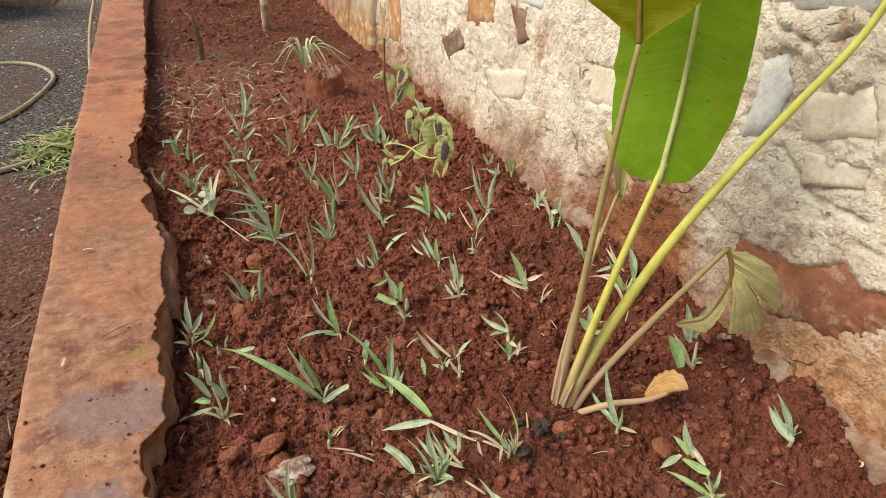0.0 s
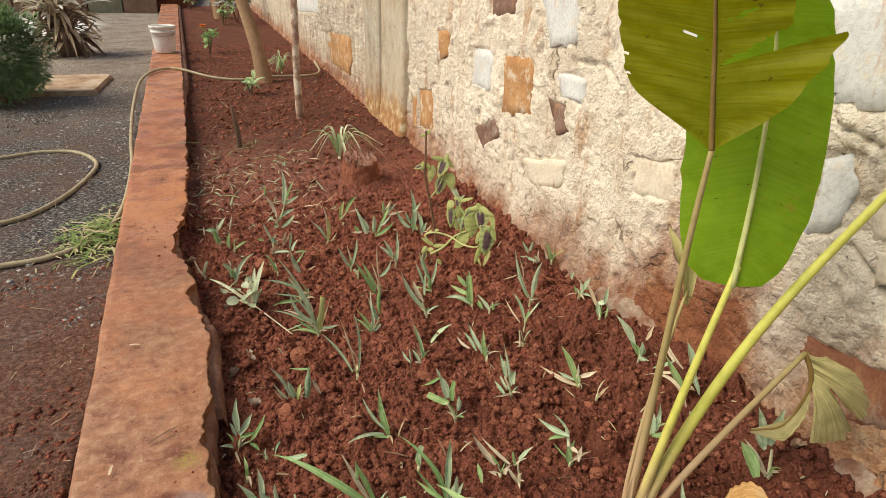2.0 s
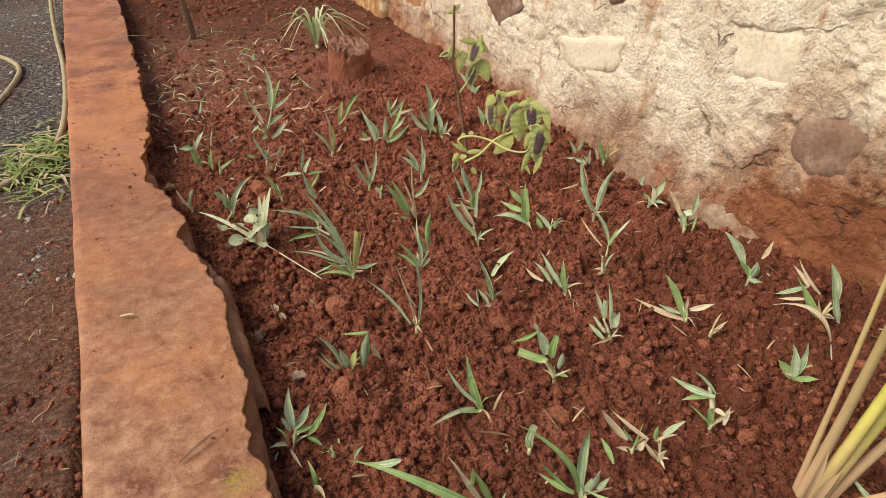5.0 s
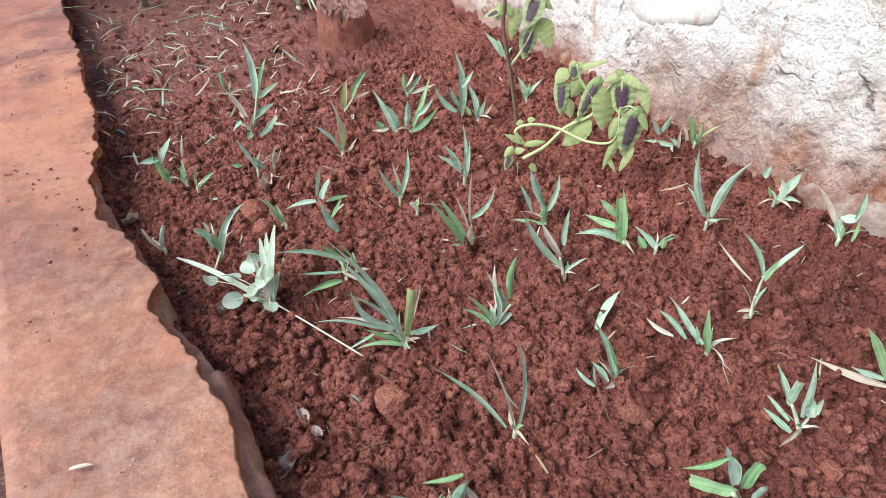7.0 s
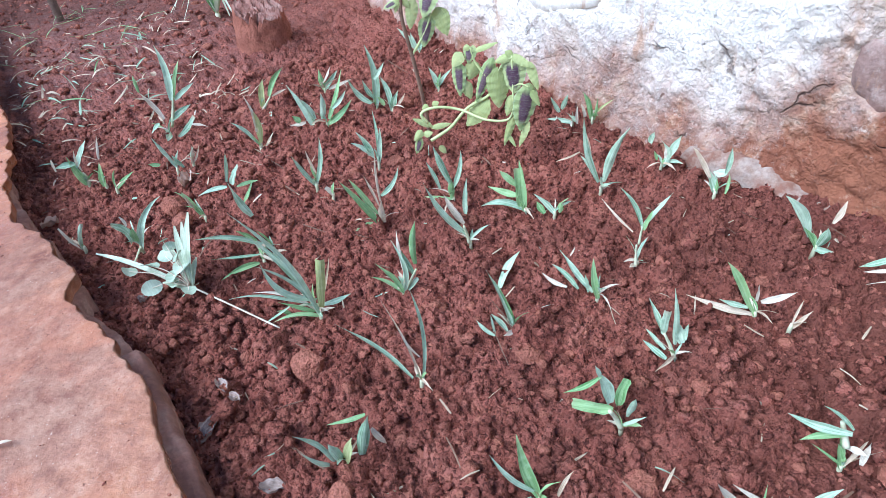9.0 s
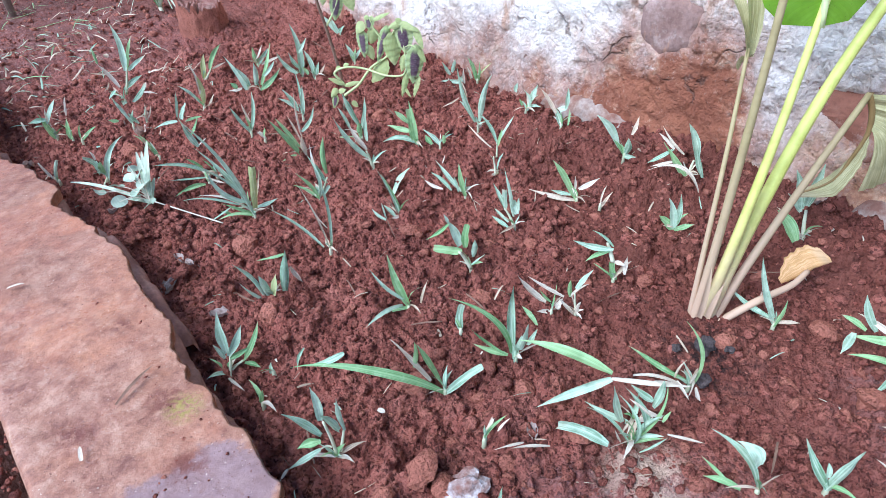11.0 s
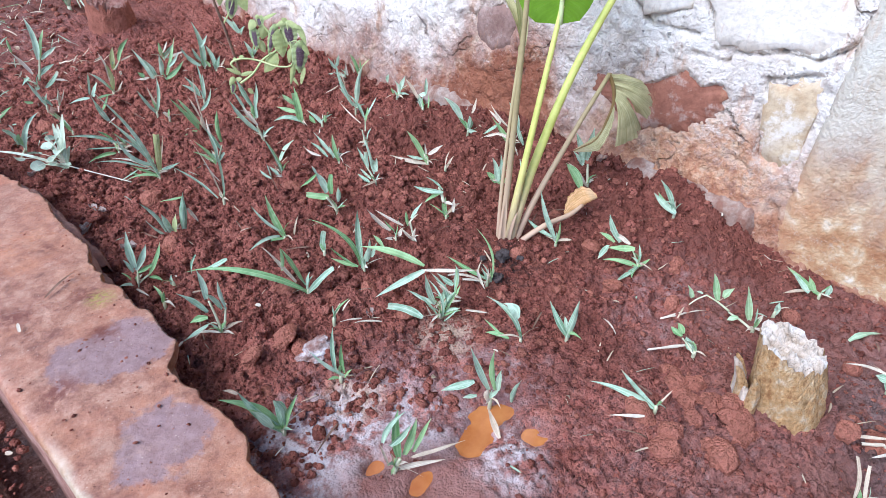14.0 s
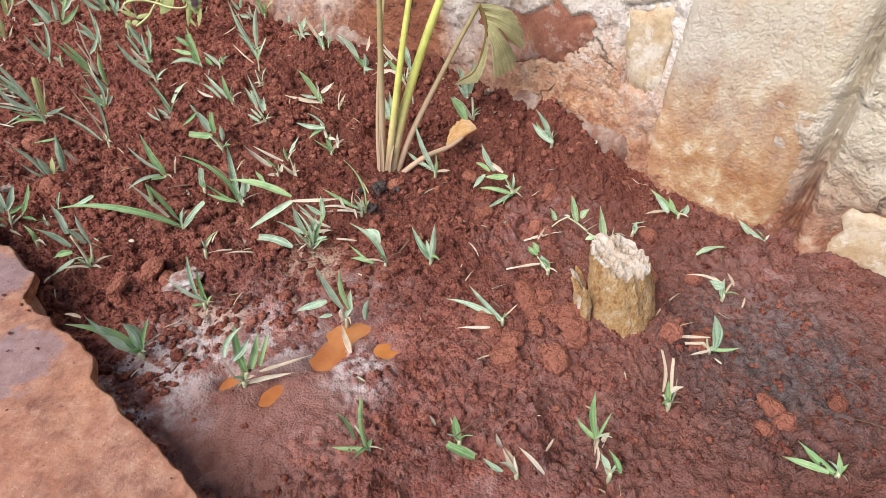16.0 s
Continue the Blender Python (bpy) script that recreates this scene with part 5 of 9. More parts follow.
sprig(0.390, 1.684, (156, 26, 0.152, 0.06, 0.0115, 63, "b", (-0.006, 0.002, 0.025)), (166, 35, 0.126, -0.12, 0.0124, 63, "b", (0.002, -0.001, 0.023)), (143, 3, 0.073, 0.0, 0.0067, 45, "p", (-0.014, 0.005, 0.027)), (-51, 7, 0.117, 0.0, -0.0183, 38, "y", (0.007, -0.01, 0.004)), (163, 80, 0.051, 0.0, 0.007, 18, "t", (0.009, -0.003, 0.008)), (160, 67, 0.121, 0.0, 0.006, 53, "b", (-0.022, 0.007, 0.023)), (176, 106, 0.057, 0.0, 0.0052, 18, "b", (-0.038, 0.013, 0.021)), (168, 49, 0.031, 0.0, 0.0079, 57, "g", (-0.041, 0.014, -0.002)), (-18, 77, 0.054, 0.0, 0.0105, -35, "b", (0.009, -0.003, 0.008)), (165, 54, 0.075, 0.0, 0.0078, 40, "g"), (7, 19, 0.084, 0.0, 0.0051, -39, "s", (0.012, -0.004, 0.021)))
sprig(0.510, 2.285, (-107, 2, 0.09, 0.0, 0.0168, -20, "y", (0.002, -0.0, 0.018)), (149, 40, 0.084, 0.0, 0.0118, 27, "b", (-0.005, 0.001, 0.016)), (167, 6, 0.099, 0.0, 0.0089, 82, "p", (-0.002, 0.001, 0.048)), (-29, 33, 0.046, 0.0, 0.0078, -55, "s", (0.012, -0.003, 0.008)), (61, 15, 0.042, 0.0, 0.0132, -5, "t"))
sprig(0.593, 2.503, (24, 14, 0.092, 0.0, 0.018, -52, "y"), (-19, 32, 0.1, 0.0, 0.0163, -74, "g", (0.023, -0.007, 0.033)), (-12, 72, 0.048, 0.0, 0.0075, -58, "s", (0.03, -0.008, 0.032)), (-18, 36, 0.046, 0.0, 0.0105, -38, "t"))
sprig(0.668, 2.326, (134, 25, 0.127, 0.0, 0.0165, 63, "b"), (162, 26, 0.071, 0.0, 0.0165, 61, "b", (0.005, -0.002, 0.015)), (151, 43, 0.026, 0.0, 0.0166, 49, "g", (-0.031, 0.012, 0.012)), (160, 93, 0.041, 0.0, 0.0111, 44, "p", (-0.018, 0.007, 0.01)))
sprig(0.698, 2.309, (-89, 10, 0.084, 0.0, 0.0177, 15, "b", (-0.008, 0.003, 0.015)), (11, 27, 0.132, 0.03, 0.0151, -19, "g", (0.007, -0.003, 0.013)), (-20, 50, 0.099, 0.0, 0.0179, -51, "g"), (-28, 40, 0.064, 0.0, 0.0122, -75, "b", (0.018, -0.008, 0.042)))
sprig(0.785, 2.514, (-147, 8, 0.072, 0.0, 0.0171, -17, "g"), (-9, 42, 0.072, 0.0, 0.0173, -55, "b"), (-19, 70, 0.087, 0.0, 0.0126, -40, "p"), (-13, 31, 0.054, 0.0, 0.0078, -47, "p", (-0.002, 0.001, 0.02)))
sprig(0.850, 2.319, (90, 9, 0.178, 0.0, 0.0228, 15, "b"), (143, 35, 0.099, -0.12, 0.0172, 43, "b", (-0.01, 0.005, 0.011)), (152, 25, 0.06, 0.0, 0.0129, 72, "b", (-0.003, 0.002, 0.027)), (-20, 36, 0.053, 0.0, 0.0127, -62, "b", (0.002, -0.001, 0.079)))
sprig(0.879, 2.278, (108, 21, 0.098, 0.04, 0.0171, 39, "b"), (-23, 19, 0.059, 0.0, 0.0185, -77, "b"), (-29, 38, 0.062, 0.0, 0.0085, -65, "s"), (142, 33, 0.03, 0.0, 0.0128, 51, "g", (-0.018, 0.01, 0.013)))
sprig(1.143, 2.571, (135, 41, 0.102, 0.0, 0.0211, 58, "b"), (123, 22, 0.066, 0.0, 0.0158, 40, "b"), (-26, 33, 0.045, 0.0, 0.0158, -46, "b"))
sprig(1.053, 2.315, (121, 25, 0.067, 0.0, 0.0184, 40, "b"), (-21, 38, 0.069, 0.0, 0.0138, -34, "b"), (-5, 11, 0.049, 0.0, 0.0107, -24, "g"))
sprig(0.713, 2.053, (69, 15, 0.134, 0.0, 0.0095, 6, "b"), (-22, 7, 0.093, 0.0, 0.0131, -75, "b"), (136, 33, 0.069, 0.0, 0.0143, 63, "b", (-0.008, 0.004, 0.022)), (152, 47, 0.07, 0.0, 0.0119, 58, "b", (-0.008, 0.004, 0.015)), (139, 27, 0.037, 0.0, 0.0107, 58, "b", (-0.013, 0.007, 0.029)))
sprig(0.553, 2.053, (177, 25, 0.101, 0.0, 0.0113, 80, "b"), (-9, 12, 0.126, 0.0, 0.0124, -49, "b"), (169, 12, 0.065, 0.0, 0.0068, -64, "s", (0.004, -0.001, 0.03)), (132, 17, 0.034, 0.0, 0.0069, 48, "g", (0.003, -0.001, 0.017)))
sprig(0.566, 1.994, (149, 35, 0.029, 0.0, -0.0134, 28, "p"))
sprig(0.599, 1.839, (165, 30, 0.142, 0.01, 0.0158, 58, "g"), (143, 28, 0.106, 0.0, 0.0129, 38, "g", (-0.001, 0.001, 0.023)), (136, 19, 0.075, 0.0, 0.0059, 54, "s", (0.003, -0.001, 0.043)), (-114, 11, 0.138, 0.0, 0.0057, 4, "s", (0.006, -0.003, 0.055)), (-40, 30, 0.082, -0.03, 0.0106, -77, "b", (0.008, -0.005, 0.068)), (-126, 8, 0.06, 0.0, 0.0141, -13, "s", (0.009, -0.005, 0.002)), (178, 84, 0.055, 0.0, 0.0163, 24, "g"))
sprig(0.774, 1.828, (162, 20, 0.112, 0.0, 0.0156, -85, "b", (-0.001, 0.001, 0.03)), (-45, 9, 0.092, 0.0, 0.0126, -74, "b", (0.003, -0.002, 0.03)), (134, 24, 0.071, 0.0, 0.0096, 55, "b", (-0.022, 0.017, 0.021)), (142, 84, 0.065, 0.0, 0.0098, 57, "g"), (-128, 11, 0.059, 0.0, 0.015, -3, "g"), (-160, 6, 0.035, 0.0, 0.0087, -30, "t"))
sprig(0.715, 1.682, (171, 14, 0.047, 0.0, 0.0097, -42, "t"), (142, 34, 0.142, -0.04, 0.016, 32, "b", (-0.004, 0.004, 0.015)), (132, 28, 0.08, 0.0, 0.0151, 32, "p", (-0.009, 0.009, 0.04)), (-11, 2, 0.081, 0.0, 0.0111, -52, "b", (-0.006, 0.006, 0.065)))
sprig(0.869, 1.702, (115, 8, 0.127, 0.0, 0.0167, 71, "g"), (86, 13, 0.085, 0.0, -0.0232, 27, "g", (-0.006, 0.007, 0.006)), (129, 76, 0.067, 0.0, 0.0148, 47, "g", (-0.01, 0.012, 0.031)), (134, 47, 0.049, 0.0, 0.0166, 34, "g", (-0.014, 0.016, 0.055)), (135, 87, 0.101, 0.12, 0.0161, 44, "b"))
sprig(0.910, 1.657, (126, 49, 0.065, 0.0, 0.0128, 64, "b"), (111, 42, 0.03, 0.0, 0.0138, 44, "g", (-0.022, 0.006, 0.004)), (-147, 4, 0.028, 0.0, 0.0139, 13, "g", (0.006, -0.008, 0.002)))
sprig(1.053, 1.668, (163, 18, 0.178, 0.0, 0.0144, -65, "b", (-0.004, 0.006, 0.011)), (121, 38, 0.065, 0.0, 0.0103, 55, "b", (-0.008, 0.012, 0.022)), (-88, 17, 0.155, 0.05, 0.019, 61, "b", (0.001, -0.002, 0.014)), (100, 29, 0.066, 0.0, 0.0045, 37, "s", (-0.017, 0.026, 0.075)), (-60, 29, 0.019, 0.0, 0.007, -68, "p"), (124, 120, 0.059, 0.0, 0.0046, 67, "s", (-0.03, 0.046, 0.077)))
sprig(1.214, 1.645, (135, 11, 0.073, 0.11, 0.0175, -44, "b"), (-26, 21, 0.061, 0.0, 0.0188, -32, "b", (0.004, -0.008, 0.017)), (-64, 84, 0.039, 0.0, 0.0114, -26, "b", (0.003, -0.006, 0.011)), (-63, 7, 0.03, 0.0, 0.0149, -72, "b", (-0.015, 0.028, 0.047)), (150, 9, 0.033, 0.0, 0.01, -29, "p", (0.002, -0.004, 0.019)), (118, 26, 0.023, 0.0, 0.0076, 50, "g", (-0.005, 0.01, 0.01)))
sprig(1.195, 1.493, (112, 37, 0.081, 0.0, 0.0129, 38, "s", (-0.006, 0.016, 0.03)), (104, 26, 0.056, 0.0, 0.0155, 51, "b"), (177, 6, 0.04, 0.0, 0.0084, -9, "g"), (37, 10, 0.054, 0.0, 0.0117, -8, "b", (0.003, -0.009, 0.05)), (110, 99, 0.027, 0.0, 0.0201, 36, "b", (0.004, -0.011, 0.05)), (44, 14, 0.044, 0.0, 0.0072, 28, "g", (0.007, -0.018, 0.004)))
sprig(1.251, 1.900, (146, 20, 0.09, 0.0, 0.0152, -73, "g"), (-124, 10, 0.072, 0.0, 0.0083, 36, "g"), (-60, 41, 0.065, 0.0, 0.0069, -54, "y", (0.002, -0.003, 0.012)), (129, 18, 0.05, 0.0, 0.0098, 69, "p", (-0.011, 0.014, -0.004)))
sprig(1.200, 1.918, (128, 85, 0.07, 0.0, 0.0124, 57, "b"), (-81, 19, 0.049, 0.0, 0.0135, 66, "b", (-0.019, 0.024, 0.031)), (137, 32, 0.048, 0.0, 0.0122, 63, "b", (-0.022, 0.027, 0.023)), (132, 53, 0.026, 0.0, 0.0124, 45, "b", (0.007, -0.009, 0.002)), (118, 4, 0.049, 0.0, 0.0081, 59, "p", (-0.004, -0.02, 0.004)))
sprig(0.927, 1.450, (143, 7, 0.05, 0.0, 0.0079, -43, "t", (-0.015, -0.009, 0.004)), (31, 2, 0.038, 0.0, 0.0068, -14, "t", (-0.002, 0.003, 0.042)), (123, 34, 0.085, 0.0, 0.0094, 54, "b", (-0.002, 0.005, 0.083)), (-39, 27, 0.089, -0.04, 0.0104, -24, "b", (-0.002, 0.005, 0.077)), (-58, 10, 0.05, 0.0, 0.0086, -78, "g", (-0.0, 0.001, 0.074)), (109, 55, 0.083, 0.0, 0.0048, 39, "s", (-0.008, 0.016, 0.064)), (-168, 77, 0.026, 0.0, 0.01, 17, "p"))
sprig(0.537, 1.636, (113, 9, 0.117, 0.14, 0.0086, 43, "b"), (153, 4, 0.118, 0.0, 0.0092, -52, "p", (0.005, -0.003, 0.029)), (-72, 4, 0.096, 0.0, 0.0131, 40, "g", (0.021, -0.013, 0.061)), (126, 24, 0.067, 0.0, 0.0111, 28, "b", (0.018, -0.011, 0.036)), (154, 30, 0.088, 0.0, 0.0095, 64, "g"), (154, 49, 0.071, 0.0, 0.0079, 53, "g"), (-27, 38, 0.042, 0.0, -0.0106, -43, "b"), (-44, 22, 0.064, 0.0, 0.0078, -48, "t"))
sprig(0.457, 1.448, (134, 49, 0.148, 0.0, 0.0082, 13, "b", (-0.01, 0.008, 0.004)), (144, 15, 0.182, 0.03, 0.0043, 55, "s"), (143, 2, 0.204, 0.0, 0.007, 61, "b"), (158, 20, 0.088, 0.0, 0.0035, 61, "p", (0.001, -0.001, 0.053)))
sprig(0.635, 1.445, (112, 27, 0.124, 0.0, 0.0114, 21, "b"), (161, 9, 0.063, 0.0, 0.0066, -40, "b"), (121, 46, 0.042, 0.0, 0.0093, 40, "b", (-0.007, 0.009, -0.003)), (150, 20, 0.102, 0.0, 0.0048, 75, "g", (0.0, -0.0, 0.022)), (119, 57, 0.04, 0.0, 0.0075, 50, "b", (-0.034, 0.008, 0.004)), (109, 14, 0.043, 0.0, 0.0049, 24, "b", (-0.033, 0.008, 0.004)))
sprig(0.806, 1.428, (109, 48, 0.096, 0.03, 0.0119, 26, "b", (-0.004, 0.008, 0.004)), (115, 57, 0.065, 0.0, 0.0101, 55, "b", (-0.016, 0.031, 0.001)), (96, 14, 0.085, 0.0, 0.0136, 29, "g"), (119, 71, 0.051, 0.0, 0.0083, 51, "p", (-0.032, 0.044, 0.004)), (149, 13, 0.045, 0.0, 0.0083, -53, "b", (-0.008, 0.016, -0.001)), (-70, 15, 0.026, 0.0, 0.0035, -82, "p", (-0.026, 0.051, 0.068)))
sprig(0.804, 1.261, (99, 35, 0.058, 0.0, 0.0102, 24, "b", (-0.006, 0.026, 0.037)), (-151, 8, 0.059, 0.0, -0.0128, 7, "b", (-0.006, 0.026, 0.03)), (154, 11, 0.131, -0.04, 0.0099, -56, "b", (-0.001, 0.004, 0.023)), (103, 70, 0.047, 0.0, 0.0096, 42, "b", (-0.018, 0.001, 0.004)), (98, 62, 0.045, 0.0, 0.008, 19, "b", (-0.004, 0.015, 0.004)), (107, 25, 0.032, 0.0, -0.0172, 46, "b", (0.001, -0.005, 0.034)), (75, 5, 0.032, 0.0, 0.0077, 45, "b", (0.002, -0.008, 0.044)), (88, 38, 0.041, 0.0, 0.0053, 31, "s"), (119, 28, 0.053, 0.0, 0.0088, 64, "t"))
sprig(0.643, 1.217, (156, 27, 0.052, 0.0, 0.0164, 70, "t"), (139, 86, 0.055, 0.0, -0.0175, 57, "g", (-0.013, 0.011, 0.041)), (136, 22, 0.065, 0.0, 0.0183, 59, "b", (-0.017, 0.014, 0.052)), (141, 131, 0.059, 0.0, 0.008, 51, "g", (-0.031, 0.027, 0.106)), (155, 21, 0.027, 0.0, 0.0067, 79, "b", (-0.032, 0.027, 0.104)), (-35, 5, 0.056, 0.0, -0.0149, -78, "g", (-0.008, 0.007, 0.048)), (-113, 7, 0.048, 0.0, 0.0128, 10, "b", (0.004, -0.004, 0.025)))
sprig(0.985, 1.246, (117, 32, 0.122, -0.06, 0.0179, 36, "g"), (128, 82, 0.112, 0.0, 0.0125, 51, "s"), (131, 79, 0.047, 0.0, 0.0097, 53, "b", (-0.009, 0.011, 0.01)), (-61, 48, 0.057, 0.0, 0.0123, -70, "p", (0.001, -0.001, 0.027)), (110, 8, 0.034, 0.0, 0.0069, 42, "p", (-0.004, 0.004, 0.027)))
sprig(1.007, 1.196, (-33, 29, 0.043, 0.0, 0.0083, -45, "s"))
sprig(1.175, 1.270, (131, 35, 0.106, 0.0, 0.0195, 72, "b", (-0.009, 0.014, 0.019)), (-137, 12, 0.061, 0.0, 0.0181, 17, "b"), (-60, 79, 0.031, 0.0, 0.0122, -62, "b"), (-6, 18, 0.046, 0.0, 0.0105, -20, "s", (0.005, -0.008, 0.054)), (134, 37, 0.056, 0.0, 0.0121, 46, "g"))
sprig(1.192, 1.109, (114, 75, 0.119, 0.3, 0.0099, 52, "p", (-0.048, -0.06, 0.004)), (117, 132, 0.069, 0.0, 0.0117, 40, "b", (-0.019, 0.035, 0.06)), (115, 44, 0.082, 0.0, 0.0072, 46, "p", (-0.008, 0.015, 0.051)), (127, 38, 0.102, 0.0, 0.0174, 53, "g"), (111, 23, 0.084, 0.0, 0.0201, 50, "b", (0.005, -0.009, 0.047)), (128, 18, 0.09, 0.0, 0.013, -85, "b", (0.015, -0.028, 0.002)), (110, 52, 0.051, 0.0, 0.0086, 54, "p", (-0.019, 0.035, 0.06)), (117, 116, 0.06, 0.0, 0.0073, 47, "p", (-0.014, 0.025, 0.033)), (2, 12, 0.043, 0.0, 0.0103, -18, "t"))
sprig(1.054, 1.039, (109, 16, 0.084, 0.0, 0.0173, 58, "b"), (30, 7, 0.082, 0.0, 0.0147, -3, "b"), (128, 47, 0.047, 0.0, 0.0214, 35, "g"), (-67, 53, 0.047, 0.0, 0.0121, -69, "g"))
sprig(1.175, 0.834, (66, 18, 0.058, 0.0, 0.0123, 32, "t"), (4, 8, 0.088, 0.04, 0.0199, -30, "b", (-0.005, 0.015, 0.068)), (109, 22, 0.084, 0.0, 0.0186, 77, "b", (-0.007, 0.021, 0.059)), (104, 42, 0.077, 0.0, 0.0267, 47, "g", (-0.03, 0.001, 0.004)), (108, 44, 0.087, 0.0, 0.0136, 36, "p"), (117, 41, 0.05, 0.0, 0.0134, 44, "b", (-0.006, 0.02, 0.052)))
sprig(0.941, 0.756, (115, 22, 0.129, 0.0, 0.0137, 58, "b", (-0.002, 0.006, 0.012)), (103, 68, 0.08, -0.0, 0.0117, 27, "b", (-0.003, 0.011, 0.01)), (-145, 6, 0.072, 0.0, 0.007, 6, "g"), (126, 22, 0.053, 0.0, 0.0094, -79, "b"))
sprig(1.211, 0.604, (100, 60, 0.073, 0.0, 0.0176, 48, "b"), (115, 31, 0.099, 0.0, 0.0134, 84, "b"), (99, 52, 0.039, 0.0, 0.0068, 67, "g", (-0.003, 0.022, 0.013)))
sprig(1.020, 0.580, (96, 113, 0.071, 0.0, 0.0157, 51, "g", (-0.002, 0.016, 0.037)), (97, 72, 0.061, 0.0, 0.0107, 61, "p", (-0.003, 0.029, 0.044)), (114, 27, 0.081, 0.0, 0.0141, 72, "b", (-0.006, 0.053, 0.038)), (-175, 103, 0.048, 0.0, 0.0155, -3, "b", (-0.009, 0.078, 0.017)), (125, 86, 0.079, 0.12, 0.012, 46, "g"), (-74, 33, 0.043, 0.0, 0.0085, -60, "g"), (176, 87, 0.103, 0.0, 0.0118, -1, "b"), (-165, 84, 0.054, 0.0, 0.0108, -29, "g"), (98, 75, 0.042, 0.0, 0.012, 25, "g", (-0.007, 0.066, 0.031)), (100, 32, 0.045, 0.0, 0.0072, 74, "t"))
sprig(0.710, 0.554, (101, 36, 0.088, 0.0, 0.0137, 39, "b"), (-91, 6, 0.109, 0.0, 0.0145, 60, "b"), (80, 19, 0.027, 0.0, 0.0078, 53, "b", (-0.001, 0.006, 0.02)))
sprig(0.635, 0.611, (109, 45, 0.114, 0.11, 0.0121, 30, "b"), (100, 58, 0.042, 0.29, 0.0203, 52, "b", (-0.003, 0.011, 0.049)), (117, 88, 0.048, 0.0, 0.0104, 36, "g", (-0.019, 0.015, 0.004)), (104, 61, 0.046, 0.0, 0.0057, 52, "g", (-0.022, 0.033, 0.004)))
sprig(0.850, 0.357, (90, 53, 0.039, 0.0, 0.0065, 26, "t"), (80, 77, 0.028, 0.0, 0.013, 34, "g", (0.004, 0.034, 0.016)), (95, 37, 0.027, 0.0, 0.0129, 55, "g", (0.004, 0.033, 0.024)), (72, 53, 0.027, 0.0, 0.0175, 39, "b", (0.001, 0.007, 0.002)), (93, 18, 0.031, 0.0, 0.0098, 48, "b"))
sprig(0.299, 1.391, (-68, 13, 0.115, 0.0, 0.0182, 55, "b", (0.023, -0.008, 0.001)), (-19, 16, 0.057, 0.0, 0.0163, -43, "y"), (-155, 14, 0.071, 0.0, 0.015, -56, "b"), (-172, 22, 0.112, 0.0, 0.0091, -71, "b", (-0.013, 0.004, 0.003)), (179, 30, 0.066, 0.0, 0.007, 52, "b", (-0.017, 0.006, -0.002)), (-19, 158, 0.046, 0.0, 0.0093, -66, "p", (0.041, -0.013, 0.058)), (165, 85, 0.05, 0.0, 0.0067, 24, "g", (0.037, -0.012, 0.09)))
sprig(0.157, 1.267, (28, 21, 0.038, 0.0, 0.0095, -44, "t"), (-7, 3, 0.093, 0.0, 0.0162, -68, "b", (0.011, -0.002, 0.046)), (-10, 29, 0.068, 0.0, 0.0133, -67, "b", (0.011, -0.002, 0.039)), (-12, 69, 0.038, 0.0, 0.0094, -54, "g", (0.013, -0.002, 0.031)), (-9, 28, 0.08, 0.0, 0.0124, -32, "g", (0.032, -0.006, 0.018)), (160, 15, 0.04, 0.0, 0.0083, 68, "b", (0.005, -0.001, 0.036)), (-15, 55, 0.038, 0.0, 0.0074, -60, "t"), (-47, 103, 0.028, 0.0, 0.0085, -28, "g", (0.031, -0.006, 0.012)), (-79, 83, 0.053, 0.0, 0.0053, -19, "p"))
sprig(0.218, 1.012, (143, 6, 0.091, 0.0, 0.008, 48, "t"), (116, 4, 0.067, 0.0, 0.0125, 43, "b", (-0.01, 0.004, 0.095)), (146, 41, 0.068, 0.02, 0.0121, 27, "b", (-0.013, 0.005, 0.064)), (159, 97, 0.033, 0.0, 0.0134, 43, "g", (-0.015, 0.006, 0.052)), (170, 23, 0.053, 0.0, 0.0129, 42, "b", (0.01, -0.004, 0.064)), (-144, 4, 0.084, 0.0, 0.0077, -43, "b", (0.017, -0.007, 0.06)), (3, 15, 0.045, 0.0, 0.0072, -27, "t", (0.007, -0.003, 0.017)), (159, 117, 0.056, 0.0, 0.01, 17, "b", (-0.018, 0.007, 0.033)), (-152, 92, 0.019, 0.0, 0.0055, 5, "p", (-0.064, 0.026, 0.007)), (161, 77, 0.016, 0.0, 0.0045, 13, "t", (-0.003, 0.001, 0.031)))
sprig(0.413, 1.009, (143, 68, 0.25, 0.15, 0.0150, 36, "g"), (159, 18, 0.123, 0.0, 0.0111, 48, "g", (-0.003, 0.002, 0.015)), (135, 32, 0.111, 0.05, 0.0094, 23, "p", (-0.017, 0.013, 0.025)), (-97, 7, 0.065, 0.0, 0.0083, 15, "g", (-0.037, 0.028, 0.057)), (-40, 39, 0.091, 0.0, -0.0134, -59, "b"), (143, 113, 0.055, 0.0, 0.0113, 31, "b", (-0.118, 0.09, 0.093)), (140, 160, 0.053, 0.0, 0.0057, 71, "b", (-0.164, 0.124, 0.109)))
sprig(0.479, 1.199, (113, 20, 0.116, 0.0, 0.0162, 41, "g"), (138, 39, 0.09, 0.0, 0.0076, 46, "b", (-0.007, 0.005, 0.019)), (167, 85, 0.063, 0.0, -0.0099, 34, "g"), (-175, 89, 0.084, 0.12, 0.0087, 45, "b", (-0.009, 0.006, 0.005)), (-20, 17, 0.054, 0.0, 0.0065, -30, "s", (0.019, -0.012, 0.006)))
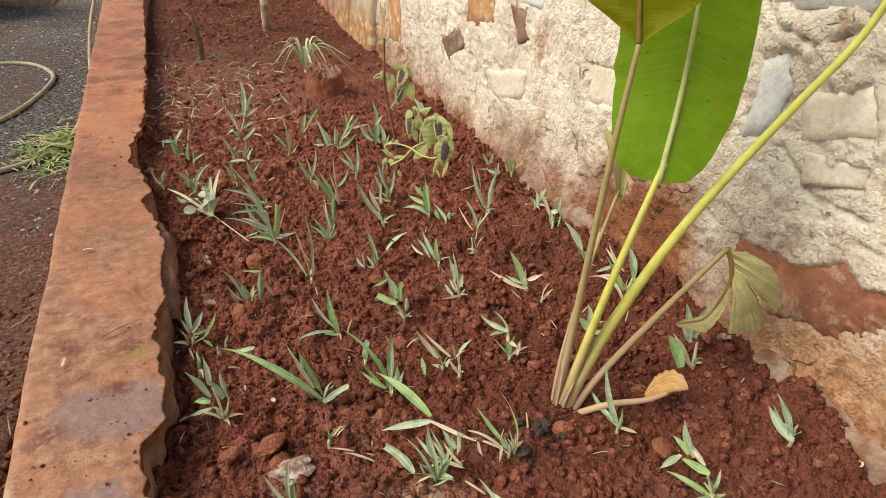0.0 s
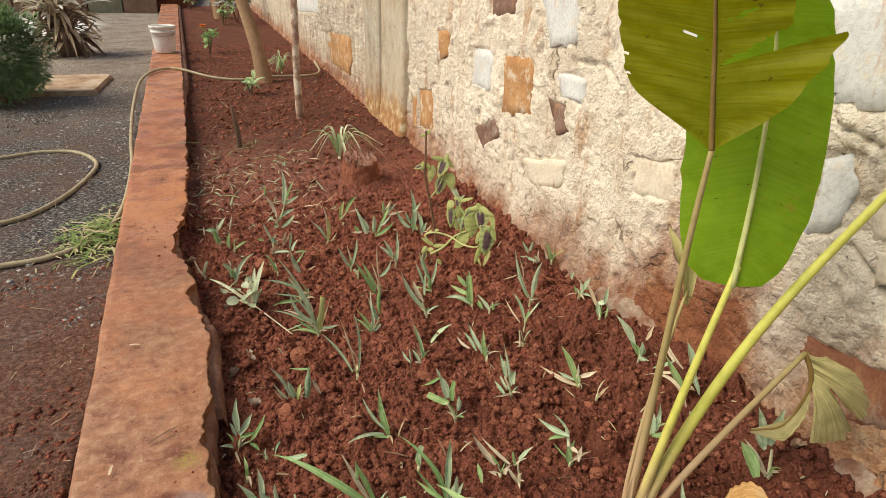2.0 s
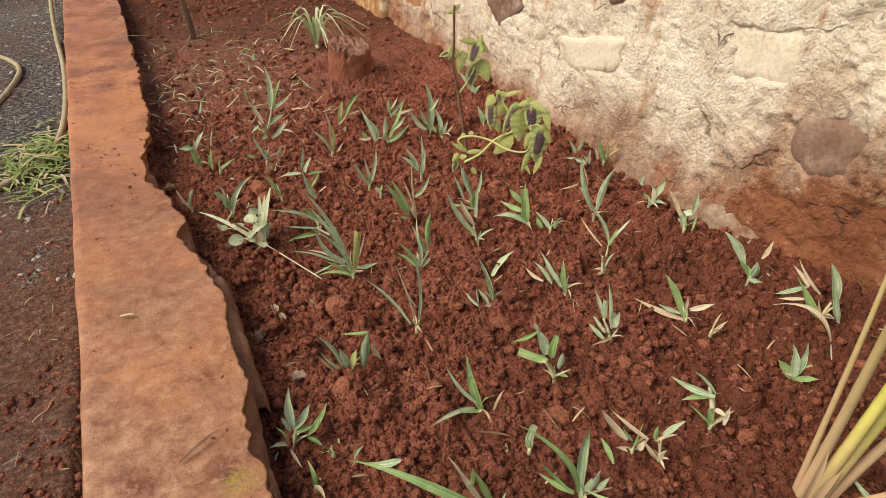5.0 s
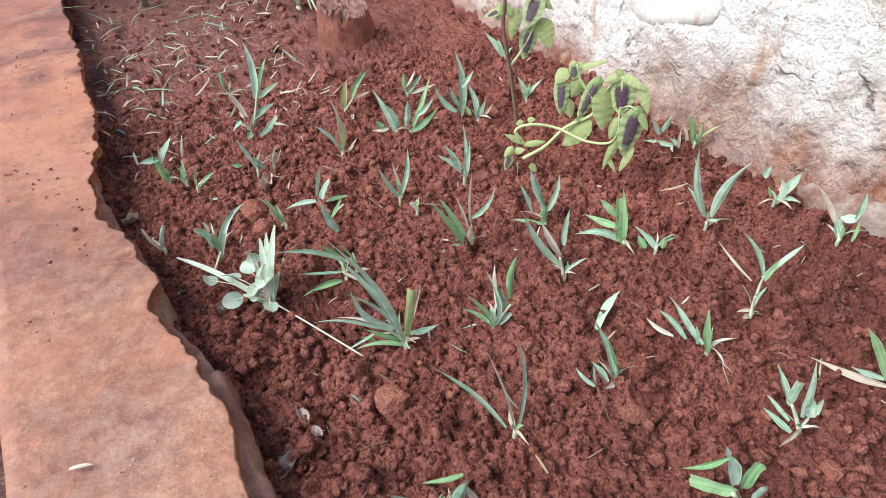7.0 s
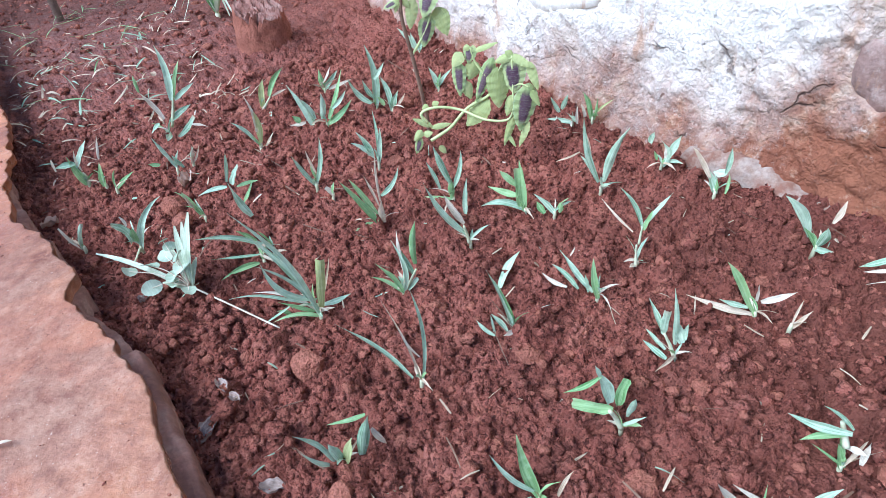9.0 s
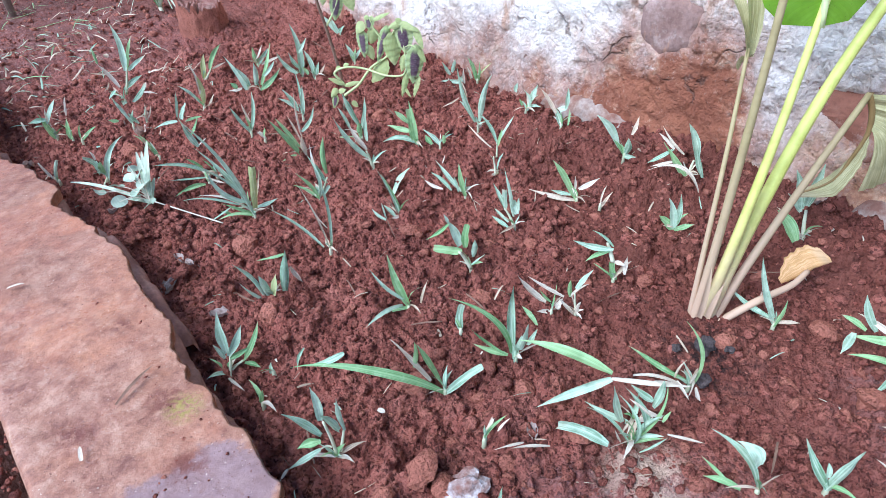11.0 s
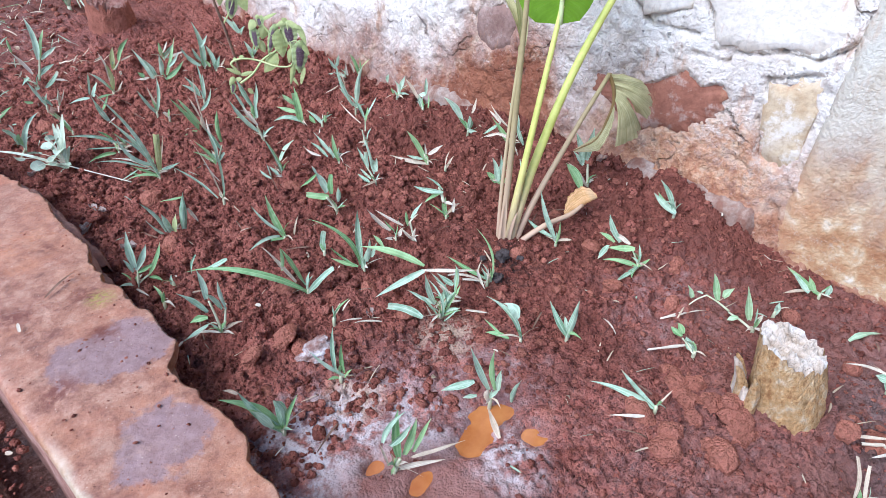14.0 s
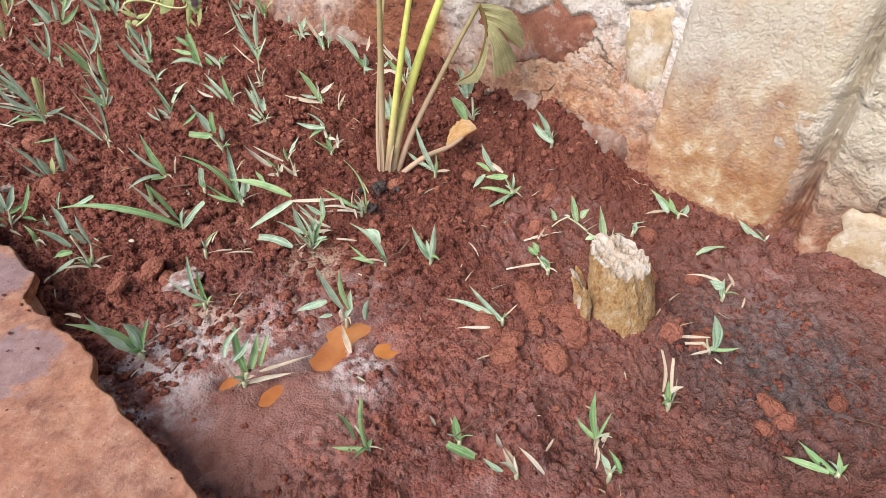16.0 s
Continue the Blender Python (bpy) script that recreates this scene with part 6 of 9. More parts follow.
sprig(0.548, 0.989, (75, 7, 0.161, -0.09, 0.0147, 30, "b"), (140, 40, 0.161, 0.22, 0.0108, 59, "g", (-0.006, 0.006, 0.01)), (-65, 8, 0.066, 0.0, 0.0129, 48, "b", (0.005, -0.005, 0.018)), (144, 40, 0.096, -0.14, 0.006, 34, "g", (-0.009, 0.01, 0.003)), (136, 69, 0.064, 0.0, 0.0102, 43, "g", (-0.009, 0.01, 0.003)), (-61, 18, 0.047, 0.0, 0.0089, -84, "b", (0.012, -0.012, 0.032)), (-2, 10, 0.054, 0.0, 0.0081, -29, "b"))
sprig(0.674, 1.028, (143, 37, 0.088, -0.12, 0.0129, 37, "p", (-0.008, 0.009, 0.021)), (135, 57, 0.078, 0.0, 0.0075, 38, "p", (0.012, -0.014, 0.038)), (149, 77, 0.026, 0.0, 0.0088, 53, "p"), (-20, 24, 0.027, 0.0, 0.011, -31, "p", (0.005, -0.007, 0.008)), (138, 37, 0.038, 0.0, 0.0054, 49, "g", (-0.002, 0.002, 0.022)))
sprig(0.702, 0.994, (131, 40, 0.049, 0.0, 0.0077, 42, "p"), (-157, 11, 0.05, 0.0, 0.0086, -10, "g", (-0.009, 0.012, 0.038)), (-37, 30, 0.049, 0.0, 0.0106, -34, "b", (-0.004, 0.005, 0.06)), (-102, 11, 0.047, 0.0, 0.0088, 40, "p"), (-63, 35, 0.049, 0.0, 0.0054, -47, "p", (-0.009, 0.012, 0.041)), (136, 8, 0.057, 0.0, 0.0066, -51, "t"))
sprig(0.828, 1.013, (103, 22, 0.046, 0.0, 0.0154, 28, "g"), (124, 85, 0.075, 0.0, 0.0127, 59, "b", (-0.006, 0.008, 0.069)), (124, 128, 0.053, 0.0, 0.0105, 44, "g", (-0.009, 0.013, 0.066)), (125, 53, 0.053, 0.0, 0.0057, 58, "b", (-0.006, 0.009, 0.076)), (40, 13, 0.039, 0.0, 0.0094, 7, "p", (0.01, -0.015, 0.015)), (94, 27, 0.039, 0.0, 0.0128, 41, "t", (-0.004, 0.006, 0.041)), (-61, 96, 0.024, 0.0, 0.0093, -28, "p", (-0.004, 0.006, 0.041)))
sprig(0.595, 0.788, (119, 81, 0.142, 0.04, 0.0183, 16, "g", (-0.02, 0.037, 0.088)), (-58, 77, 0.11, 0.0, 0.0083, -53, "p", (-0.02, 0.036, 0.078)), (-60, 153, 0.028, 0.0, 0.0064, -55, "p", (0.031, -0.058, 0.109)), (137, 125, 0.125, 0.0, 0.0151, 49, "b", (-0.02, 0.036, 0.078)), (127, 15, 0.087, 0.0, 0.0131, 51, "b", (-0.016, 0.006, 0.004)), (120, 74, 0.076, 0.0, 0.0107, 21, "b"), (115, 22, 0.102, 0.15, 0.012, 44, "b", (-0.017, -0.029, 0.004)), (-155, 83, 0.048, 0.0, 0.0087, 13, "g"), (-75, 21, 0.077, 0.0, 0.0074, -65, "b", (-0.023, -0.022, 0.004)), (-122, 6, 0.075, 0.0, 0.0129, 47, "b", (0.011, -0.02, 0.043)), (115, 69, 0.053, 0.0, 0.0067, 48, "p", (0.018, -0.034, 0.027)), (117, 58, 0.041, 0.0, 0.0112, 33, "b", (0.01, -0.018, 0.056)), (119, 81, 0.076, 0.0, -0.0169, 43, "b", (-0.062, -0.006, 0.004)), (-62, 54, 0.046, 0.0, 0.0076, -54, "b", (-0.023, -0.022, 0.004)), (-63, 82, 0.05, 0.0, 0.0049, -47, "p", (0.018, -0.049, 0.004)))
sprig(0.726, 0.772, (111, 71, 0.112, 0.0, 0.0094, 52, "g"), (136, 16, 0.146, 0.09, 0.007, -54, "g"), (116, 49, 0.032, 0.0, 0.0063, 49, "p"))
sprig(0.518, 1.097, (33, 10, 0.054, 0.0, -0.0148, -7, "b"))
sprig(0.321, 0.772, (44, 6, 0.101, 0.0, 0.0088, -5, "b", (-0.005, 0.006, 0.015)), (142, 39, 0.091, 0.0, 0.0074, 35, "b", (0.005, -0.006, 0.003)), (66, 2, 0.086, 0.0, 0.0081, 5, "g", (0.005, -0.006, 0.011)), (161, 75, 0.023, 0.0, 0.0068, 18, "g"), (-51, 32, 0.029, 0.0, 0.005, -56, "g", (0.002, -0.009, 0.004)))
sprig(0.177, 1.173, (-38, 9, 0.038, 0.0, 0.009, 55, "g"))
sprig(0.218, 1.219, (-19, 9, 0.027, 0.0, 0.0083, -58, "b"))
sprig(0.402, 0.903, (162, 5, 0.039, 0.0, 0.0064, -36, "b"), (-31, 32, 0.034, 0.0, 0.0045, -20, "s", (0.014, -0.013, 0.022)))
sprig(1.004, 0.306, (97, 72, 0.056, 0.0, 0.0078, 48, "t"), (98, 73, 0.054, 0.0, 0.0064, 54, "t", (-0.008, 0.053, 0.019)), (140, 130, 0.045, 0.0, 0.0051, 26, "t", (-0.015, 0.103, 0.035)), (92, 23, 0.065, 0.0, 0.0152, 58, "l", (-0.012, 0.08, 0.034)), (-80, 19, 0.036, 0.0, 0.0152, -70, "l", (-0.011, 0.072, 0.046)), (115, 30, 0.034, 0.0, 0.0129, 43, "l", (-0.019, 0.127, 0.015)), (110, 18, 0.084, 0.0, 0.0152, 71, "l", (-0.002, 0.014, 0.018)), (138, 110, 0.023, 0.0, 0.0116, 42, "l", (-0.005, 0.034, 0.014)))
sprig(1.226, 0.251, (92, 67, 0.093, 0.0, 0.0131, 38, "g"), (86, 57, 0.059, 0.0, 0.013, 36, "b", (-0.017, 0.019, 0.004)), (21, 7, 0.03, 0.0, 0.0131, -5, "b", (0.001, -0.01, 0.004)), (148, 86, 0.067, 0.0, 0.0072, 46, "s", (-0.002, 0.023, 0.001)), (88, 37, 0.041, 0.0, 0.0117, 68, "g", (-0.001, 0.011, -0.0)))
sprig(1.091, 0.296, (29, 13, 0.029, 0.0, 0.0122, 22, "b"))
sprig(0.681, 0.342, (104, 88, 0.123, 0.0, 0.013, 43, "b"), (103, 54, 0.091, 0.0, 0.0096, 26, "b"), (133, 88, 0.063, 0.0, 0.0063, 31, "p", (-0.035, 0.003, 0.004)))
sprig(0.184, 0.745, (152, 38, 0.135, 0.04, 0.0191, 28, "g"), (141, 29, 0.125, -0.04, 0.0149, 37, "b"), (-177, 9, 0.082, 0.0, 0.0211, -84, "b", (0.005, -0.001, 0.011)), (-19, 22, 0.086, 0.0, 0.0106, -70, "g"), (158, 24, 0.06, 0.0, 0.0149, 63, "b", (-0.015, 0.004, 0.018)), (157, 49, 0.025, 0.0, 0.006, 43, "s", (-0.053, 0.013, 0.124)))
sprig(0.270, 0.566, (-32, 15, 0.029, 0.0, 0.0119, -77, "t"), (46, 5, 0.112, 0.0, 0.0151, -12, "g", (0.007, -0.003, 0.026)), (-17, 35, 0.07, 0.12, 0.0093, -46, "b", (-0.015, 0.007, 0.073)), (1, 22, 0.073, 0.0, 0.0134, -47, "g", (0.015, -0.007, 0.029)), (-35, 19, 0.083, 0.0, 0.0086, -68, "g", (0.028, -0.013, 0.03)), (-24, 89, 0.091, 0.06, 0.0069, -14, "s", (0.026, -0.012, 0.016)), (-33, 86, 0.083, 0.0, 0.009, -43, "p"), (142, 12, 0.061, 0.0, 0.0049, 59, "s", (-0.008, 0.003, 0.012)), (-33, 32, 0.062, 0.0, 0.0103, -67, "b", (-0.005, 0.002, 0.061)))
sprig(0.481, 0.553, (137, 20, 0.113, 0.0, 0.0121, 65, "b", (-0.003, 0.003, 0.026)), (139, 107, 0.059, 0.0, 0.0145, 45, "b", (-0.024, 0.02, 0.051)), (159, 6, 0.103, 0.0, 0.0101, -64, "g", (0.005, -0.004, 0.025)), (-21, 2, 0.05, 0.0, 0.0124, -38, "b", (0.009, -0.007, 0.025)), (-66, 9, 0.064, 0.0, 0.0124, 50, "b", (0.02, -0.032, 0.004)), (140, 101, 0.026, 0.0, 0.0084, 53, "b", (-0.019, 0.016, 0.014)), (-172, 8, 0.038, 0.0, 0.0126, -58, "p"))
sprig(0.330, 0.326, (-143, 6, 0.165, 0.0, -0.0076, -8, "g"), (137, 74, 0.061, 0.0, 0.01, 12, "g"), (159, 13, 0.095, 0.0, 0.0068, 71, "g", (-0.015, 0.014, 0.029)))
sprig(0.586, 0.080, (88, 14, 0.106, 0.0, 0.0111, 55, "g"), (98, 54, 0.05, 0.0, 0.0096, 14, "g"), (-80, 12, 0.03, 0.0, 0.0114, -45, "p", (0.001, -0.007, 0.003)), (66, 18, 0.054, 0.0, 0.0046, 24, "s", (-0.046, -0.025, 0.004)))
sprig(0.550, 0.035, (86, 34, 0.043, 0.0, 0.0112, 40, "b"), (86, 41, 0.043, 0.0, 0.0092, 22, "g", (0.002, -0.012, 0.013)))
sprig(0.435, 0.234, (102, 11, 0.066, 0.0, 0.0144, 57, "g"), (122, 62, 0.05, 0.0, -0.0161, 11, "g", (-0.007, -0.036, 0.004)), (136, 19, 0.032, 0.0, 0.0053, 42, "p", (-0.021, 0.033, 0.033)))
sprig(0.453, 0.137, (131, 17, 0.037, 0.0, 0.0068, 47, "p", (-0.011, 0.027, 0.058)), (107, 27, 0.068, 0.0, 0.008, 23, "p"), (107, 48, 0.06, 0.0, 0.007, 40, "p", (0.014, -0.035, 0.027)), (108, 66, 0.036, 0.0, 0.0081, 37, "b", (-0.013, 0.017, 0.004)))
sprig(0.725, 0.027, (80, 19, 0.085, 0.0, -0.006, 61, "s", (-0.002, 0.017, 0.019)), (59, 20, 0.074, 0.0, -0.006, 36, "s", (-0.0, 0.004, 0.023)), (62, 22, 0.051, 0.0, 0.0123, 17, "g"), (-99, 27, 0.033, 0.0, 0.0081, -75, "p", (-0.001, 0.006, 0.029)), (103, 35, 0.028, 0.0, 0.0072, 43, "t"))
sprig(0.876, 0.026, (97, 19, 0.076, 0.0, 0.0177, 66, "b", (0.0, -0.006, 0.013)), (116, 106, 0.093, 0.0, 0.0056, 44, "s", (-0.001, 0.009, 0.032)), (124, 103, 0.033, 0.0, -0.0068, 15, "p", (-0.001, 0.013, 0.013)), (96, 104, 0.018, 0.0, 0.0084, 43, "b", (-0.002, 0.031, 0.151)), (101, 23, 0.033, 0.0, 0.0068, 43, "t"))
sprig(1.040, 0.066, (95, 96, 0.024, 0.0, 0.0175, 36, "b", (-0.001, 0.006, 0.018)), (95, 102, 0.07, 0.0, 0.0062, 41, "p", (-0.001, 0.012, 0.027)), (51, 19, 0.04, 0.0, 0.0112, 47, "b"), (110, 35, 0.036, 0.0, 0.0061, 70, "s", (0.001, -0.008, 0.032)))
sprig(1.270, 0.070, (92, 66, 0.081, 0.0, 0.0157, 37, "b"))
sprig(0.789, -0.219, (78, 83, 0.068, 0.0, 0.0131, 34, "g"), (111, 88, 0.067, 0.0, 0.0118, 25, "g", (-0.01, 0.013, 0.004)), (65, 27, 0.044, 0.0, 0.0087, 61, "g"))
sprig(0.566, 0.765, (-45, 10, 0.142, -0.13, 0.0055, -39, "g"), (102, 25, 0.1, 0.25, 0.0065, 58, "b"), (-48, 22, 0.087, 0.0, 0.0065, -25, "b"), (126, 45, 0.102, 0.0, 0.0056, 39, "b"), (-54, 54, 0.048, 0.0, 0.0057, -27, "g"), (-47, 34, 0.056, 0.0, 0.0037, -51, "b", (-0.009, -0.019, 0.004)), (118, 51, 0.038, 0.0, 0.0045, 28, "p", (0.008, -0.015, 0.065)), (-58, 13, 0.029, 0.0, 0.0054, -51, "g", (0.014, -0.027, 0.063)), (138, 23, 0.032, 0.0, 0.0037, 50, "p", (-0.016, 0.008, 0.004)))
sprig(0.715, 0.772, (133, 87, 0.111, 0.09, 0.0062, 25, "p"), (138, 86, 0.087, 0.06, 0.0051, 50, "p"), (-122, 84, 0.045, 0.0, 0.0062, -13, "p", (-0.007, 0.017, 0.002)), (-104, 11, 0.055, 0.0, 0.0041, 60, "s", (-0.009, 0.021, 0.006)), (132, 21, 0.047, 0.0, 0.0062, 72, "b"))
sprig(0.389, 1.670, (-169, 20, 0.296, -0.01, 0.0105, -79, "b"), (140, 29, 0.198, 0.02, 0.0096, 32, "b"), (176, 29, 0.177, 0.04, 0.0081, 85, "b"), (154, 55, 0.125, 0.06, 0.007, 38, "p"), (161, 85, 0.082, 0.12, 0.0084, 47, "g"))


# ---------- big paddle-leaved plant ----------
def paddle(points, left, right, side, sweep, curl, tears=(), across=7, waves=0.003, seed=3, steps=8):
    """A paddle leaf: a curved midrib, half widths along it, side veins swept towards the tip."""
    spine = bend(points, steps)
    n = len(spine)
    side = Vector(side).normalized()
    rows = []
    bm = bmesh.new()
    uv = bm.loops.layers.uv.verify()
    for k, p in enumerate(spine):
        t = k / (n - 1)
        ahead = (spine[min(k + 1, n - 1)] - spine[max(k - 1, 0)]).normalized()
        out = ahead.cross(side).normalized()
        row = []
        for j in range(-across, across + 1):
            s = j / across
            half = float(np.interp(t, *zip(*(left if s < 0 else right)))) * (1 + 0.07 * noise.noise(Vector((k * 4.4 / steps, seed, 3 * (s > 0)))) * abs(s) ** 4)
            q = p + side * (s * half) + ahead * (sweep * abs(s) * half) + out * (curl * s * s * half)
            q += out * waves * abs(s) * math.sin(k * 13.6 / steps + seed + 2.2 * s)
            row.append(bm.verts.new(q))
        rows.append(row)
    for k in range(n - 1):
        for j in range(2 * across):
            s = (j + 0.5) / across - 1
            t = (k + 0.5) / (n - 1)
            jag = 0.006 * noise.noise(Vector((t * 60, s * 14, seed)))
            if any(s0 < s < s1 and t0 < t + jag < t0 + w0 + (w1 - w0) * (s - s0) / (s1 - s0) for t0, s0, s1, w0, w1 in tears):
                continue
            f = bm.faces.new((rows[k][j], rows[k][j + 1], rows[k + 1][j + 1], rows[k + 1][j]))
            for loop, (u, v) in zip(f.loops, ((j, k), (j + 1, k), (j + 1, k + 1), (j, k + 1))):
                loop[uv].uv = (abs(u / across - 1), v / (n - 1) + 0.06 * abs(u / across - 1))
    return bm, spine


def build_paddle_plant():
    plant = tagged(new("paddle_leaf_plant"), "tall young plant with yellow-green stalks and big paddle leaves", "plant")
    plant.location = (0, 0, 0)

    def stalk(points, r0, r1, material, label, steps=6):
        bm = bmesh.new()
        pts = bend(points, steps)
        tube(bm, pts, [r0 + (r1 - r0) * k / (len(pts) - 1) for k in range(len(pts))], 10)
        return part("stalk", bm, material, plant, label)

    stalk(((0.856, 0.856, -0.03), (0.868, 0.862, 0.12), (0.884, 0.876, 0.34), (0.906, 0.896, 0.56), (0.925, 0.910, 0.715)), 0.0085, 0.0042, M_OLDSTALK, "olive-brown leaf stalk")
    stalk(((0.864, 0.850, -0.03), (0.888, 0.847, 0.13), (0.932, 0.855, 0.32), (1.005, 0.880, 0.52)), 0.0105, 0.0052, M_STALK, "yellow-green leaf stalk")
    stalk(STALK_C, 0.0125, 0.0052, M_STALK, "bright yellow-green leaf stalk")
    stalk(((0.872, 0.836, -0.03), (0.93, 0.832, 0.09), (1.04, 0.826, 0.235), (1.145, 0.820, 0.360)), 0.0085, 0.005, M_OLDSTALK, "greyish old leaf stalk")
    stalk(STALK_E, 0.0055, 0.003, M_OLDSTALK, "thin dry leaf stalk")
    stalk(((0.880, 0.828, 0.0), (0.94, 0.795, 0.045), (1.01, 0.775, 0.055), (1.06, 0.773, 0.062)), 0.0075, 0.005, M_OLDSTALK, "bent dry leaf stalk lying low")
    shrivel = Vector(STALK_E[-1])
    for way, wide in (((-0.007, 0.07, 0.10), 0.020), ((0.016, 0.06, 0.15), 0.026), ((0.03, 0.02, -0.05), 0.012)):
        bm = bmesh.new()
        strap(bm, shrivel + Vector((0, 0, -0.015)), shrivel + Vector(way), wide, 0.08, 0.45, 8, 0.1, 0.9)
        part("leaf", bm, M_DRYLEAF, plant, "shrivelled olive leaf")
    for k in range(4):
        bm = bmesh.new()
        a = k * 1.6
        strap(bm, (0.862 + 0.012 * math.cos(a), 0.848 + 0.012 * math.sin(a), -0.01), (0.878 + 0.022 * math.cos(a), 0.855 + 0.02 * math.sin(a), 0.09 + 0.02 * (k % 3)), 0.011, 0.04, 0.35, 6)
        part("sheath", bm, M_OLDSTALK, plant)
    # front leaf, seen from below
    bm, rib = paddle(LEAF_A, ((0, 0.004), (0.02, 0.022), (0.06, 0.070), (0.10, 0.104), (0.14, 0.122), (0.3, 0.130), (0.55, 0.130), (0.8, 0.11), (1, 0.01)),
                     ((0, 0.004), (0.02, 0.022), (0.06, 0.070), (0.10, 0.102), (0.16, 0.126), (0.25, 0.152), (0.29, 0.170), (0.32, 0.10), (0.45, 0.10), (0.7, 0.10), (1, 0.01)),
                     (0.60, -0.80, 0.04), 0.38, -0.18, ((0.292, 0.04, 1.1, 0.010, 0.075), (0.155, -1.1, -0.90, 0.020, 0.0), (0.225, -1.1, -0.93, 0.022, 0.0), (0.375, -0.42, -0.10, 0.0, 0.012), (0.44, 0.10, 0.55, 0.0, 0.02)), 18, seed=1, steps=22)
    leaf = part("leaf", bm, M_OLDLEAF, plant, "olive torn leaf seen from below")
    bm = bmesh.new()
    tube(bm, rib, [0.0046 - 0.0034 * k / len(rib) for k in range(len(rib))], 7)
    part("midrib", bm, M_RIB, leaf, "brown midrib")
    # back leaf
    bm, rib = paddle(LEAF_B, ((0, 0.05), (0.04, 0.085), (0.14, 0.107), (0.35, 0.118), (0.6, 0.112), (0.82, 0.085), (0.95, 0.04), (1, 0.005)),
                     ((0, 0.045), (0.04, 0.07), (0.16, 0.092), (0.36, 0.095), (0.52, 0.082), (0.72, 0.08), (0.9, 0.05), (1, 0.005)),
                     (0.80, -0.60, 0.04), 0.12, 0.10, seed=5)
    leaf = part("leaf", bm, M_BIGLEAF, plant, "bright glossy green paddle leaf")
    bm = bmesh.new()
    tube(bm, [p + Vector((-0.004, -0.004, 0)) for p in rib], [0.0052 - 0.004 * k / len(rib) for k in range(len(rib))], 7)
    part("midrib", bm, M_PALERIB, leaf, "pale yellow-green midrib")
    # leaf of the leaning stalk, overhead
    bm, rib = paddle(((1.285, 0.80, 0.86), (1.26, 0.78, 1.0), (1.20, 0.72, 1.18), (1.12, 0.60, 1.28)), ((0, 0.01), (0.2, 0.09), (0.6, 0.1), (1, 0.01)), ((0, 0.01), (0.2, 0.09), (0.6, 0.1), (1, 0.01)), (0.35, -0.9, 0.1), 0.2, -0.2)
    leaf = part("leaf", bm, M_BIGLEAF, plant, "bright glossy green paddle leaf")
    bm = bmesh.new()
    tube(bm, rib, 0.005, 6)
    part("midrib", bm, M_PALERIB, leaf, "pale yellow-green midrib")
    # withered leaf: its midrib hangs and curls back, the outer half is a pleated fan in two lobes, the inner half a folded tongue
    hub = Vector((1.145, 0.820, 0.360))
    vein = bend([hub + Vector(p) for p in ((0, 0, 0), (0.010, -0.012, -0.032), (0.014, -0.018, -0.070), (0.011, -0.012, -0.115), (0.002, 0.0, -0.165), (-0.024, 0.040, -0.203))], 12)
    out_way, face = Vector((0.65, -0.76, 0.0)), Vector((-0.70, -0.60, 0.25))
    lobes = ((0, 0.030, 0.002), (0.1, 0.078, -0.011), (0.25, 0.104, -0.042), (0.42, 0.116, -0.078), (0.54, 0.113, -0.106), (0.60, 0.085, -0.088), (0.64, 0.078, -0.100), (0.72, 0.106, -0.131), (0.82, 0.102, -0.150), (0.92, 0.082, -0.167), (1, 0.050, -0.182))
    bm = bmesh.new()
    fan_uv = bm.loops.layers.uv.verify()
    rays, along = 56, 12
    rows = []
    for k in range(rays + 1):
        f = k / rays
        start = vein[round((0.40 * f if f < 0.6 else 0.24 + 0.24 * (f - 0.6)) * (len(vein) - 1))]
        out, drop = (float(np.interp(f, [p[0] for p in lobes], [p[n] for p in lobes])) for n in (1, 2))
        way = hub + out_way * out + Vector((0, 0, drop)) - start
        way *= 1 + 0.05 * noise.noise(Vector((k * 0.9, 1.3, 0)))
        row = []
        for j in range(along + 1):
            q = j / along
            bow = 0.020 * math.sin(math.pi * q * 0.85) - 0.016 * q * q
            pleat = (0.0020 if k % 2 else -0.0020) * min(1, 2.2 * q)
            p = start + way * q + Vector((0, 0, 0.022 * math.sin(math.pi * q) * f)) + face * (bow + pleat + 0.012 * math.sin(f * 7) * q)
            row.append(bm.verts.new(p))
        rows.append(row)
    for k, (a, b) in enumerate(zip(rows, rows[1:])):
        for j in range(along):
            if (k == 34 and j > 5) or (k in (14, 23, 45) and j > 10):
                continue
            f = bm.faces.new((a[j], a[j + 1], b[j + 1], b[j]))
            for loop, (u, v) in zip(f.loops, ((k, j), (k, j + 1), (k + 1, j + 1), (k + 1, j))):
                loop[fan_uv].uv = (u / 14, v / (along + 1))
    dry = part("leaf", bm, M_DRYLEAF, plant, "withered pleated leaf hanging from its stalk")
    bm = bmesh.new()
    tube(bm, vein, [0.0058 - 0.0042 * k / len(vein) for k in range(len(vein))], 8)
    part("midrib", bm, M_RIB, dry, "brown dry midrib")
    bm, rib = paddle([vein[k] for k in (20, 30, 40, 50, 60)], ((0, 0.003), (0.3, 0.018), (0.7, 0.024), (1, 0.004)), ((0, 0.004), (0.3, 0.014), (0.7, 0.020), (1, 0.004)), (0.55, 0.55, 0.62), 0.1, 0.5, waves=0.001)
    part("leaf", bm, M_DRYLEAF, plant, "withered drooping leaf half")
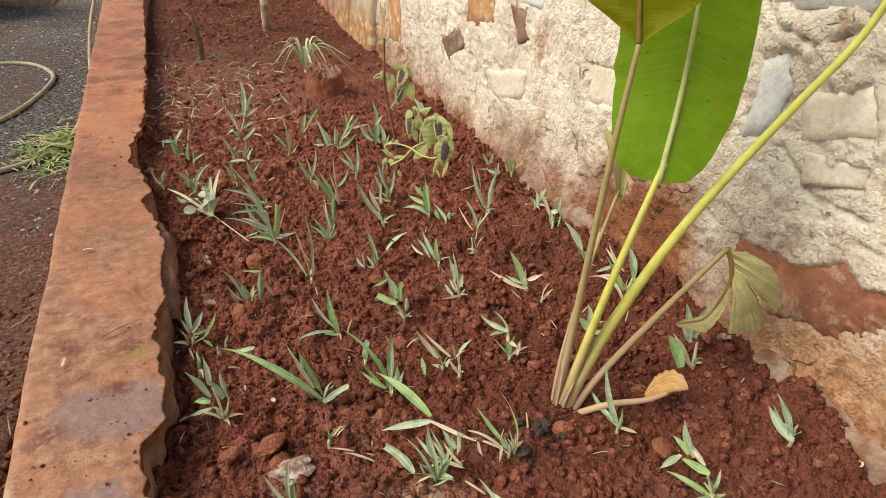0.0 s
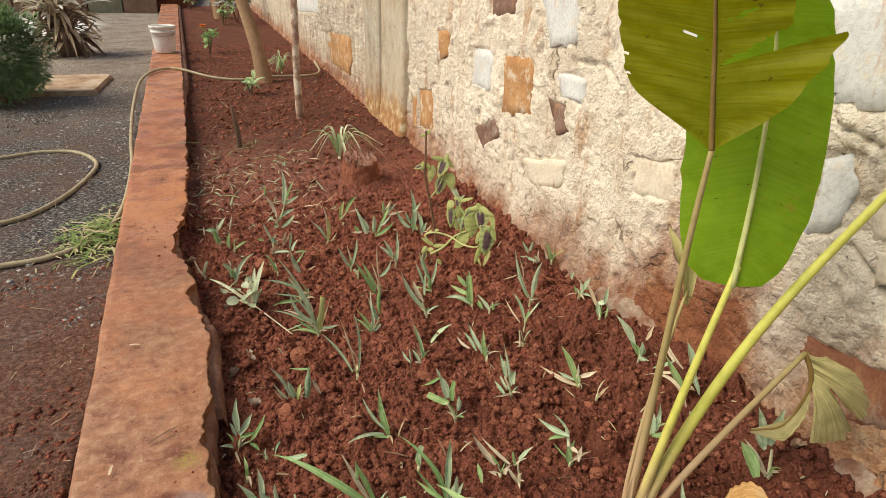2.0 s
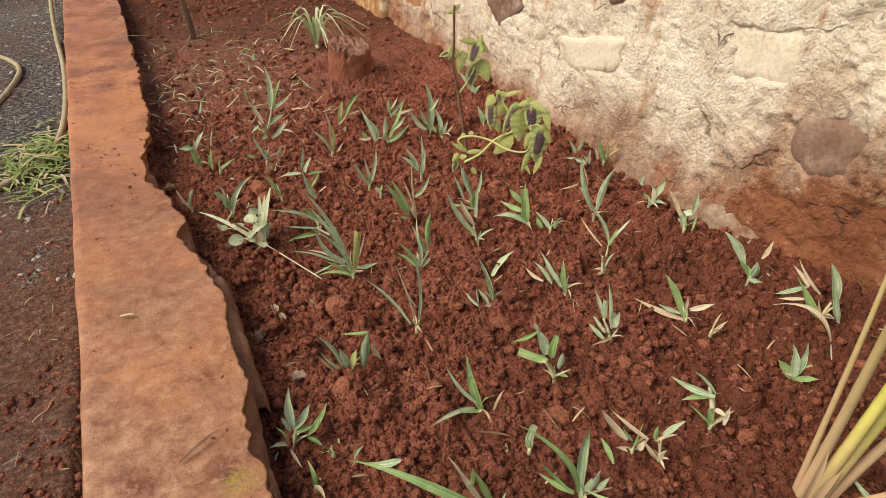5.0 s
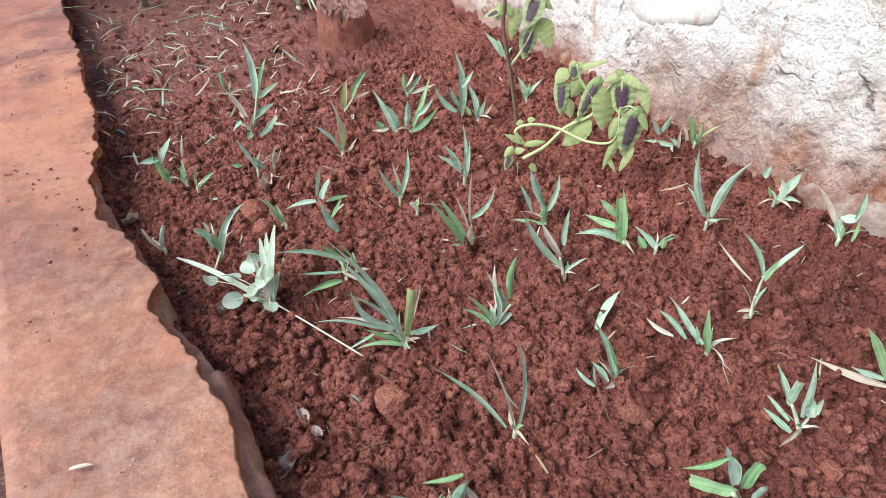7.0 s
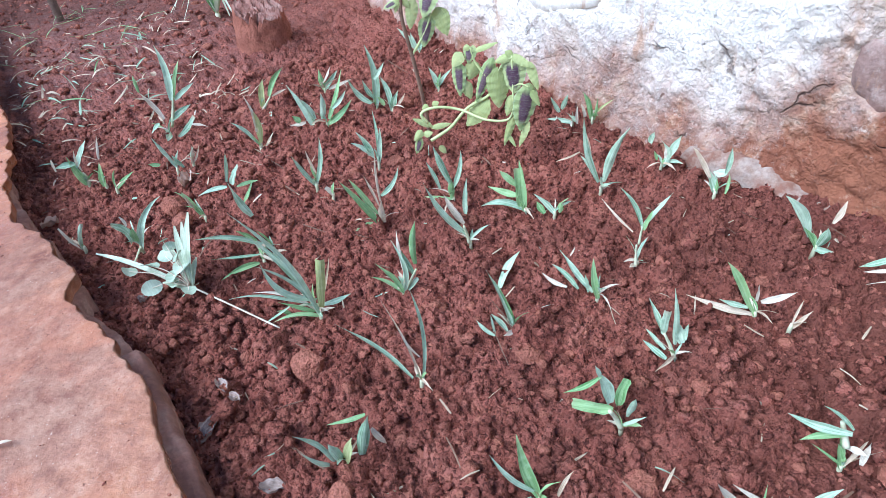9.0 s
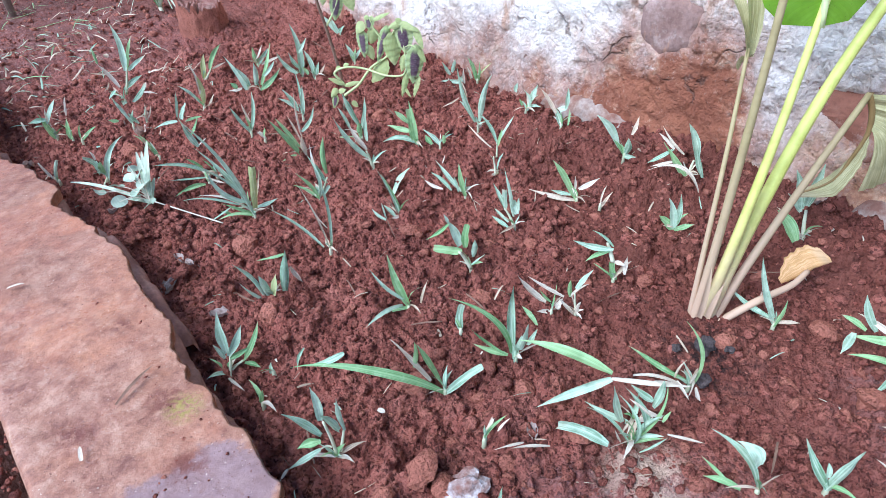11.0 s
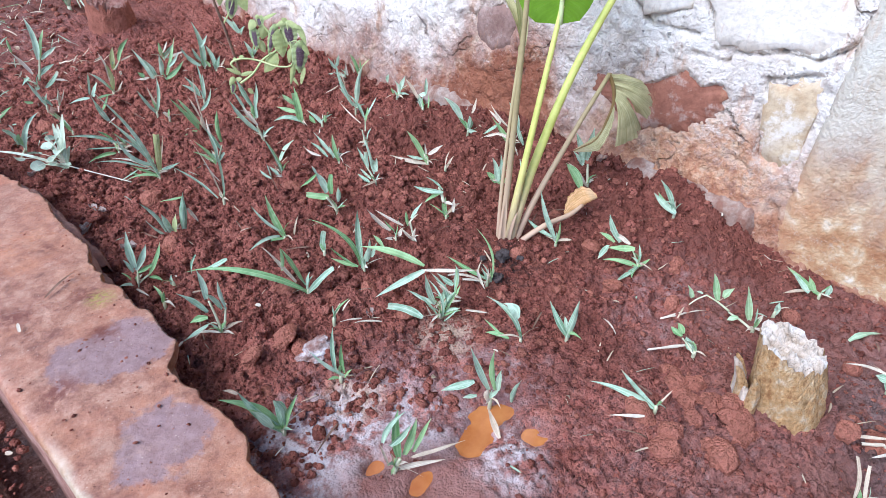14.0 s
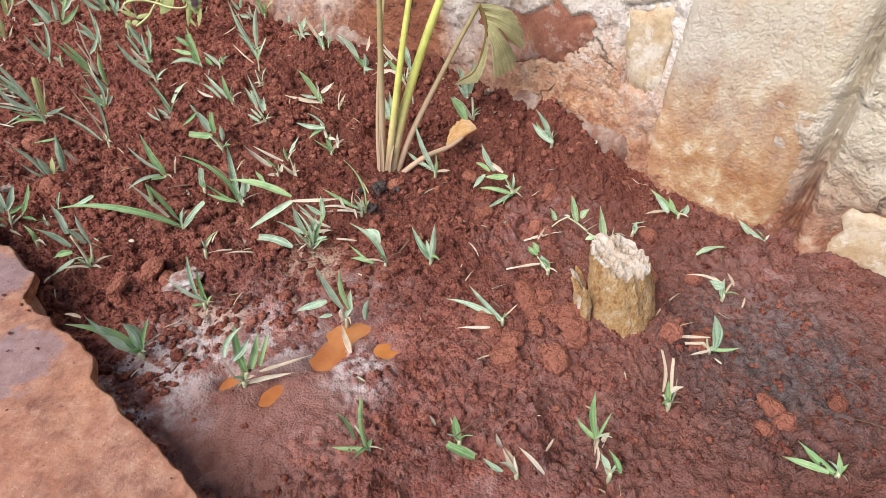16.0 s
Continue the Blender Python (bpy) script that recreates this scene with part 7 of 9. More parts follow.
    # brown curled leaf at the end of the lying stalk
    bm, rib = paddle(((1.030, 0.797, 0.034), (1.048, 0.782, 0.050), (1.066, 0.768, 0.070), (1.084, 0.750, 0.086)), ((0, 0.006), (0.25, 0.016), (0.7, 0.015), (0.9, 0.011), (1, 0.005)), ((0, 0.006), (0.3, 0.024), (0.7, 0.026), (0.9, 0.018), (1, 0.006)), (-0.45, 0.42, 0.79), 0.12, -1.35, waves=0.002)
    part("leaf", bm, M_BROWNLEAF, plant, "crumpled orange-brown dry leaf")


LEAF_A = ((0.925, 0.910, 0.715), (0.910, 0.915, 0.80), (0.895, 0.918, 0.88), (0.867, 0.910, 0.965), (0.83, 0.902, 1.10), (0.79, 0.89, 1.22))
STALK_C = ((0.866, 0.843, -0.03), (0.902, 0.845, 0.10), (0.952, 0.848, 0.22), (1.028, 0.850, 0.36), (1.105, 0.843, 0.485), (1.19, 0.825, 0.62), (1.262, 0.806, 0.741), (1.29, 0.795, 0.86))
STALK_E = ((0.856, 0.862, -0.03), (0.868, 0.878, 0.12), (0.915, 0.912, 0.29), (0.985, 0.959, 0.435))
LEAF_B = ((0.998, 0.875, 0.485), (1.034, 0.915, 0.65), (1.045, 0.945, 0.83), (1.030, 0.955, 0.915), (0.995, 0.965, 1.02))
build_paddle_plant()


# ---------- patterned-leaf plants ----------
def heart_leaf(parent, at, turn, lean, length, width, tone, seed):
    """A soft toothed leaf hanging from its stalk, its upper face turned outwards from the wall."""
    r = random.Random(seed)
    bm = bmesh.new()
    uv = bm.loops.layers.uv.verify()
    n, across = 18, 6
    peak = r.uniform(0.26, 0.34)
    hook, cup = r.uniform(0.02, 0.16), r.uniform(0.12, 0.42)
    rows = []
    for k in range(n + 1):
        t = k / n
        half = 0.5 * width * (math.sin(0.5 * math.pi * min(1, t / peak)) ** 0.7 if t < peak else max(0.0, math.cos(0.5 * math.pi * (t - peak) / (1 - peak))) ** 0.85) + 0.0004
        row = []
        for j in range(-across, across + 1):
            s = j / across
            y = s * half
            x = length * t - 0.10 * length * abs(s) * (1 - t) ** 3
            z = -hook * length * t * t - cup * half * abs(s) ** 1.6 + 0.025 * length * math.sin(k * 1.9 + 2 * s + seed) * abs(s)
            z += 0.006 * length * (1 if (k + abs(j)) % 2 else -1) * (0.2 < abs(s) < 0.95)
            if abs(j) == across:
                y *= 1 + (0.07 if k % 2 else -0.03)
            row.append(bm.verts.new((x, y, z)))
        rows.append(row)
    for k in range(n):
        for j in range(2 * across):
            f = bm.faces.new((rows[k][j], rows[k][j + 1], rows[k + 1][j + 1], rows[k + 1][j]))
            for loop, (u, v) in zip(f.loops, ((j, k), (j + 1, k), (j + 1, k + 1), (j, k + 1))):
                loop[uv].uv = (abs(u / across - 1), v / n)
    ob = part("leaf", bm, M_HEART if tone == "purple" else M_MARGIN, parent, "purple-hearted leaf with a lime-green margin" if tone == "purple" else "plain lime-green leaf")
    a, b, c = radians(turn), radians(lean), radians(-128 + r.uniform(-28, 28))
    along = Vector((math.cos(a) * math.sin(b), math.sin(a) * math.sin(b), math.cos(b)))
    face = Vector((math.cos(c), math.sin(c), 0.55))
    over = face.cross(along).normalized()
    face = along.cross(over)
    ob.matrix_local = Matrix.Translation(at) @ Matrix((along, over, face)).transposed().to_4x4()
    return ob


def coleus(label, stems, leaves):
    plant = tagged(new("coleus"), label, "plant")
    for pts, r in stems:
        bm = bmesh.new()
        p = bend(pts, 6)
        tube(bm, p, [r * (1 - 0.45 * k / len(p)) for k in range(len(p))], 8)
        part("stem", bm, M_TWIG if r > 0.0042 else M_PALERIB, plant)
    for n, (at, turn, lean, length, width, tone) in enumerate(leaves):
        heart_leaf(plant, at, turn, lean, length, width, tone, 500 + n)


coleus("upright leggy plant with drooping purple-and-lime leaves", (
    (((0.879, 2.085, 0.002), (0.869, 2.089, 0.098), (0.850, 2.096, 0.217), (0.833, 2.102, 0.307), (0.834, 2.102, 0.365), (0.834, 2.102, 0.466)), 0.0055),
    (((0.849, 2.096, 0.225), (0.872, 2.088, 0.260), (0.892, 2.079, 0.310), (0.896, 2.078, 0.369)), 0.0032)), (
    ((0.896, 2.078, 0.369), -174, 153, 0.066, 0.043, "purple"),
    ((0.858, 2.093, 0.343), -154, 164, 0.060, 0.027, "plain"),
    ((0.888, 2.081, 0.305), -178, 166, 0.067, 0.037, "purple"),
    ((0.907, 2.073, 0.319), -60, 158, 0.060, 0.040, "plain"),
    ((0.891, 2.080, 0.369), 166, 79, 0.044, 0.016, "plain"),
    ((0.896, 2.078, 0.369), -36, 127, 0.043, 0.020, "plain"),
    ((0.899, 2.076, 0.366), -45, 13, 0.027, 0.016, "plain"),
    ((0.826, 2.105, 0.356), -155, 162, 0.034, 0.016, "plain"),
    ((0.823, 2.106, 0.345), 172, 107, 0.030, 0.016, "purple"),
    ((0.836, 2.101, 0.353), -47, 152, 0.028, 0.016, "plain"),
    ((0.835, 2.101, 0.453), 173, 98, 0.023, 0.012, "plain"),
    ((0.836, 2.101, 0.456), -28, 42, 0.020, 0.012, "plain")))
coleus("sprawling plant with big drooping purple-and-lime leaves", (
    (((0.816, 1.989, 0.109), (0.804, 1.995, 0.129), (0.816, 1.989, 0.141), (0.844, 1.972, 0.145), (0.880, 1.946, 0.137), (0.902, 1.888, 0.131), (0.938, 1.857, 0.131), (0.947, 1.848, 0.158), (0.946, 1.849, 0.192), (0.942, 1.853, 0.274)), 0.0038),
    (((0.821, 1.986, 0.063), (0.859, 1.962, 0.094), (0.890, 1.939, 0.141), (0.926, 1.906, 0.175), (0.926, 1.906, 0.204), (0.904, 1.927, 0.247), (0.896, 1.933, 0.278)), 0.0040),
    (((0.944, 1.851, 0.209), (0.956, 1.839, 0.215), (0.968, 1.826, 0.209)), 0.0025),
    (((0.942, 1.853, 0.270), (0.932, 1.863, 0.263), (0.923, 1.871, 0.242)), 0.0025)), (
    ((0.942, 1.853, 0.264), -98, 169, 0.071, 0.053, "purple"),
    ((0.968, 1.826, 0.209), -166, 169, 0.099, 0.051, "purple"),
    ((0.923, 1.871, 0.242), -112, 169, 0.080, 0.050, "plain"),
    ((0.967, 1.827, 0.259), -77, 153, 0.057, 0.019, "plain"),
    ((0.941, 1.854, 0.274), 148, 110, 0.037, 0.017, "plain"),
    ((0.943, 1.852, 0.274), -59, 111, 0.049, 0.017, "plain"),
    ((0.942, 1.853, 0.274), 140, 55, 0.017, 0.015, "plain"),
    ((0.948, 1.847, 0.140), 161, 164, 0.074, 0.017, "plain"),
    ((0.940, 1.855, 0.097), -65, 144, 0.035, 0.009, "plain"),
    ((0.970, 1.823, 0.126), 157, 159, 0.060, 0.015, "plain"),
    ((0.945, 1.850, 0.186), 176, 162, 0.045, 0.022, "plain"),
    ((0.972, 1.820, 0.201), -57, 147, 0.036, 0.015, "plain"),
    ((0.876, 1.949, 0.242), -110, 172, 0.071, 0.030, "purple"),
    ((0.929, 1.903, 0.250), 152, 160, 0.096, 0.029, "purple"),
    ((0.881, 1.945, 0.265), 156, 142, 0.034, 0.026, "plain"),
    ((0.895, 1.935, 0.278), -177, 167, 0.033, 0.030, "purple"),
    ((0.904, 1.927, 0.245), 149, 161, 0.041, 0.033, "plain"),
    ((0.886, 1.942, 0.202), -52, 159, 0.042, 0.025, "plain"),
    ((0.922, 1.910, 0.160), 147, 141, 0.077, 0.045, "plain"),
    ((0.903, 1.928, 0.271), -55, 65, 0.055, 0.011, "plain"),
    ((0.894, 1.935, 0.280), 151, 104, 0.013, 0.013, "plain"),
    ((0.897, 1.933, 0.278), -45, 111, 0.015, 0.013, "plain"),
    ((0.818, 2.023, 0.072), 163, 141, 0.030, 0.018, "plain"),
    ((0.815, 2.025, 0.052), 160, 162, 0.042, 0.018, "purple"),
    ((0.823, 2.020, 0.063), -43, 72, 0.022, 0.015, "plain"),
    ((0.833, 2.013, 0.136), 150, 120, 0.016, 0.013, "plain"),
    ((0.842, 2.007, 0.139), -40, 71, 0.016, 0.012, "plain"),
    ((0.838, 2.010, 0.085), 157, 61, 0.047, 0.014, "plain"),
    ((0.840, 2.008, 0.081), -43, 73, 0.045, 0.013, "plain"),
    ((0.852, 1.999, 0.031), -46, 143, 0.024, 0.015, "plain")))


# ---------- round-leaved cutting by the kerb ----------
def disc_leaf(parent, at, turn, tilt, r):
    bm = bmesh.new()
    uv = bm.loops.layers.uv.verify()
    rings = [[bm.verts.new((0, 0, 0))]]
    for k in (0.35, 0.7, 1.0):
        rings.append([bm.verts.new((r * k * math.cos(a) * 1.15, r * k * math.sin(a) * 0.92, r * (0.28 * k * k * abs(math.sin(a)) - 0.22 * k ** 3 * max(0, math.cos(a)) + 0.05 * k * math.sin(3 * a + turn)))) for a in (2 * math.pi * n / 14 for n in range(14))])
    for n in range(14):
        bm.faces.new((rings[0][0], rings[1][n], rings[1][(n + 1) % 14]))
        for p, q in zip(rings[1:], rings[2:]):
            bm.faces.new((p[n], q[n], q[(n + 1) % 14], p[(n + 1) % 14]))
    for f in bm.faces:
        for loop in f.loops:
            loop[uv].uv = (loop.vert.co.x / r * 0.4 + 0.5, loop.vert.co.y / r * 0.4 + 0.3)
    ob = part("leaf", bm, M_ROUND, parent)
    ob.matrix_local = pose(*at, tilt, 0, turn)


def pale_cutting():
    x, y = 0.222, 1.862
    bm = bmesh.new()
    tube(bm, bend(((0.318, 1.675, 0.016), (0.268, 1.775, 0.018), (x, y, 0.022)), 6), [0.0016] * 13, 6)
    plant = tagged(part("round_leaf_cutting", bm, M_LEAF["p"]), "pale powdery-leaved cutting leaning by the kerb", "plant")
    rng = random.Random(3)
    stem = Vector((x, y, 0.02))
    for at, r in (((0.138, 1.961, 0.03), 0.018), ((0.174, 1.934, 0.045), 0.019), ((0.223, 1.878, 0.06), 0.02), ((0.163, 1.888, 0.03), 0.019), ((0.216, 1.83, 0.04), 0.016), ((0.217, 1.91, 0.085), 0.013), ((0.204, 1.924, 0.06), 0.016), ((0.203, 1.887, 0.04), 0.017), ((0.221, 1.868, 0.09), 0.014), ((0.21, 1.912, 0.1), 0.01), ((0.2, 1.88, 0.03), 0.013)):
        p = Vector(at)
        bm = bmesh.new()
        tube(bm, bend((stem, stem.lerp(p, 0.5) + Vector((0, 0, 0.012)), p), 4), [0.0011 - 0.00006 * k for k in range(9)], 6)
        part("stem", bm, M_LEAF["p"], plant)
        disc_leaf(plant, at, rng.uniform(0, 360), rng.uniform(5, 50), 0.84 * r)
    for tip in ((0.266, 1.911, 0.14), (0.237, 1.915, 0.12), (0.253, 1.952, 0.1), (0.218, 1.961, 0.06), (0.251, 1.886, 0.06), (0.095, 2.056, 0.03), (0.182, 1.905, 0.02)):
        bm = bmesh.new()
        strap(bm, (x, y, 0.012), tip, rng.uniform(0.011, 0.015), 0.05, 0.2, 8, 0.3)
        part("leaf", bm, M_STRIPED, plant)


pale_cutting()


# ---------- striped arching tufts ----------
def striped_tuft(x, y, size, seed):
    rng = random.Random(seed)
    z = rest(x, y)
    bm = bmesh.new()
    tube(bm, [(0, 0, -0.02), (0, 0, 0.02)], [0.012, 0.008], 7)
    plant = tagged(part("spider_plant", bm, M_SHEATH), "arching tuft of narrow white-striped leaves", "plant", "striped tufts")
    plant.location = (x, y, z)
    for k in range(22):
        a = rng.uniform(0, 2 * math.pi)
        reach = size * rng.uniform(0.35, 1.0)
        top = size * rng.uniform(0.35, 0.7)
        pts = bend(((0, 0, 0.01), (0.35 * reach * math.cos(a), 0.35 * reach * math.sin(a), top), (reach * math.cos(a), reach * math.sin(a), top * rng.uniform(0.1, 0.7))), 4)
        bm = bmesh.new()
        rows = []
        for n, p in enumerate(pts):
            w = 0.006 * (1 - (n / len(pts)) ** 2) + 0.0008
            s = Vector((-math.sin(a), math.cos(a), 0))
            rows.append([bm.verts.new(p - s * w + Vector((0, 0, w * 0.5))), bm.verts.new(p), bm.verts.new(p + s * w + Vector((0, 0, w * 0.5)))])
        for q, r in zip(rows, rows[1:]):
            bm.faces.new((q[0], q[1], r[1], r[0]))
            bm.faces.new((q[1], q[2], r[2], r[1]))
        part("leaf", bm, M_STRIPED if k % 3 else M_LEAF["g"], plant)


striped_tuft(0.745, 3.42, 0.27, 4)
striped_tuft(0.70, 6.55, 0.30, 9)


# ---------- stumps, stake, stones ----------
def stump(name, cx, cy, z0, radius, height, tilt, bark, wood, label, splinters, seed, lean=(0, 0)):
    """A short stump: ridged bark, a torn top that dips to one side, split pieces beside it."""
    rng = random.Random(seed)
    n, levels = 56, 22
    verts = []
    for lv in range(levels):
        t = lv / (levels - 1)
        for k in range(n):
            a = 2 * math.pi * k / n
            ca, sa = math.cos(a), math.sin(a)
            r = radius * (1 + 0.06 * math.cos(a * 3 + 0.6) * (1 - t) + 0.03 * math.cos(a * 5)) * (1.0 + 0.07 * math.sin(math.pi * (t * 0.9 + 0.1)) - 0.10 * t)
            r += radius * (0.06 * noise.noise(Vector((ca * 5, sa * 5, t * 2.2 + seed))) + 0.05 * noise.noise(Vector((ca * 14, sa * 14, t * 5))) + 0.05 * noise.noise(Vector((ca * 26, sa * 26, t * 12))))
            top = height + tilt * math.cos(a - 1.9) + 0.10 * radius * noise.noise(Vector((ca * 4, sa * 4, 3))) + 0.26 * radius * noise.noise(Vector((ca * 15, sa * 15, 8)))
            verts.append((cx + r * ca + lean[0] * (t - 0.4), cy + r * sa + lean[1] * (t - 0.4), z0 - 0.05 + (top + 0.05) * t))
    faces = [(lv * n + k, lv * n + (k + 1) % n, (lv + 1) * n + (k + 1) % n, (lv + 1) * n + k) for lv in range(levels - 1) for k in range(n)]
    ob = tagged(mesh_object(name, verts, faces, bark), label, "stump")
    rings = 12
    tv, rim = [], verts[-n:]
    mid = Vector((cx + 0.6 * lean[0], cy + 0.6 * lean[1], z0 + height - 0.1 * radius))
    for i in range(rings + 1):
        s = 1 - i / rings
        for k in range(n):
            p = mid.lerp(Vector(rim[k]), s * 1.003)
            tear = 0.22 * radius * noise.noise(Vector((p.x * 60, p.y * 24, seed))) + 0.20 * radius * noise.noise(Vector((p.x * 160, p.y * 55, 5)))
            tv.append((p.x, p.y, p.z + (tear if 0 < i else 0.001)))
    tf = [(i * n + k, i * n + (k + 1) % n, (i + 1) * n + (k + 1) % n, (i + 1) * n + k) for i in range(rings) for k in range(n)]
    mesh_object("torn_top", tv, tf, wood, ob, "splintered torn wood", smooth=False)
    for k in range(splinters):
        a = radians(108 + 11 * k)
        p = Vector((cx + radius * 1.22 * math.cos(a), cy + radius * 1.22 * math.sin(a), z0))
        bm = bmesh.new()
        h = radius * rng.uniform(0.8, 1.5)
        tip = Vector((math.cos(a), math.sin(a), 0)) * rng.uniform(0.0, 0.55) * radius
        tube(bm, (p + Vector((0, 0, -0.02)), p + Vector((0, 0, h * 0.5)) + tip * 0.3, p + Vector((0, 0, h * 0.85)) + tip * 0.7, p + Vector((0, 0, h)) + tip), (0.011, 0.010, 0.006, 0.002), 6)
        part("splinter", bm, M_CUTWOOD if k % 2 else bark, ob, smooth=False)


stump("tree_stump", 0.838, 0.190, 0.03, 0.060, 0.124, 0.012, M_STUMPBARK, M_CUTWOOD, "short sawn tree stump with golden bark and splintered pale top", 5, 5, (-0.010, 0.045))
stump("buried_stump", 0.765, 2.935, 0.0, 0.088, 0.140, 0.015, M_CLOD, M_MUDWOOD, "old tree stump caked with red soil in the bed", 0, 8)

bm = bmesh.new()
rings = []
for w, d, z, dx in ((0.030, 0.012, -0.06, 0), (0.030, 0.012, 0.06, 0), (0.026, 0.012, 0.15, -0.008), (0.010, 0.008, 0.235, -0.02)):
    rings.append([bm.verts.new((0.228 + dx + sx * w / 2, 3.80 + sy * d / 2, z)) for sx, sy in ((-1, -1), (1, -1), (1, 1), (-1, 1))])
for a, b in zip(rings, rings[1:]):
    for k in range(4):
        bm.faces.new((a[k], a[(k + 1) % 4], b[(k + 1) % 4], b[k]))
bm.faces.new(rings[-1])
bmesh.ops.bevel(bm, geom=list(bm.edges), offset=0.002, segments=1, affect="EDGES")
tagged(part("wooden_stake", bm, M_STAKE), "thin weathered wooden stake driven into the soil", "stake")

bm = bmesh.new()
rock(bm, (0.332, 0.862, 0.004), (0.036, 0.024, 0.014), 31, 0.55, 3)
tagged(part("rock", bm, M_ROCK, smooth=False), "broken whitish rock half sunk in the soil", "rock")


def leaf_scrap(x, y, length, turn, tone, label, lift=0.01, wide=0.2):
    z = rest(x, y)
    bm = bmesh.new()
    blade(bm, Vector((0, 0, 0.006)), turn, math.degrees(math.acos(min(0.9, lift / length))), length, 0.06, length * wide, 8, int(x * 1000))
    ob = tagged(part("fallen_leaf", bm, tone), label, "leaf", "fallen leaves on the soil")
    ob.location = (x, y, z)


def crumpled_leaf(x, y, size, turn, tone, label, seed):
    """A dry broad leaf crumpled into folds."""
    bm = bmesh.new()
    uv = bm.loops.layers.uv.verify()
    n = 12
    rows = []
    for i in range(n + 1):
        u = i / n
        half = 0.42 * math.sin(math.pi * (0.06 + 0.90 * u)) ** 0.7
        row = []
        for j in range(n + 1):
            v = (j / n - 0.5) * 2
            edge = 1 + 0.25 * noise.noise(Vector((u * 5, seed, v > 0)))
            p = Vector((u - 0.5, v * half * edge, 0))
            z = 0.34 * abs(v) ** 1.3 + 0.22 * noise.noise(Vector((p.x * 4, p.y * 4, seed))) + 0.12 * noise.noise(Vector((p.x * 10, p.y * 10, seed)))
            p.y *= 0.72
            row.append(bm.verts.new((p.x * size, p.y * size, (z + 0.10) * size)))
        rows.append(row)
    for i in range(n):
        for j in range(n):
            f = bm.faces.new((rows[i][j], rows[i][j + 1], rows[i + 1][j + 1], rows[i + 1][j]))
            for loop, (a, b) in zip(f.loops, ((j, i), (j + 1, i), (j + 1, i + 1), (j, i + 1))):
                loop[uv].uv = (a / n, b / n)
    ob = tagged(part("fallen_leaf", bm, tone), label, "leaf", "fallen leaves on the soil")
    ob.matrix_world = pose(x, y, rest(x, y) + 0.002, 0, 0, turn)


M_GREYLEAF = leaf_material("grey_withered_leaf", (0.24, 0.165, 0.12), (0.34, 0.25, 0.19), 0.8, 0.15, 90, (0.18, 0.11, 0.08))
for n, (x, y, size, turn) in enumerate(((0.158, 1.555, 0.060, 40), (0.200, 1.608, 0.040, 100), (0.149, 1.897, 0.042, 10), (0.208, 1.567, 0.030, -60), (0.203, 1.415, 0.048, 150), (0.470, 0.872, 0.040, 60))):
    crumpled_leaf(x, y, 0.7 * size, turn, M_GREYLEAF, "crumpled grey dry leaf on the soil", 3 + 2 * n)
for n, (x, y, size, turn) in enumerate(((0.316, 2.254, 0.065, 60), (0.027, 2.276, 0.045, 20), (1.27, 0.86, 0.042, -20))):
    crumpled_leaf(x, y, 0.8 * size, turn, M_RUST, "crumpled pinkish dry leaf on the soil", 21 + 2 * n)
leaf_scrap(0.690, 1.555, 0.085, 25, M_LEAF["w"], "loose green leaf lying on the soil", 0.03)
leaf_scrap(0.440, 0.494, 0.058, 66, M_LEAF["s"], "dry tan leaf lying in the puddle", 0.02)
for x, y, l, turn in ((0.473, 0.838, 0.06, 150), (0.792, 0.493, 0.045, 75), (0.90, 0.455, 0.10, -35), (0.804, 0.428, 0.10, -40), (0.872, 0.590, 0.05, 110), (0.44, 0.86, 0.05, 165)):
    leaf_scrap(x, y, l, turn, M_LEAF["p"], "bleached dry blade lying on the soil", 0.012, 0.09)
leaf_scrap(1.12, 0.16, 0.075, -35, M_LEAF["w"], "loose green leaf lying on the soil", 0.01)
leaf_scrap(0.63, 1.02, 0.05, 80, M_LEAF["g"], "loose green leaf lying on the soil", 0.01)


# ---------- crumbs and litter ----------
def strewn(name, count, seed, spot, size, material, label, category, level=1, squash=0.75):
    """Many small lumps in one mesh."""
    rng = random.Random(seed)
    bm = bmesh.new()
    bmesh.ops.create_icosphere(bm, subdivisions=level, radius=1)
    bv = np.array([v.co[:] for v in bm.verts])
    bf = [[v.index for v in f.verts] for f in bm.faces]
    bm.free()
    verts, faces = [], []
    for _ in range(count):
        x, y, z = spot(rng)
        s = size[0] * (size[1] / size[0]) ** (rng.random() ** 2.0)
        if s > 0.006 and any((x - px) ** 2 + (y - py) ** 2 < 0.0008 for px, py in ROOTED):
            s *= 0.45
        sx, sy, sz = s * rng.uniform(0.7, 1.3), s * rng.uniform(0.7, 1.3), s * squash * rng.uniform(0.7, 1.2)
        a = rng.uniform(0, 6.28)
        jit = np.array([1 + rng.uniform(-0.42, 0.34) for _ in bv])[:, None]
        p = bv * jit * (sx, sy, sz)
        q = np.column_stack([p[:, 0] * math.cos(a) - p[:, 1] * math.sin(a) + x, p[:, 0] * math.sin(a) + p[:, 1] * math.cos(a) + y, p[:, 2] + z + sz * 0.15])
        k = len(verts)
        verts.extend(q.tolist())
        faces.extend([[i + k for i in f] for f in bf])
    ob = mesh_object(name, verts, faces, material)
    tagged(ob, label, category, kind="stuff")


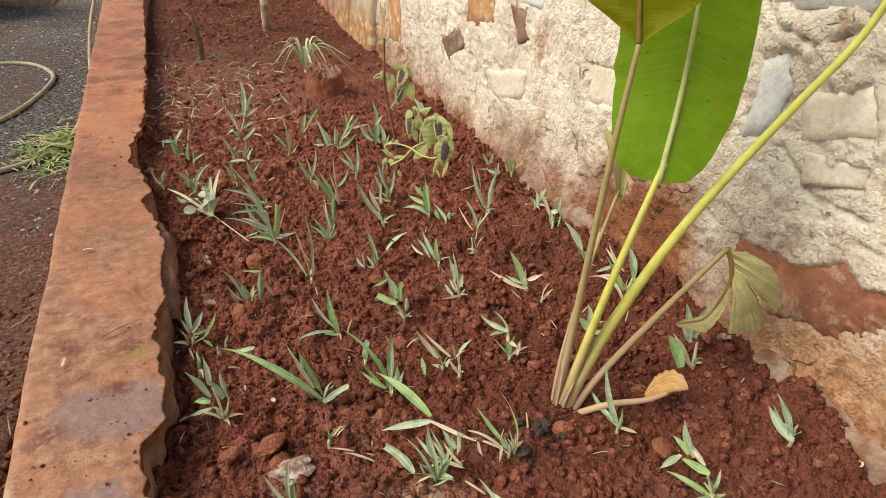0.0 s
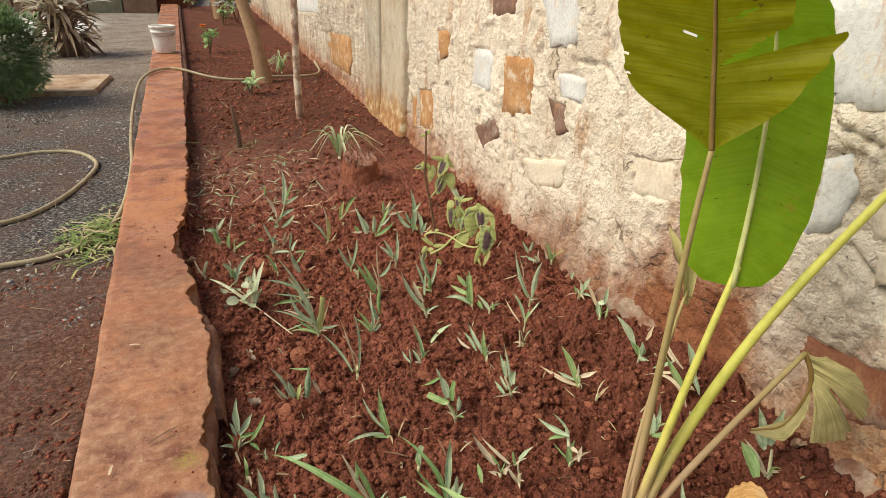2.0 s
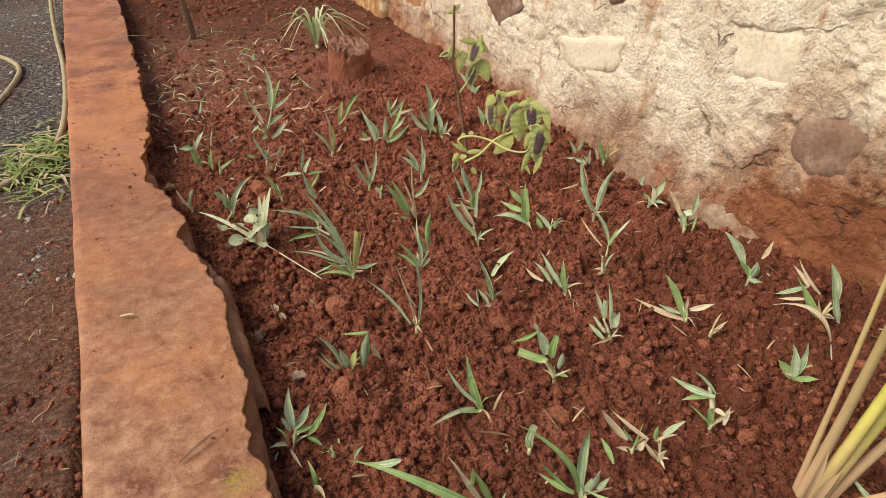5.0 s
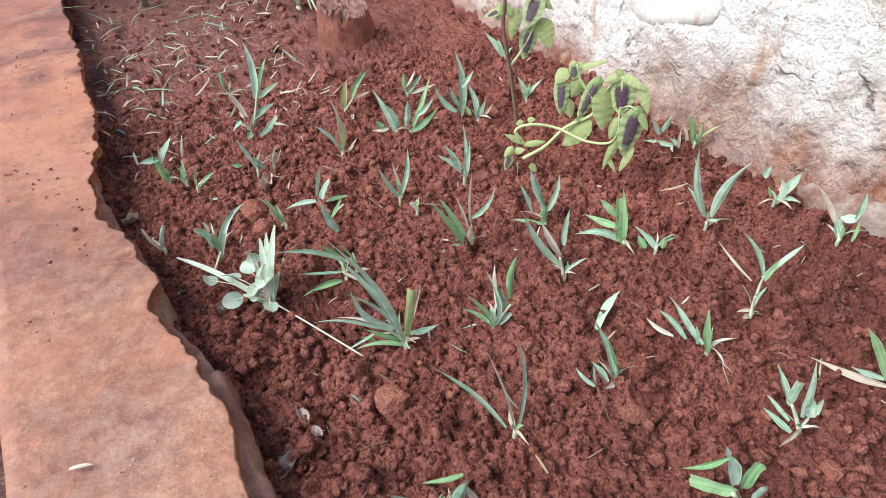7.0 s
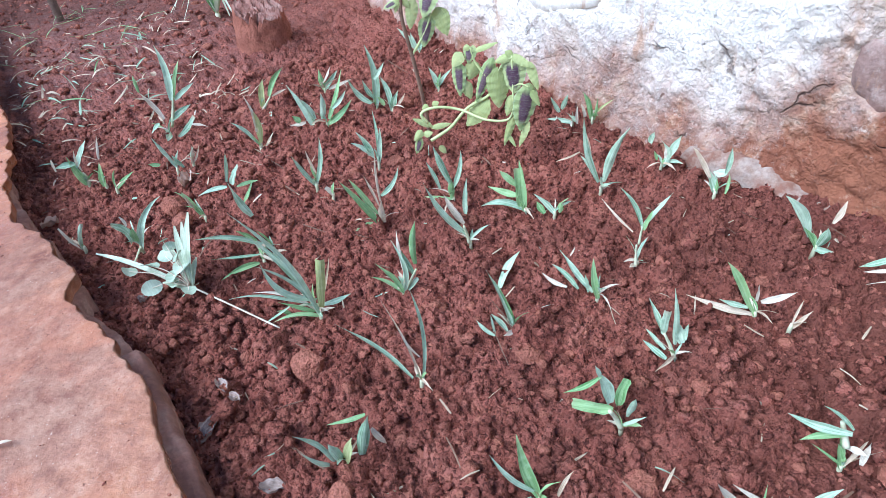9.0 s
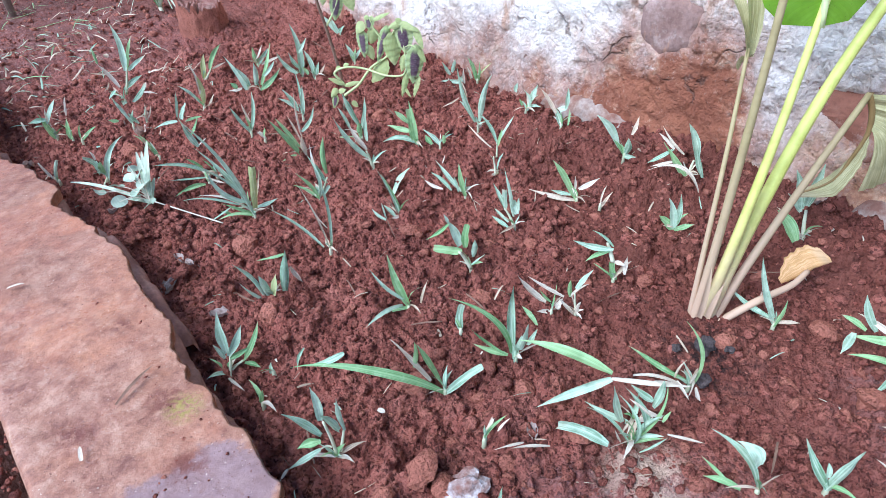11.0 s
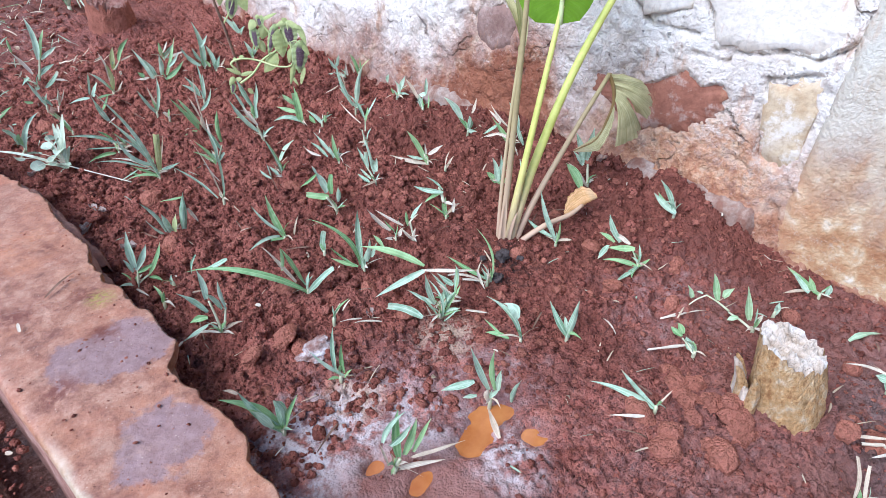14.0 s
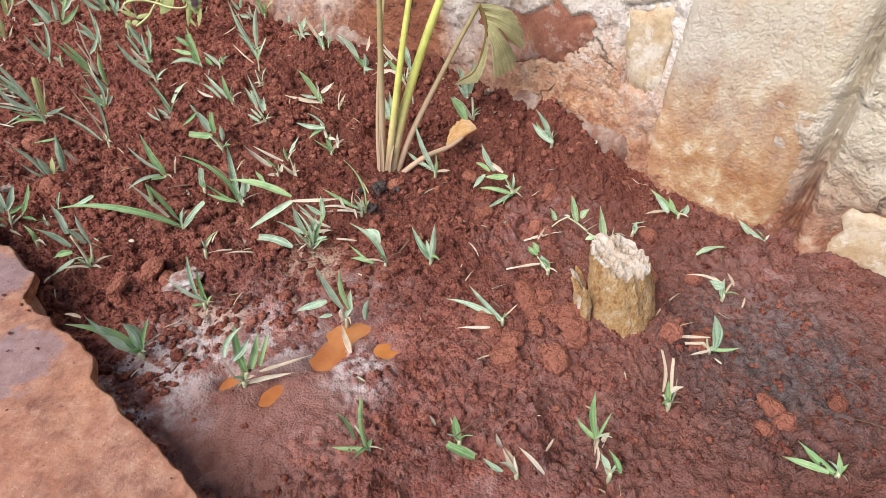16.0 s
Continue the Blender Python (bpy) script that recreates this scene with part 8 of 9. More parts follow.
def field(n, seed, box):
    """Places on the bed with their heights."""
    r = np.random.RandomState(seed)
    x, y = r.uniform(box[0], box[1], n), r.uniform(box[2], box[3], n)
    keep = (x > kerb_inner(y) + 0.01) & (x < wall_x(y) - 0.03)
    for px, py, rx, ry in POOLS:
        keep &= ((x - px) / rx) ** 2 + ((y - py) / ry) ** 2 > 2.0
    keep &= (((x - 0.27) / 0.17) ** 2 + ((y - 0.53) / 0.14) ** 2 > 1.0) | (r.uniform(0, 1, n) < 0.04)
    x, y = x[keep], y[keep]
    return iter(list(zip(x, y, bed_height(x, y))))


spots = field(20000, 3, (0.0, 1.36, 0.55, 2.75))
strewn("soil_crumbs", 15800, 4, lambda r: next(spots), (0.0018, 0.0145), M_CLOD, "loose crumbs of red soil", "soil")
spots2 = field(8600, 13, (0.0, 1.36, -0.6, 0.6))
strewn("soil_crumbs", 5600, 14, lambda r: next(spots2), (0.0018, 0.0085), M_CLOD, "loose crumbs of red soil", "soil")
spots3 = field(6400, 15, (-0.35, 1.3, 2.7, 9.0))
strewn("soil_crumbs", 4800, 16, lambda r: next(spots3), (0.004, 0.018), M_CLOD, "loose crumbs of red soil", "soil", 1)


def big_clods():
    r = random.Random(21)
    shapes = []
    for k in range(5):
        bm = bmesh.new()
        rock(bm, (0, 0, 0), (0.024, 0.021, 0.017), 60 + k, 0.5, 2)
        me = bpy.data.meshes.new("soil_clod")
        bm.to_mesh(me)
        bm.free()
        me.materials.append(M_CLOD)
        shapes.append(me)
    for k in range(66):
        x, y = r.uniform(0.2, 1.22), r.uniform(0.75, 2.5)
        if k > 56:
            x, y = r.uniform(0.75, 1.2), r.uniform(0.02, 0.7)
        elif k > 38:
            x, y = r.uniform(0.62, 0.80), r.uniform(0.18, 0.38)
        if k < 7:
            x, y = ((0.848, -0.097), (0.834, -0.128), (0.800, -0.105), (0.93, -0.18), (0.89, 0.048), (0.756, 0.280), (0.712, 0.287))[k]
        ob = new("soil_clod", shapes[k % 5])
        ob.location = (x, y, rest(x, y) + 0.004)
        ob.rotation_euler = (r.uniform(-0.5, 0.5), r.uniform(-0.5, 0.5), r.uniform(0, 6))
        s = r.uniform(0.6, 1.25)
        ob.scale = (s, s, s)
        tagged(ob, "rounded clod of red soil lying on the bed", "clod", "clods on the bed")


big_clods()
M_PEAT = worn("dark_potting_soil", ((0.3, (0.045, 0.034, 0.029)), (0.55, (0.095, 0.07, 0.058)), (0.75, (0.19, 0.135, 0.11))), 40, strength=1.0, depth=0.008)
for k, (px, py, size) in enumerate(((0.796, 0.802, 0.021), (0.742, 0.765, 0.018), (0.826, 0.775, 0.011), (0.765, 0.830, 0.010))):
    bm = bmesh.new()
    rock(bm, (px, py, rest(px, py) + 0.005), (0.8 * size, size * 0.75, size * 0.55), 400 + k, 0.7, 3)
    tagged(part("peat_clod", bm, M_PEAT, smooth=False), "crumbly black clod of potting soil by the stalks", "clod", "clods on the bed")


def straw(name, count, seed, box, length, material, label, on_ground=False, broad=1.0):
    r = random.Random(seed)
    if on_ground:
        pts = [(r.uniform(box[0], box[1]), r.uniform(box[2], box[3]), GROUND_Z + 0.006) for _ in range(count)]
    else:
        pts = list(field(count, seed, box))
    bm = bmesh.new()
    for x, y, z in pts:
        a = r.uniform(0, 6.28)
        l = r.uniform(*length)
        p = Vector((x, y, z + 0.004))
        e = p + Vector((l * math.cos(a), l * math.sin(a), r.uniform(-0.001, 0.012)))
        wide = r.uniform(0.0012, 0.0045) if l > 0.014 or r.random() < 0.4 else l * r.uniform(0.4, 0.9)
        if r.random() < 0.5:
            e.z += r.uniform(0, 0.4) * l
        strap(bm, p, e, wide * broad, r.uniform(-0.04, 0.10) * broad, r.uniform(-0.3, 0.4), 6, r.choice((0.2, 0.7)), r.uniform(-1.2, 1.2))
    tagged(part(name, bm, material), label, "litter", kind="stuff")


straw("dry_litter", 180, 33, (0.0, 1.3, 0.0, 2.6), (0.006, 0.035), M_LEAF["s"], "scattered dry straw and leaf bits")
straw("dry_litter", 45, 43, (0.0, 1.3, 0.0, 2.6), (0.006, 0.026), M_LEAF["p"], "scattered bleached leaf bits")
straw("green_litter", 60, 44, (0.0, 1.3, 0.3, 2.6), (0.012, 0.04), M_LEAF["b"], "scattered cut green leaf ends")
straw("dry_litter", 90, 36, (0.0, 1.3, -0.3, 2.6), (0.02, 0.08), M_TWIG, "thin dry twigs and root hairs")
straw("dry_litter", 110, 34, (0.0, 0.62, 2.6, 3.6), (0.012, 0.045), M_LEAF["s"], "mat of dry straw on trodden soil", broad=1.7)
straw("dry_litter", 260, 35, (-0.2, 1.2, 3.4, 8.5), (0.02, 0.08), M_LEAF["s"], "scattered straw on trodden soil")
straw("dry_litter", 55, 46, (0.0, 0.6, 2.5, 3.5), (0.03, 0.08), M_LEAF["s"], "bleached cut leaves lying on trodden soil", broad=1.8)
straw("green_litter", 60, 47, (0.02, 0.6, 2.5, 3.4), (0.03, 0.08), M_LEAF["b"], "cut green leaves lying on trodden soil", broad=1.8)
straw("green_litter", 40, 37, (0.02, 0.5, 2.9, 3.9), (0.05, 0.14), M_LEAF["g"], "scattered cut green blades on the soil")


# ---------- the yard beside and beyond ----------
def yard_spot(r):
    y = 2.1 + 4.6 * r.random() ** 1.2
    return kerb_outer(y) - 0.02 - abs(r.gauss(0, 0.55)), y, GROUND_Z


strewn("gravel", 13000, 44, yard_spot, (0.002, 0.009), worn("gravel_stones", ((0.3, (0.07, 0.055, 0.05)), (0.5, (0.17, 0.145, 0.13)), (0.68, (0.45, 0.42, 0.39))), 70, space="world"), "loose dark gravel on the yard", "gravel")
strewn("gravel", 1500, 46, yard_spot, (0.003, 0.013), worn("pale_pebbles", ((0.3, (0.30, 0.27, 0.24)), (0.6, (0.55, 0.52, 0.48))), 40, space="world"), "scattered pale pebbles on the yard", "gravel")
def red_spot(r):
    y = r.uniform(0.7, 2.6)
    return kerb_outer(y) - 0.015 - abs(r.gauss(0, 0.35)), y, GROUND_Z


strewn("soil_crumbs", 4200, 49, red_spot, (0.002, 0.011), M_CLOD, "crumbs of red earth and gravel by the kerb", "soil")
straw("dry_litter", 90, 48, (-0.75, -0.12, 0.9, 3.0), (0.012, 0.045), M_LEAF["s"], "brown leaf bits on the ground by the kerb", True)
straw("dry_litter", 130, 45, (-1.1, -0.2, 1.2, 4.5), (0.015, 0.06), M_LEAF["s"], "dry leaf bits on the gravel", True)


def kerb_bits():
    r = random.Random(50)

    def spot(q):
        y = q.choice((q.uniform(0.7, 3.2), q.gauss(3.0, 0.12), q.gauss(1.0, 0.2), q.gauss(2.3, 0.2)))
        u = q.random()
        x = kerb_outer(y) + (float(kerb_inner(y)) - kerb_outer(y)) * (0.06 + 0.9 * u)
        return x, y, 0.082

    strewn("soil_crumbs", 560, 51, spot, (0.0008, 0.0040), M_CLOD, "crumbs of soil dropped on the kerb", "soil", 1, 0.45)
    for x, y, l, turn, tone, label in ((0.0, 1.235, 0.075, 30, M_TWIG, "thin dry twig lying on the kerb"), (-0.06, 1.17, 0.022, 80, M_LEAF["p"], "white scrap lying on the kerb"), (-0.20, 3.55, 0.26, 2, M_LEAF["g"], "long grass blade across the kerb"), (-0.08, 1.62, 0.03, -20, M_LEAF["p"], "white scrap lying on the kerb")):
        bm = bmesh.new()
        a = radians(turn)
        strap(bm, (0, 0, 0.002), (l * math.cos(a), l * math.sin(a), 0.006), 0.006, 0.05, 0.2, 5)
        ob = tagged(part("plant_scrap", bm, tone), label, "litter", "scraps on the kerb")
        ob.location = (x, y, 0.086)


kerb_bits()


def hose():
    bm = bmesh.new()
    g = GROUND_Z + 0.015
    pts = bend(((-1.9, 4.0, g), (-1.45, 4.14, g), (-1.11, 4.24, g), (-0.93, 4.32, g), (-0.74, 4.29, g), (-0.60, 4.10, g), (-0.555, 3.88, g), (-0.60, 3.50, g), (-0.70, 3.22, g), (-0.84, 3.10, g), (-1.1, 3.0, g), (-1.5, 2.8, g), (-1.7, 2.5, g), (-1.4, 2.4, g), (-1.0, 2.55, g), (-0.70, 2.64, g), (-0.53, 2.68, g), (-0.40, 2.80, g), (-0.345, 2.95, g), (-0.33, 3.3, g), (-0.37, 3.9, g), (-0.44, 4.5, g + 0.02), (-0.50, 5.2, g + 0.07), (-0.50, 5.75, 0.06), (-0.44, 6.05, 0.098), (-0.33, 6.25, 0.10), (-0.20, 6.22, 0.095), (0.05, 6.04, 0.05), (0.3, 5.98, 0.03), (0.48, 6.12, 0.03), (0.70, 6.12, 0.03), (0.94, 6.15, 0.03), (1.05, 6.4, 0.03), (1.08, 7.0, 0.04)), 8)
    tube(bm, pts, 0.0115, 10)
    tagged(part("garden_hose", bm, M_HOSE), "ochre rubber garden hose looped over gravel and kerb", "hose")


hose()


def clipping_pile():
    r = random.Random(61)
    fresh = leaf_material("cut_grass", (0.13, 0.22, 0.04), (0.24, 0.34, 0.08))
    for tone, count, label in ((fresh, 230, "small heap of cut green grass beside the kerb"), (M_LEAF["y"], 120, "yellowed grass among the clippings"), (M_LEAF["s"], 60, "dry straw among the clippings")):
        bm = bmesh.new()
        for _ in range(count):
            x, y = r.gauss(-0.38, 0.075), r.gauss(2.88, 0.14)
            if x > kerb_outer(y) - 0.03:
                continue
            d = math.hypot((x + 0.38) / 0.13, (y - 2.88) / 0.18)
            z = GROUND_Z + 0.012 + 0.04 * max(0, 1 - d) * r.random()
            a, l = r.uniform(0, 6.28), r.uniform(0.03, 0.10)
            p = Vector((x, y, z))
            strap(bm, p, p + Vector((l * math.cos(a), l * math.sin(a), r.uniform(-0.010, 0.006))), r.uniform(0.005, 0.011), 0.06, 0.2, 4)
        tagged(part("grass_clippings", bm, tone), label, "grass", kind="stuff")


clipping_pile()


def bucket():
    x, y, z = -0.425, 7.55, 0.085
    prof = ((0.0, 0.0), (0.098, 0.0), (0.104, 0.006), (0.112, 0.11), (0.118, 0.175), (0.127, 0.178), (0.127, 0.188), (0.120, 0.190), (0.121, 0.212), (0.130, 0.215), (0.131, 0.236), (0.122, 0.238), (0.116, 0.225), (0.102, 0.02), (0.0, 0.016))
    n = 32
    verts = [(r * math.cos(2 * math.pi * k / n), r * math.sin(2 * math.pi * k / n), h) for r, h in prof for k in range(n)]
    faces = [(i * n + k, i * n + (k + 1) % n, (i + 1) * n + (k + 1) % n, (i + 1) * n + k) for i in range(len(prof) - 1) for k in range(n)]
    ob = mesh_object("bucket", verts, faces, M_PLASTIC)
    ob.location = (x, y, z)
    ob.scale = (1.02, 1.02, 1.16)
    tagged(ob, "white plastic bucket standing on the kerb", "bucket")
    bm = bmesh.new()
    tube(bm, bend([(0.132 * math.cos(a), 0.132 * math.sin(a), 0.20 - 0.05 * math.sin(a - 3.3)) for a in (3.3 + 0.26 * k for k in range(13))], 3), 0.003, 6)
    part("handle", bm, worn("wire", ((0.3, (0.3, 0.3, 0.3)), (0.7, (0.5, 0.5, 0.5))), 10, 0.4), ob, "thin wire handle")


bucket()


def tree(name, pts, radii, material, label, limbs, seed):
    r = random.Random(seed)
    t = tagged(new(name), label, "tree")
    bm = bmesh.new()
    p = bend(pts, 10)
    rad = [float(v) for v in np.interp(np.linspace(0, 1, len(p)), np.linspace(0, 1, len(radii)), radii)]
    tube(bm, p, rad, 14)
    for v in bm.verts:
        v.co += v.co.normalized() * 0.006 * noise.noise(v.co * 14)
    part("trunk", bm, material, t)
    for n in range(limbs):
        s = p[-1 - n * 2]
        a = r.uniform(0, 6.28)
        bm = bmesh.new()
        end = s + Vector((0.4 * math.cos(a), 0.4 * math.sin(a), 0.45))
        tube(bm, bend((s, s.lerp(end, 0.5) + Vector((0, 0, 0.06)), end), 5), [rad[-1] * 0.7 * (1 - 0.06 * k) for k in range(11)], 8)
        part("limb", bm, material, t)
    return t


tree("slim_tree", ((0.655, 4.52, -0.05), (0.652, 4.54, 0.30), (0.668, 4.56, 0.75), (0.672, 4.6, 1.3), (0.70, 4.6, 2.1)), (0.030, 0.024, 0.023, 0.022, 0.018), M_PATCHBARK, "slim young tree with pinkish flaking bark", 3, 70)
tree("leaning_tree", ((0.505, 6.02, -0.06), (0.47, 6.08, 0.25), (0.39, 6.2, 0.62), (0.24, 6.4, 1.15), (0.16, 6.6, 2.0)), (0.082, 0.058, 0.054, 0.053, 0.05), M_BARK, "leaning tree with smooth brown bark", 3, 71)
tree("small_tree", ((0.13, 13.6, -0.05), (0.05, 13.7, 0.5), (-0.15, 13.9, 1.1), (-0.3, 14.0, 2.0)), (0.13, 0.11, 0.10, 0.06), M_BARK, "far small tree with grey-brown bark", 3, 72)


def leafy(name, x, y, z, count, spread, height, seed, tone, label, category, length=(0.06, 0.14), width=0.02, down=0.0):
    """A loose bush of separate leaves on stems."""
    r = random.Random(seed)
    plant = tagged(new(name), label, category)
    bm = bmesh.new()
    lm = bmesh.new()
    stems = max(3, count // 14)
    for k in range(stems):
        a = r.uniform(0, 6.28)
        end = Vector((x + spread * 0.7 * math.cos(a) * r.random(), y + spread * 0.7 * math.sin(a) * r.random(), z + height * r.uniform(0.6, 1)))
        pts = bend(((x, y, z - 0.03), Vector((x, y, z)).lerp(end, 0.5) + Vector((0, 0, 0.03)), end), 5)
        tube(bm, pts, [0.010 - 0.0008 * i for i in range(len(pts))], 6)
        for j in range(count // stems):
            p = pts[r.randrange(3, len(pts))]
            b, l = r.uniform(0, 6.28), r.uniform(*length)
            strap(lm, p, p + Vector((l * math.cos(b), l * math.sin(b), l * r.uniform(-0.5 - down, 0.8 - down))), width * r.uniform(0.7, 1.2), 0.12, 0.2, 5)
    part("stems", bm, M_TWIG, plant)
    part("foliage", lm, tone, plant)
    return plant


leafy("flowering_plant", 0.0, 8.15, 0.0, 20, 0.14, 0.24, 80, M_LEAF["g"], "small green plant with an orange flower", "plant", (0.08, 0.14), 0.06)
leafy("seedling", 0.36, 5.45, 0.0, 12, 0.18, 0.12, 81, M_LEAF["l"], "small leafy seedling on the soil", "plant", (0.06, 0.11), 0.05)
leafy("seedling", 0.16, 12.2, 0.0, 26, 0.3, 0.4, 82, M_LEAF["l"], "small leafy plant with white blooms", "plant", (0.08, 0.16), 0.06)
leafy("bush", 0.42, 12.6, 0.0, 60, 0.5, 0.9, 83, M_LEAF["g"], "loose green bush by the far wall", "bush", (0.2, 0.5), 0.03)
leafy("bush", 0.15, 13.4, 0.3, 90, 0.7, 1.3, 84, M_LEAF["l"], "upright reedy bush round a trunk", "bush", (0.3, 0.7), 0.03, -0.6)
leafy("bush", -0.55, 16.3, 0.0, 50, 0.4, 0.5, 85, M_LEAF["l"], "small leafy plant near the far end", "bush", (0.1, 0.25), 0.05)
bloom_m = worn("orange_petals", ((0.3, (0.65, 0.14, 0.02)), (0.7, (0.80, 0.25, 0.03))), 20)
white_m = worn("white_petals", ((0.3, (0.70, 0.70, 0.68)), (0.7, (0.85, 0.85, 0.84))), 20)
red_m = worn("red_petals", ((0.3, (0.55, 0.03, 0.03)), (0.7, (0.75, 0.07, 0.06))), 20)


def bloom(x, y, z, r, material, label):
    bm = bmesh.new()
    for ring, (k, tilt) in enumerate(((9, 0.3), (6, 0.9))):
        for j in range(k):
            a = 2 * math.pi * j / k + ring
            strap(bm, (0, 0, 0), (r * math.cos(a), r * math.sin(a), r * tilt), r * 0.6, 0.2, 0.15, 4, 0.4)
    ob = tagged(part("flower", bm, material), label, "flower", "flowers")
    ob.location = (x, y, z)


bloom(-0.04, 8.12, 0.285, 0.045, bloom_m, "bright orange flower on a green plant")
for k in range(4):
    bloom(0.10 + 0.10 * k, 11.9 + 0.1 * (k % 2), 0.30 + 0.06 * (k % 3), 0.09, white_m, "white flower above small leaves")


def shrub():
    """A feathery conifer shrub: many flat sprays on a hidden stem."""
    r = random.Random(90)
    cx, cy, cz = -1.56, 6.0, GROUND_Z
    t = tagged(new("conifer_shrub"), "rounded feathery green conifer shrub on the yard", "shrub")
    bm = bmesh.new()
    tube(bm, ((cx, cy, cz - 0.05), (cx, cy, cz + 0.35), (cx + 0.02, cy, cz + 0.6)), (0.04, 0.03, 0.01), 8)
    part("trunk", bm, M_BARK, t)
    bm = bmesh.new()
    for _ in range(6500):
        a, e = r.uniform(0, 6.28), math.asin(r.uniform(-0.95, 1))
        d = Vector((math.cos(a) * math.cos(e), math.sin(a) * math.cos(e), math.sin(e)))
        rad = 0.50 * (0.80 + 0.25 * noise.noise(d * 2.2 + Vector((3, 1, 7))))
        p = Vector((cx, cy, cz + 0.40)) + Vector((d.x * rad, d.y * rad, d.z * rad * 0.92)) * r.uniform(0.55, 1.0)
        l = r.uniform(0.035, 0.08)
        way = (d + Vector((r.uniform(-0.7, 0.7), r.uniform(-0.7, 0.7), r.uniform(-0.5, 0.4)))).normalized()
        for f in (-0.5, 0, 0.5):
            side = way.cross(Vector((0, 0, 1))).normalized() * f * l * 0.6
            strap(bm, p, p + way * l + side, 0.009, 0.08, 0.2, 2)
    part("crown", bm, leaf_material("conifer_green", (0.11, 0.20, 0.075), (0.22, 0.33, 0.14), 0.6, 0.3), t)


shrub()


# new blades coloured near-white to carry the bright sun on them
M_PALEBLADE = leaf_material("painted_sunlit_blade", (0.62, 0.60, 0.48), (0.80, 0.78, 0.68), 0.5, 0.3)


def dry_agave():
    r = random.Random(95)
    cx, cy, cz = -1.66, 9.1, GROUND_Z
    t = tagged(new("shaggy_plant"), "shaggy plant with dry brown lower leaves and pale new ones", "plant")
    bm = bmesh.new()
    tube(bm, bend(((cx, cy, cz - 0.05), (cx - 0.03, cy, cz + 0.4), (cx - 0.12, cy, cz + 0.8)), 6), [0.14] * 4 + [0.11] * 9, 10)
    part("trunk", bm, M_STAKE, t)
    for name, count, tone, lo, hi, z0, z1, down in (("dry_leaf", 70, M_LEAF["s"], 0.18, 0.42, 0.1, 0.75, 0.9), ("dry_leaf", 60, M_STAKE, 0.15, 0.40, 0.05, 0.6, 1.1), ("leaf", 64, M_PALEBLADE, 0.25, 0.55, 0.45, 0.80, -0.55), ("stub", 16, M_STAKE, 0.25, 0.45, 0.1, 0.35, -0.9)):
        for _ in range(count):
            a, z, l = r.uniform(0, 6.28), r.uniform(z0, z1), r.uniform(lo, hi)
            p = Vector((cx - 0.1 * z + 0.1 * math.cos(a), cy + 0.1 * math.sin(a), cz + z))
            bm = bmesh.new()
            strap(bm, p, p + Vector((l * math.cos(a), l * math.sin(a), -l * down * r.uniform(-0.2, 1.2))), r.uniform(0.03, 0.065), r.uniform(-0.1, 0.3), 0.2, 6, r.choice((0, 0.4)), r.uniform(-1, 1))
            part(name, bm, tone, t)


dry_agave()


def block(name, x0, x1, y0, y1, z0, z1, material, parent=None, label="", bevel=0.01, seed=1):
    bm = bmesh.new()
    bmesh.ops.create_cube(bm, size=1)
    for v in bm.verts:
        v.co = Vector((x0 if v.co.x < 0 else x1, y0 if v.co.y < 0 else y1, z0 if v.co.z < 0 else z1))
    bmesh.ops.bevel(bm, geom=list(bm.edges), offset=bevel, segments=2, affect="EDGES")
    bmesh.ops.subdivide_edges(bm, edges=[e for e in bm.edges if e.calc_length() > 0.2], cuts=3, use_grid_fill=True)
    for v in bm.verts:
        v.co += Vector((noise.noise(v.co * 5), noise.noise(v.co * 5 + Vector((9, 0, 0))), noise.noise(v.co * 5 + Vector((0, 9, 0))))) * bevel * 0.6
    return part(name, bm, material, parent, label, smooth=False)


M_SLAB = worn("worn_concrete", ((0.34, (0.30, 0.18, 0.11)), (0.5, (0.50, 0.35, 0.23)), (0.66, (0.62, 0.50, 0.38))), 6, space="world")
slab = block("concrete_slab", -1.58, -0.93, 6.25, 7.2, GROUND_Z - 0.05, GROUND_Z + 0.045, M_SLAB)
tagged(slab, "low square concrete inspection slab set in the yard", "slab")

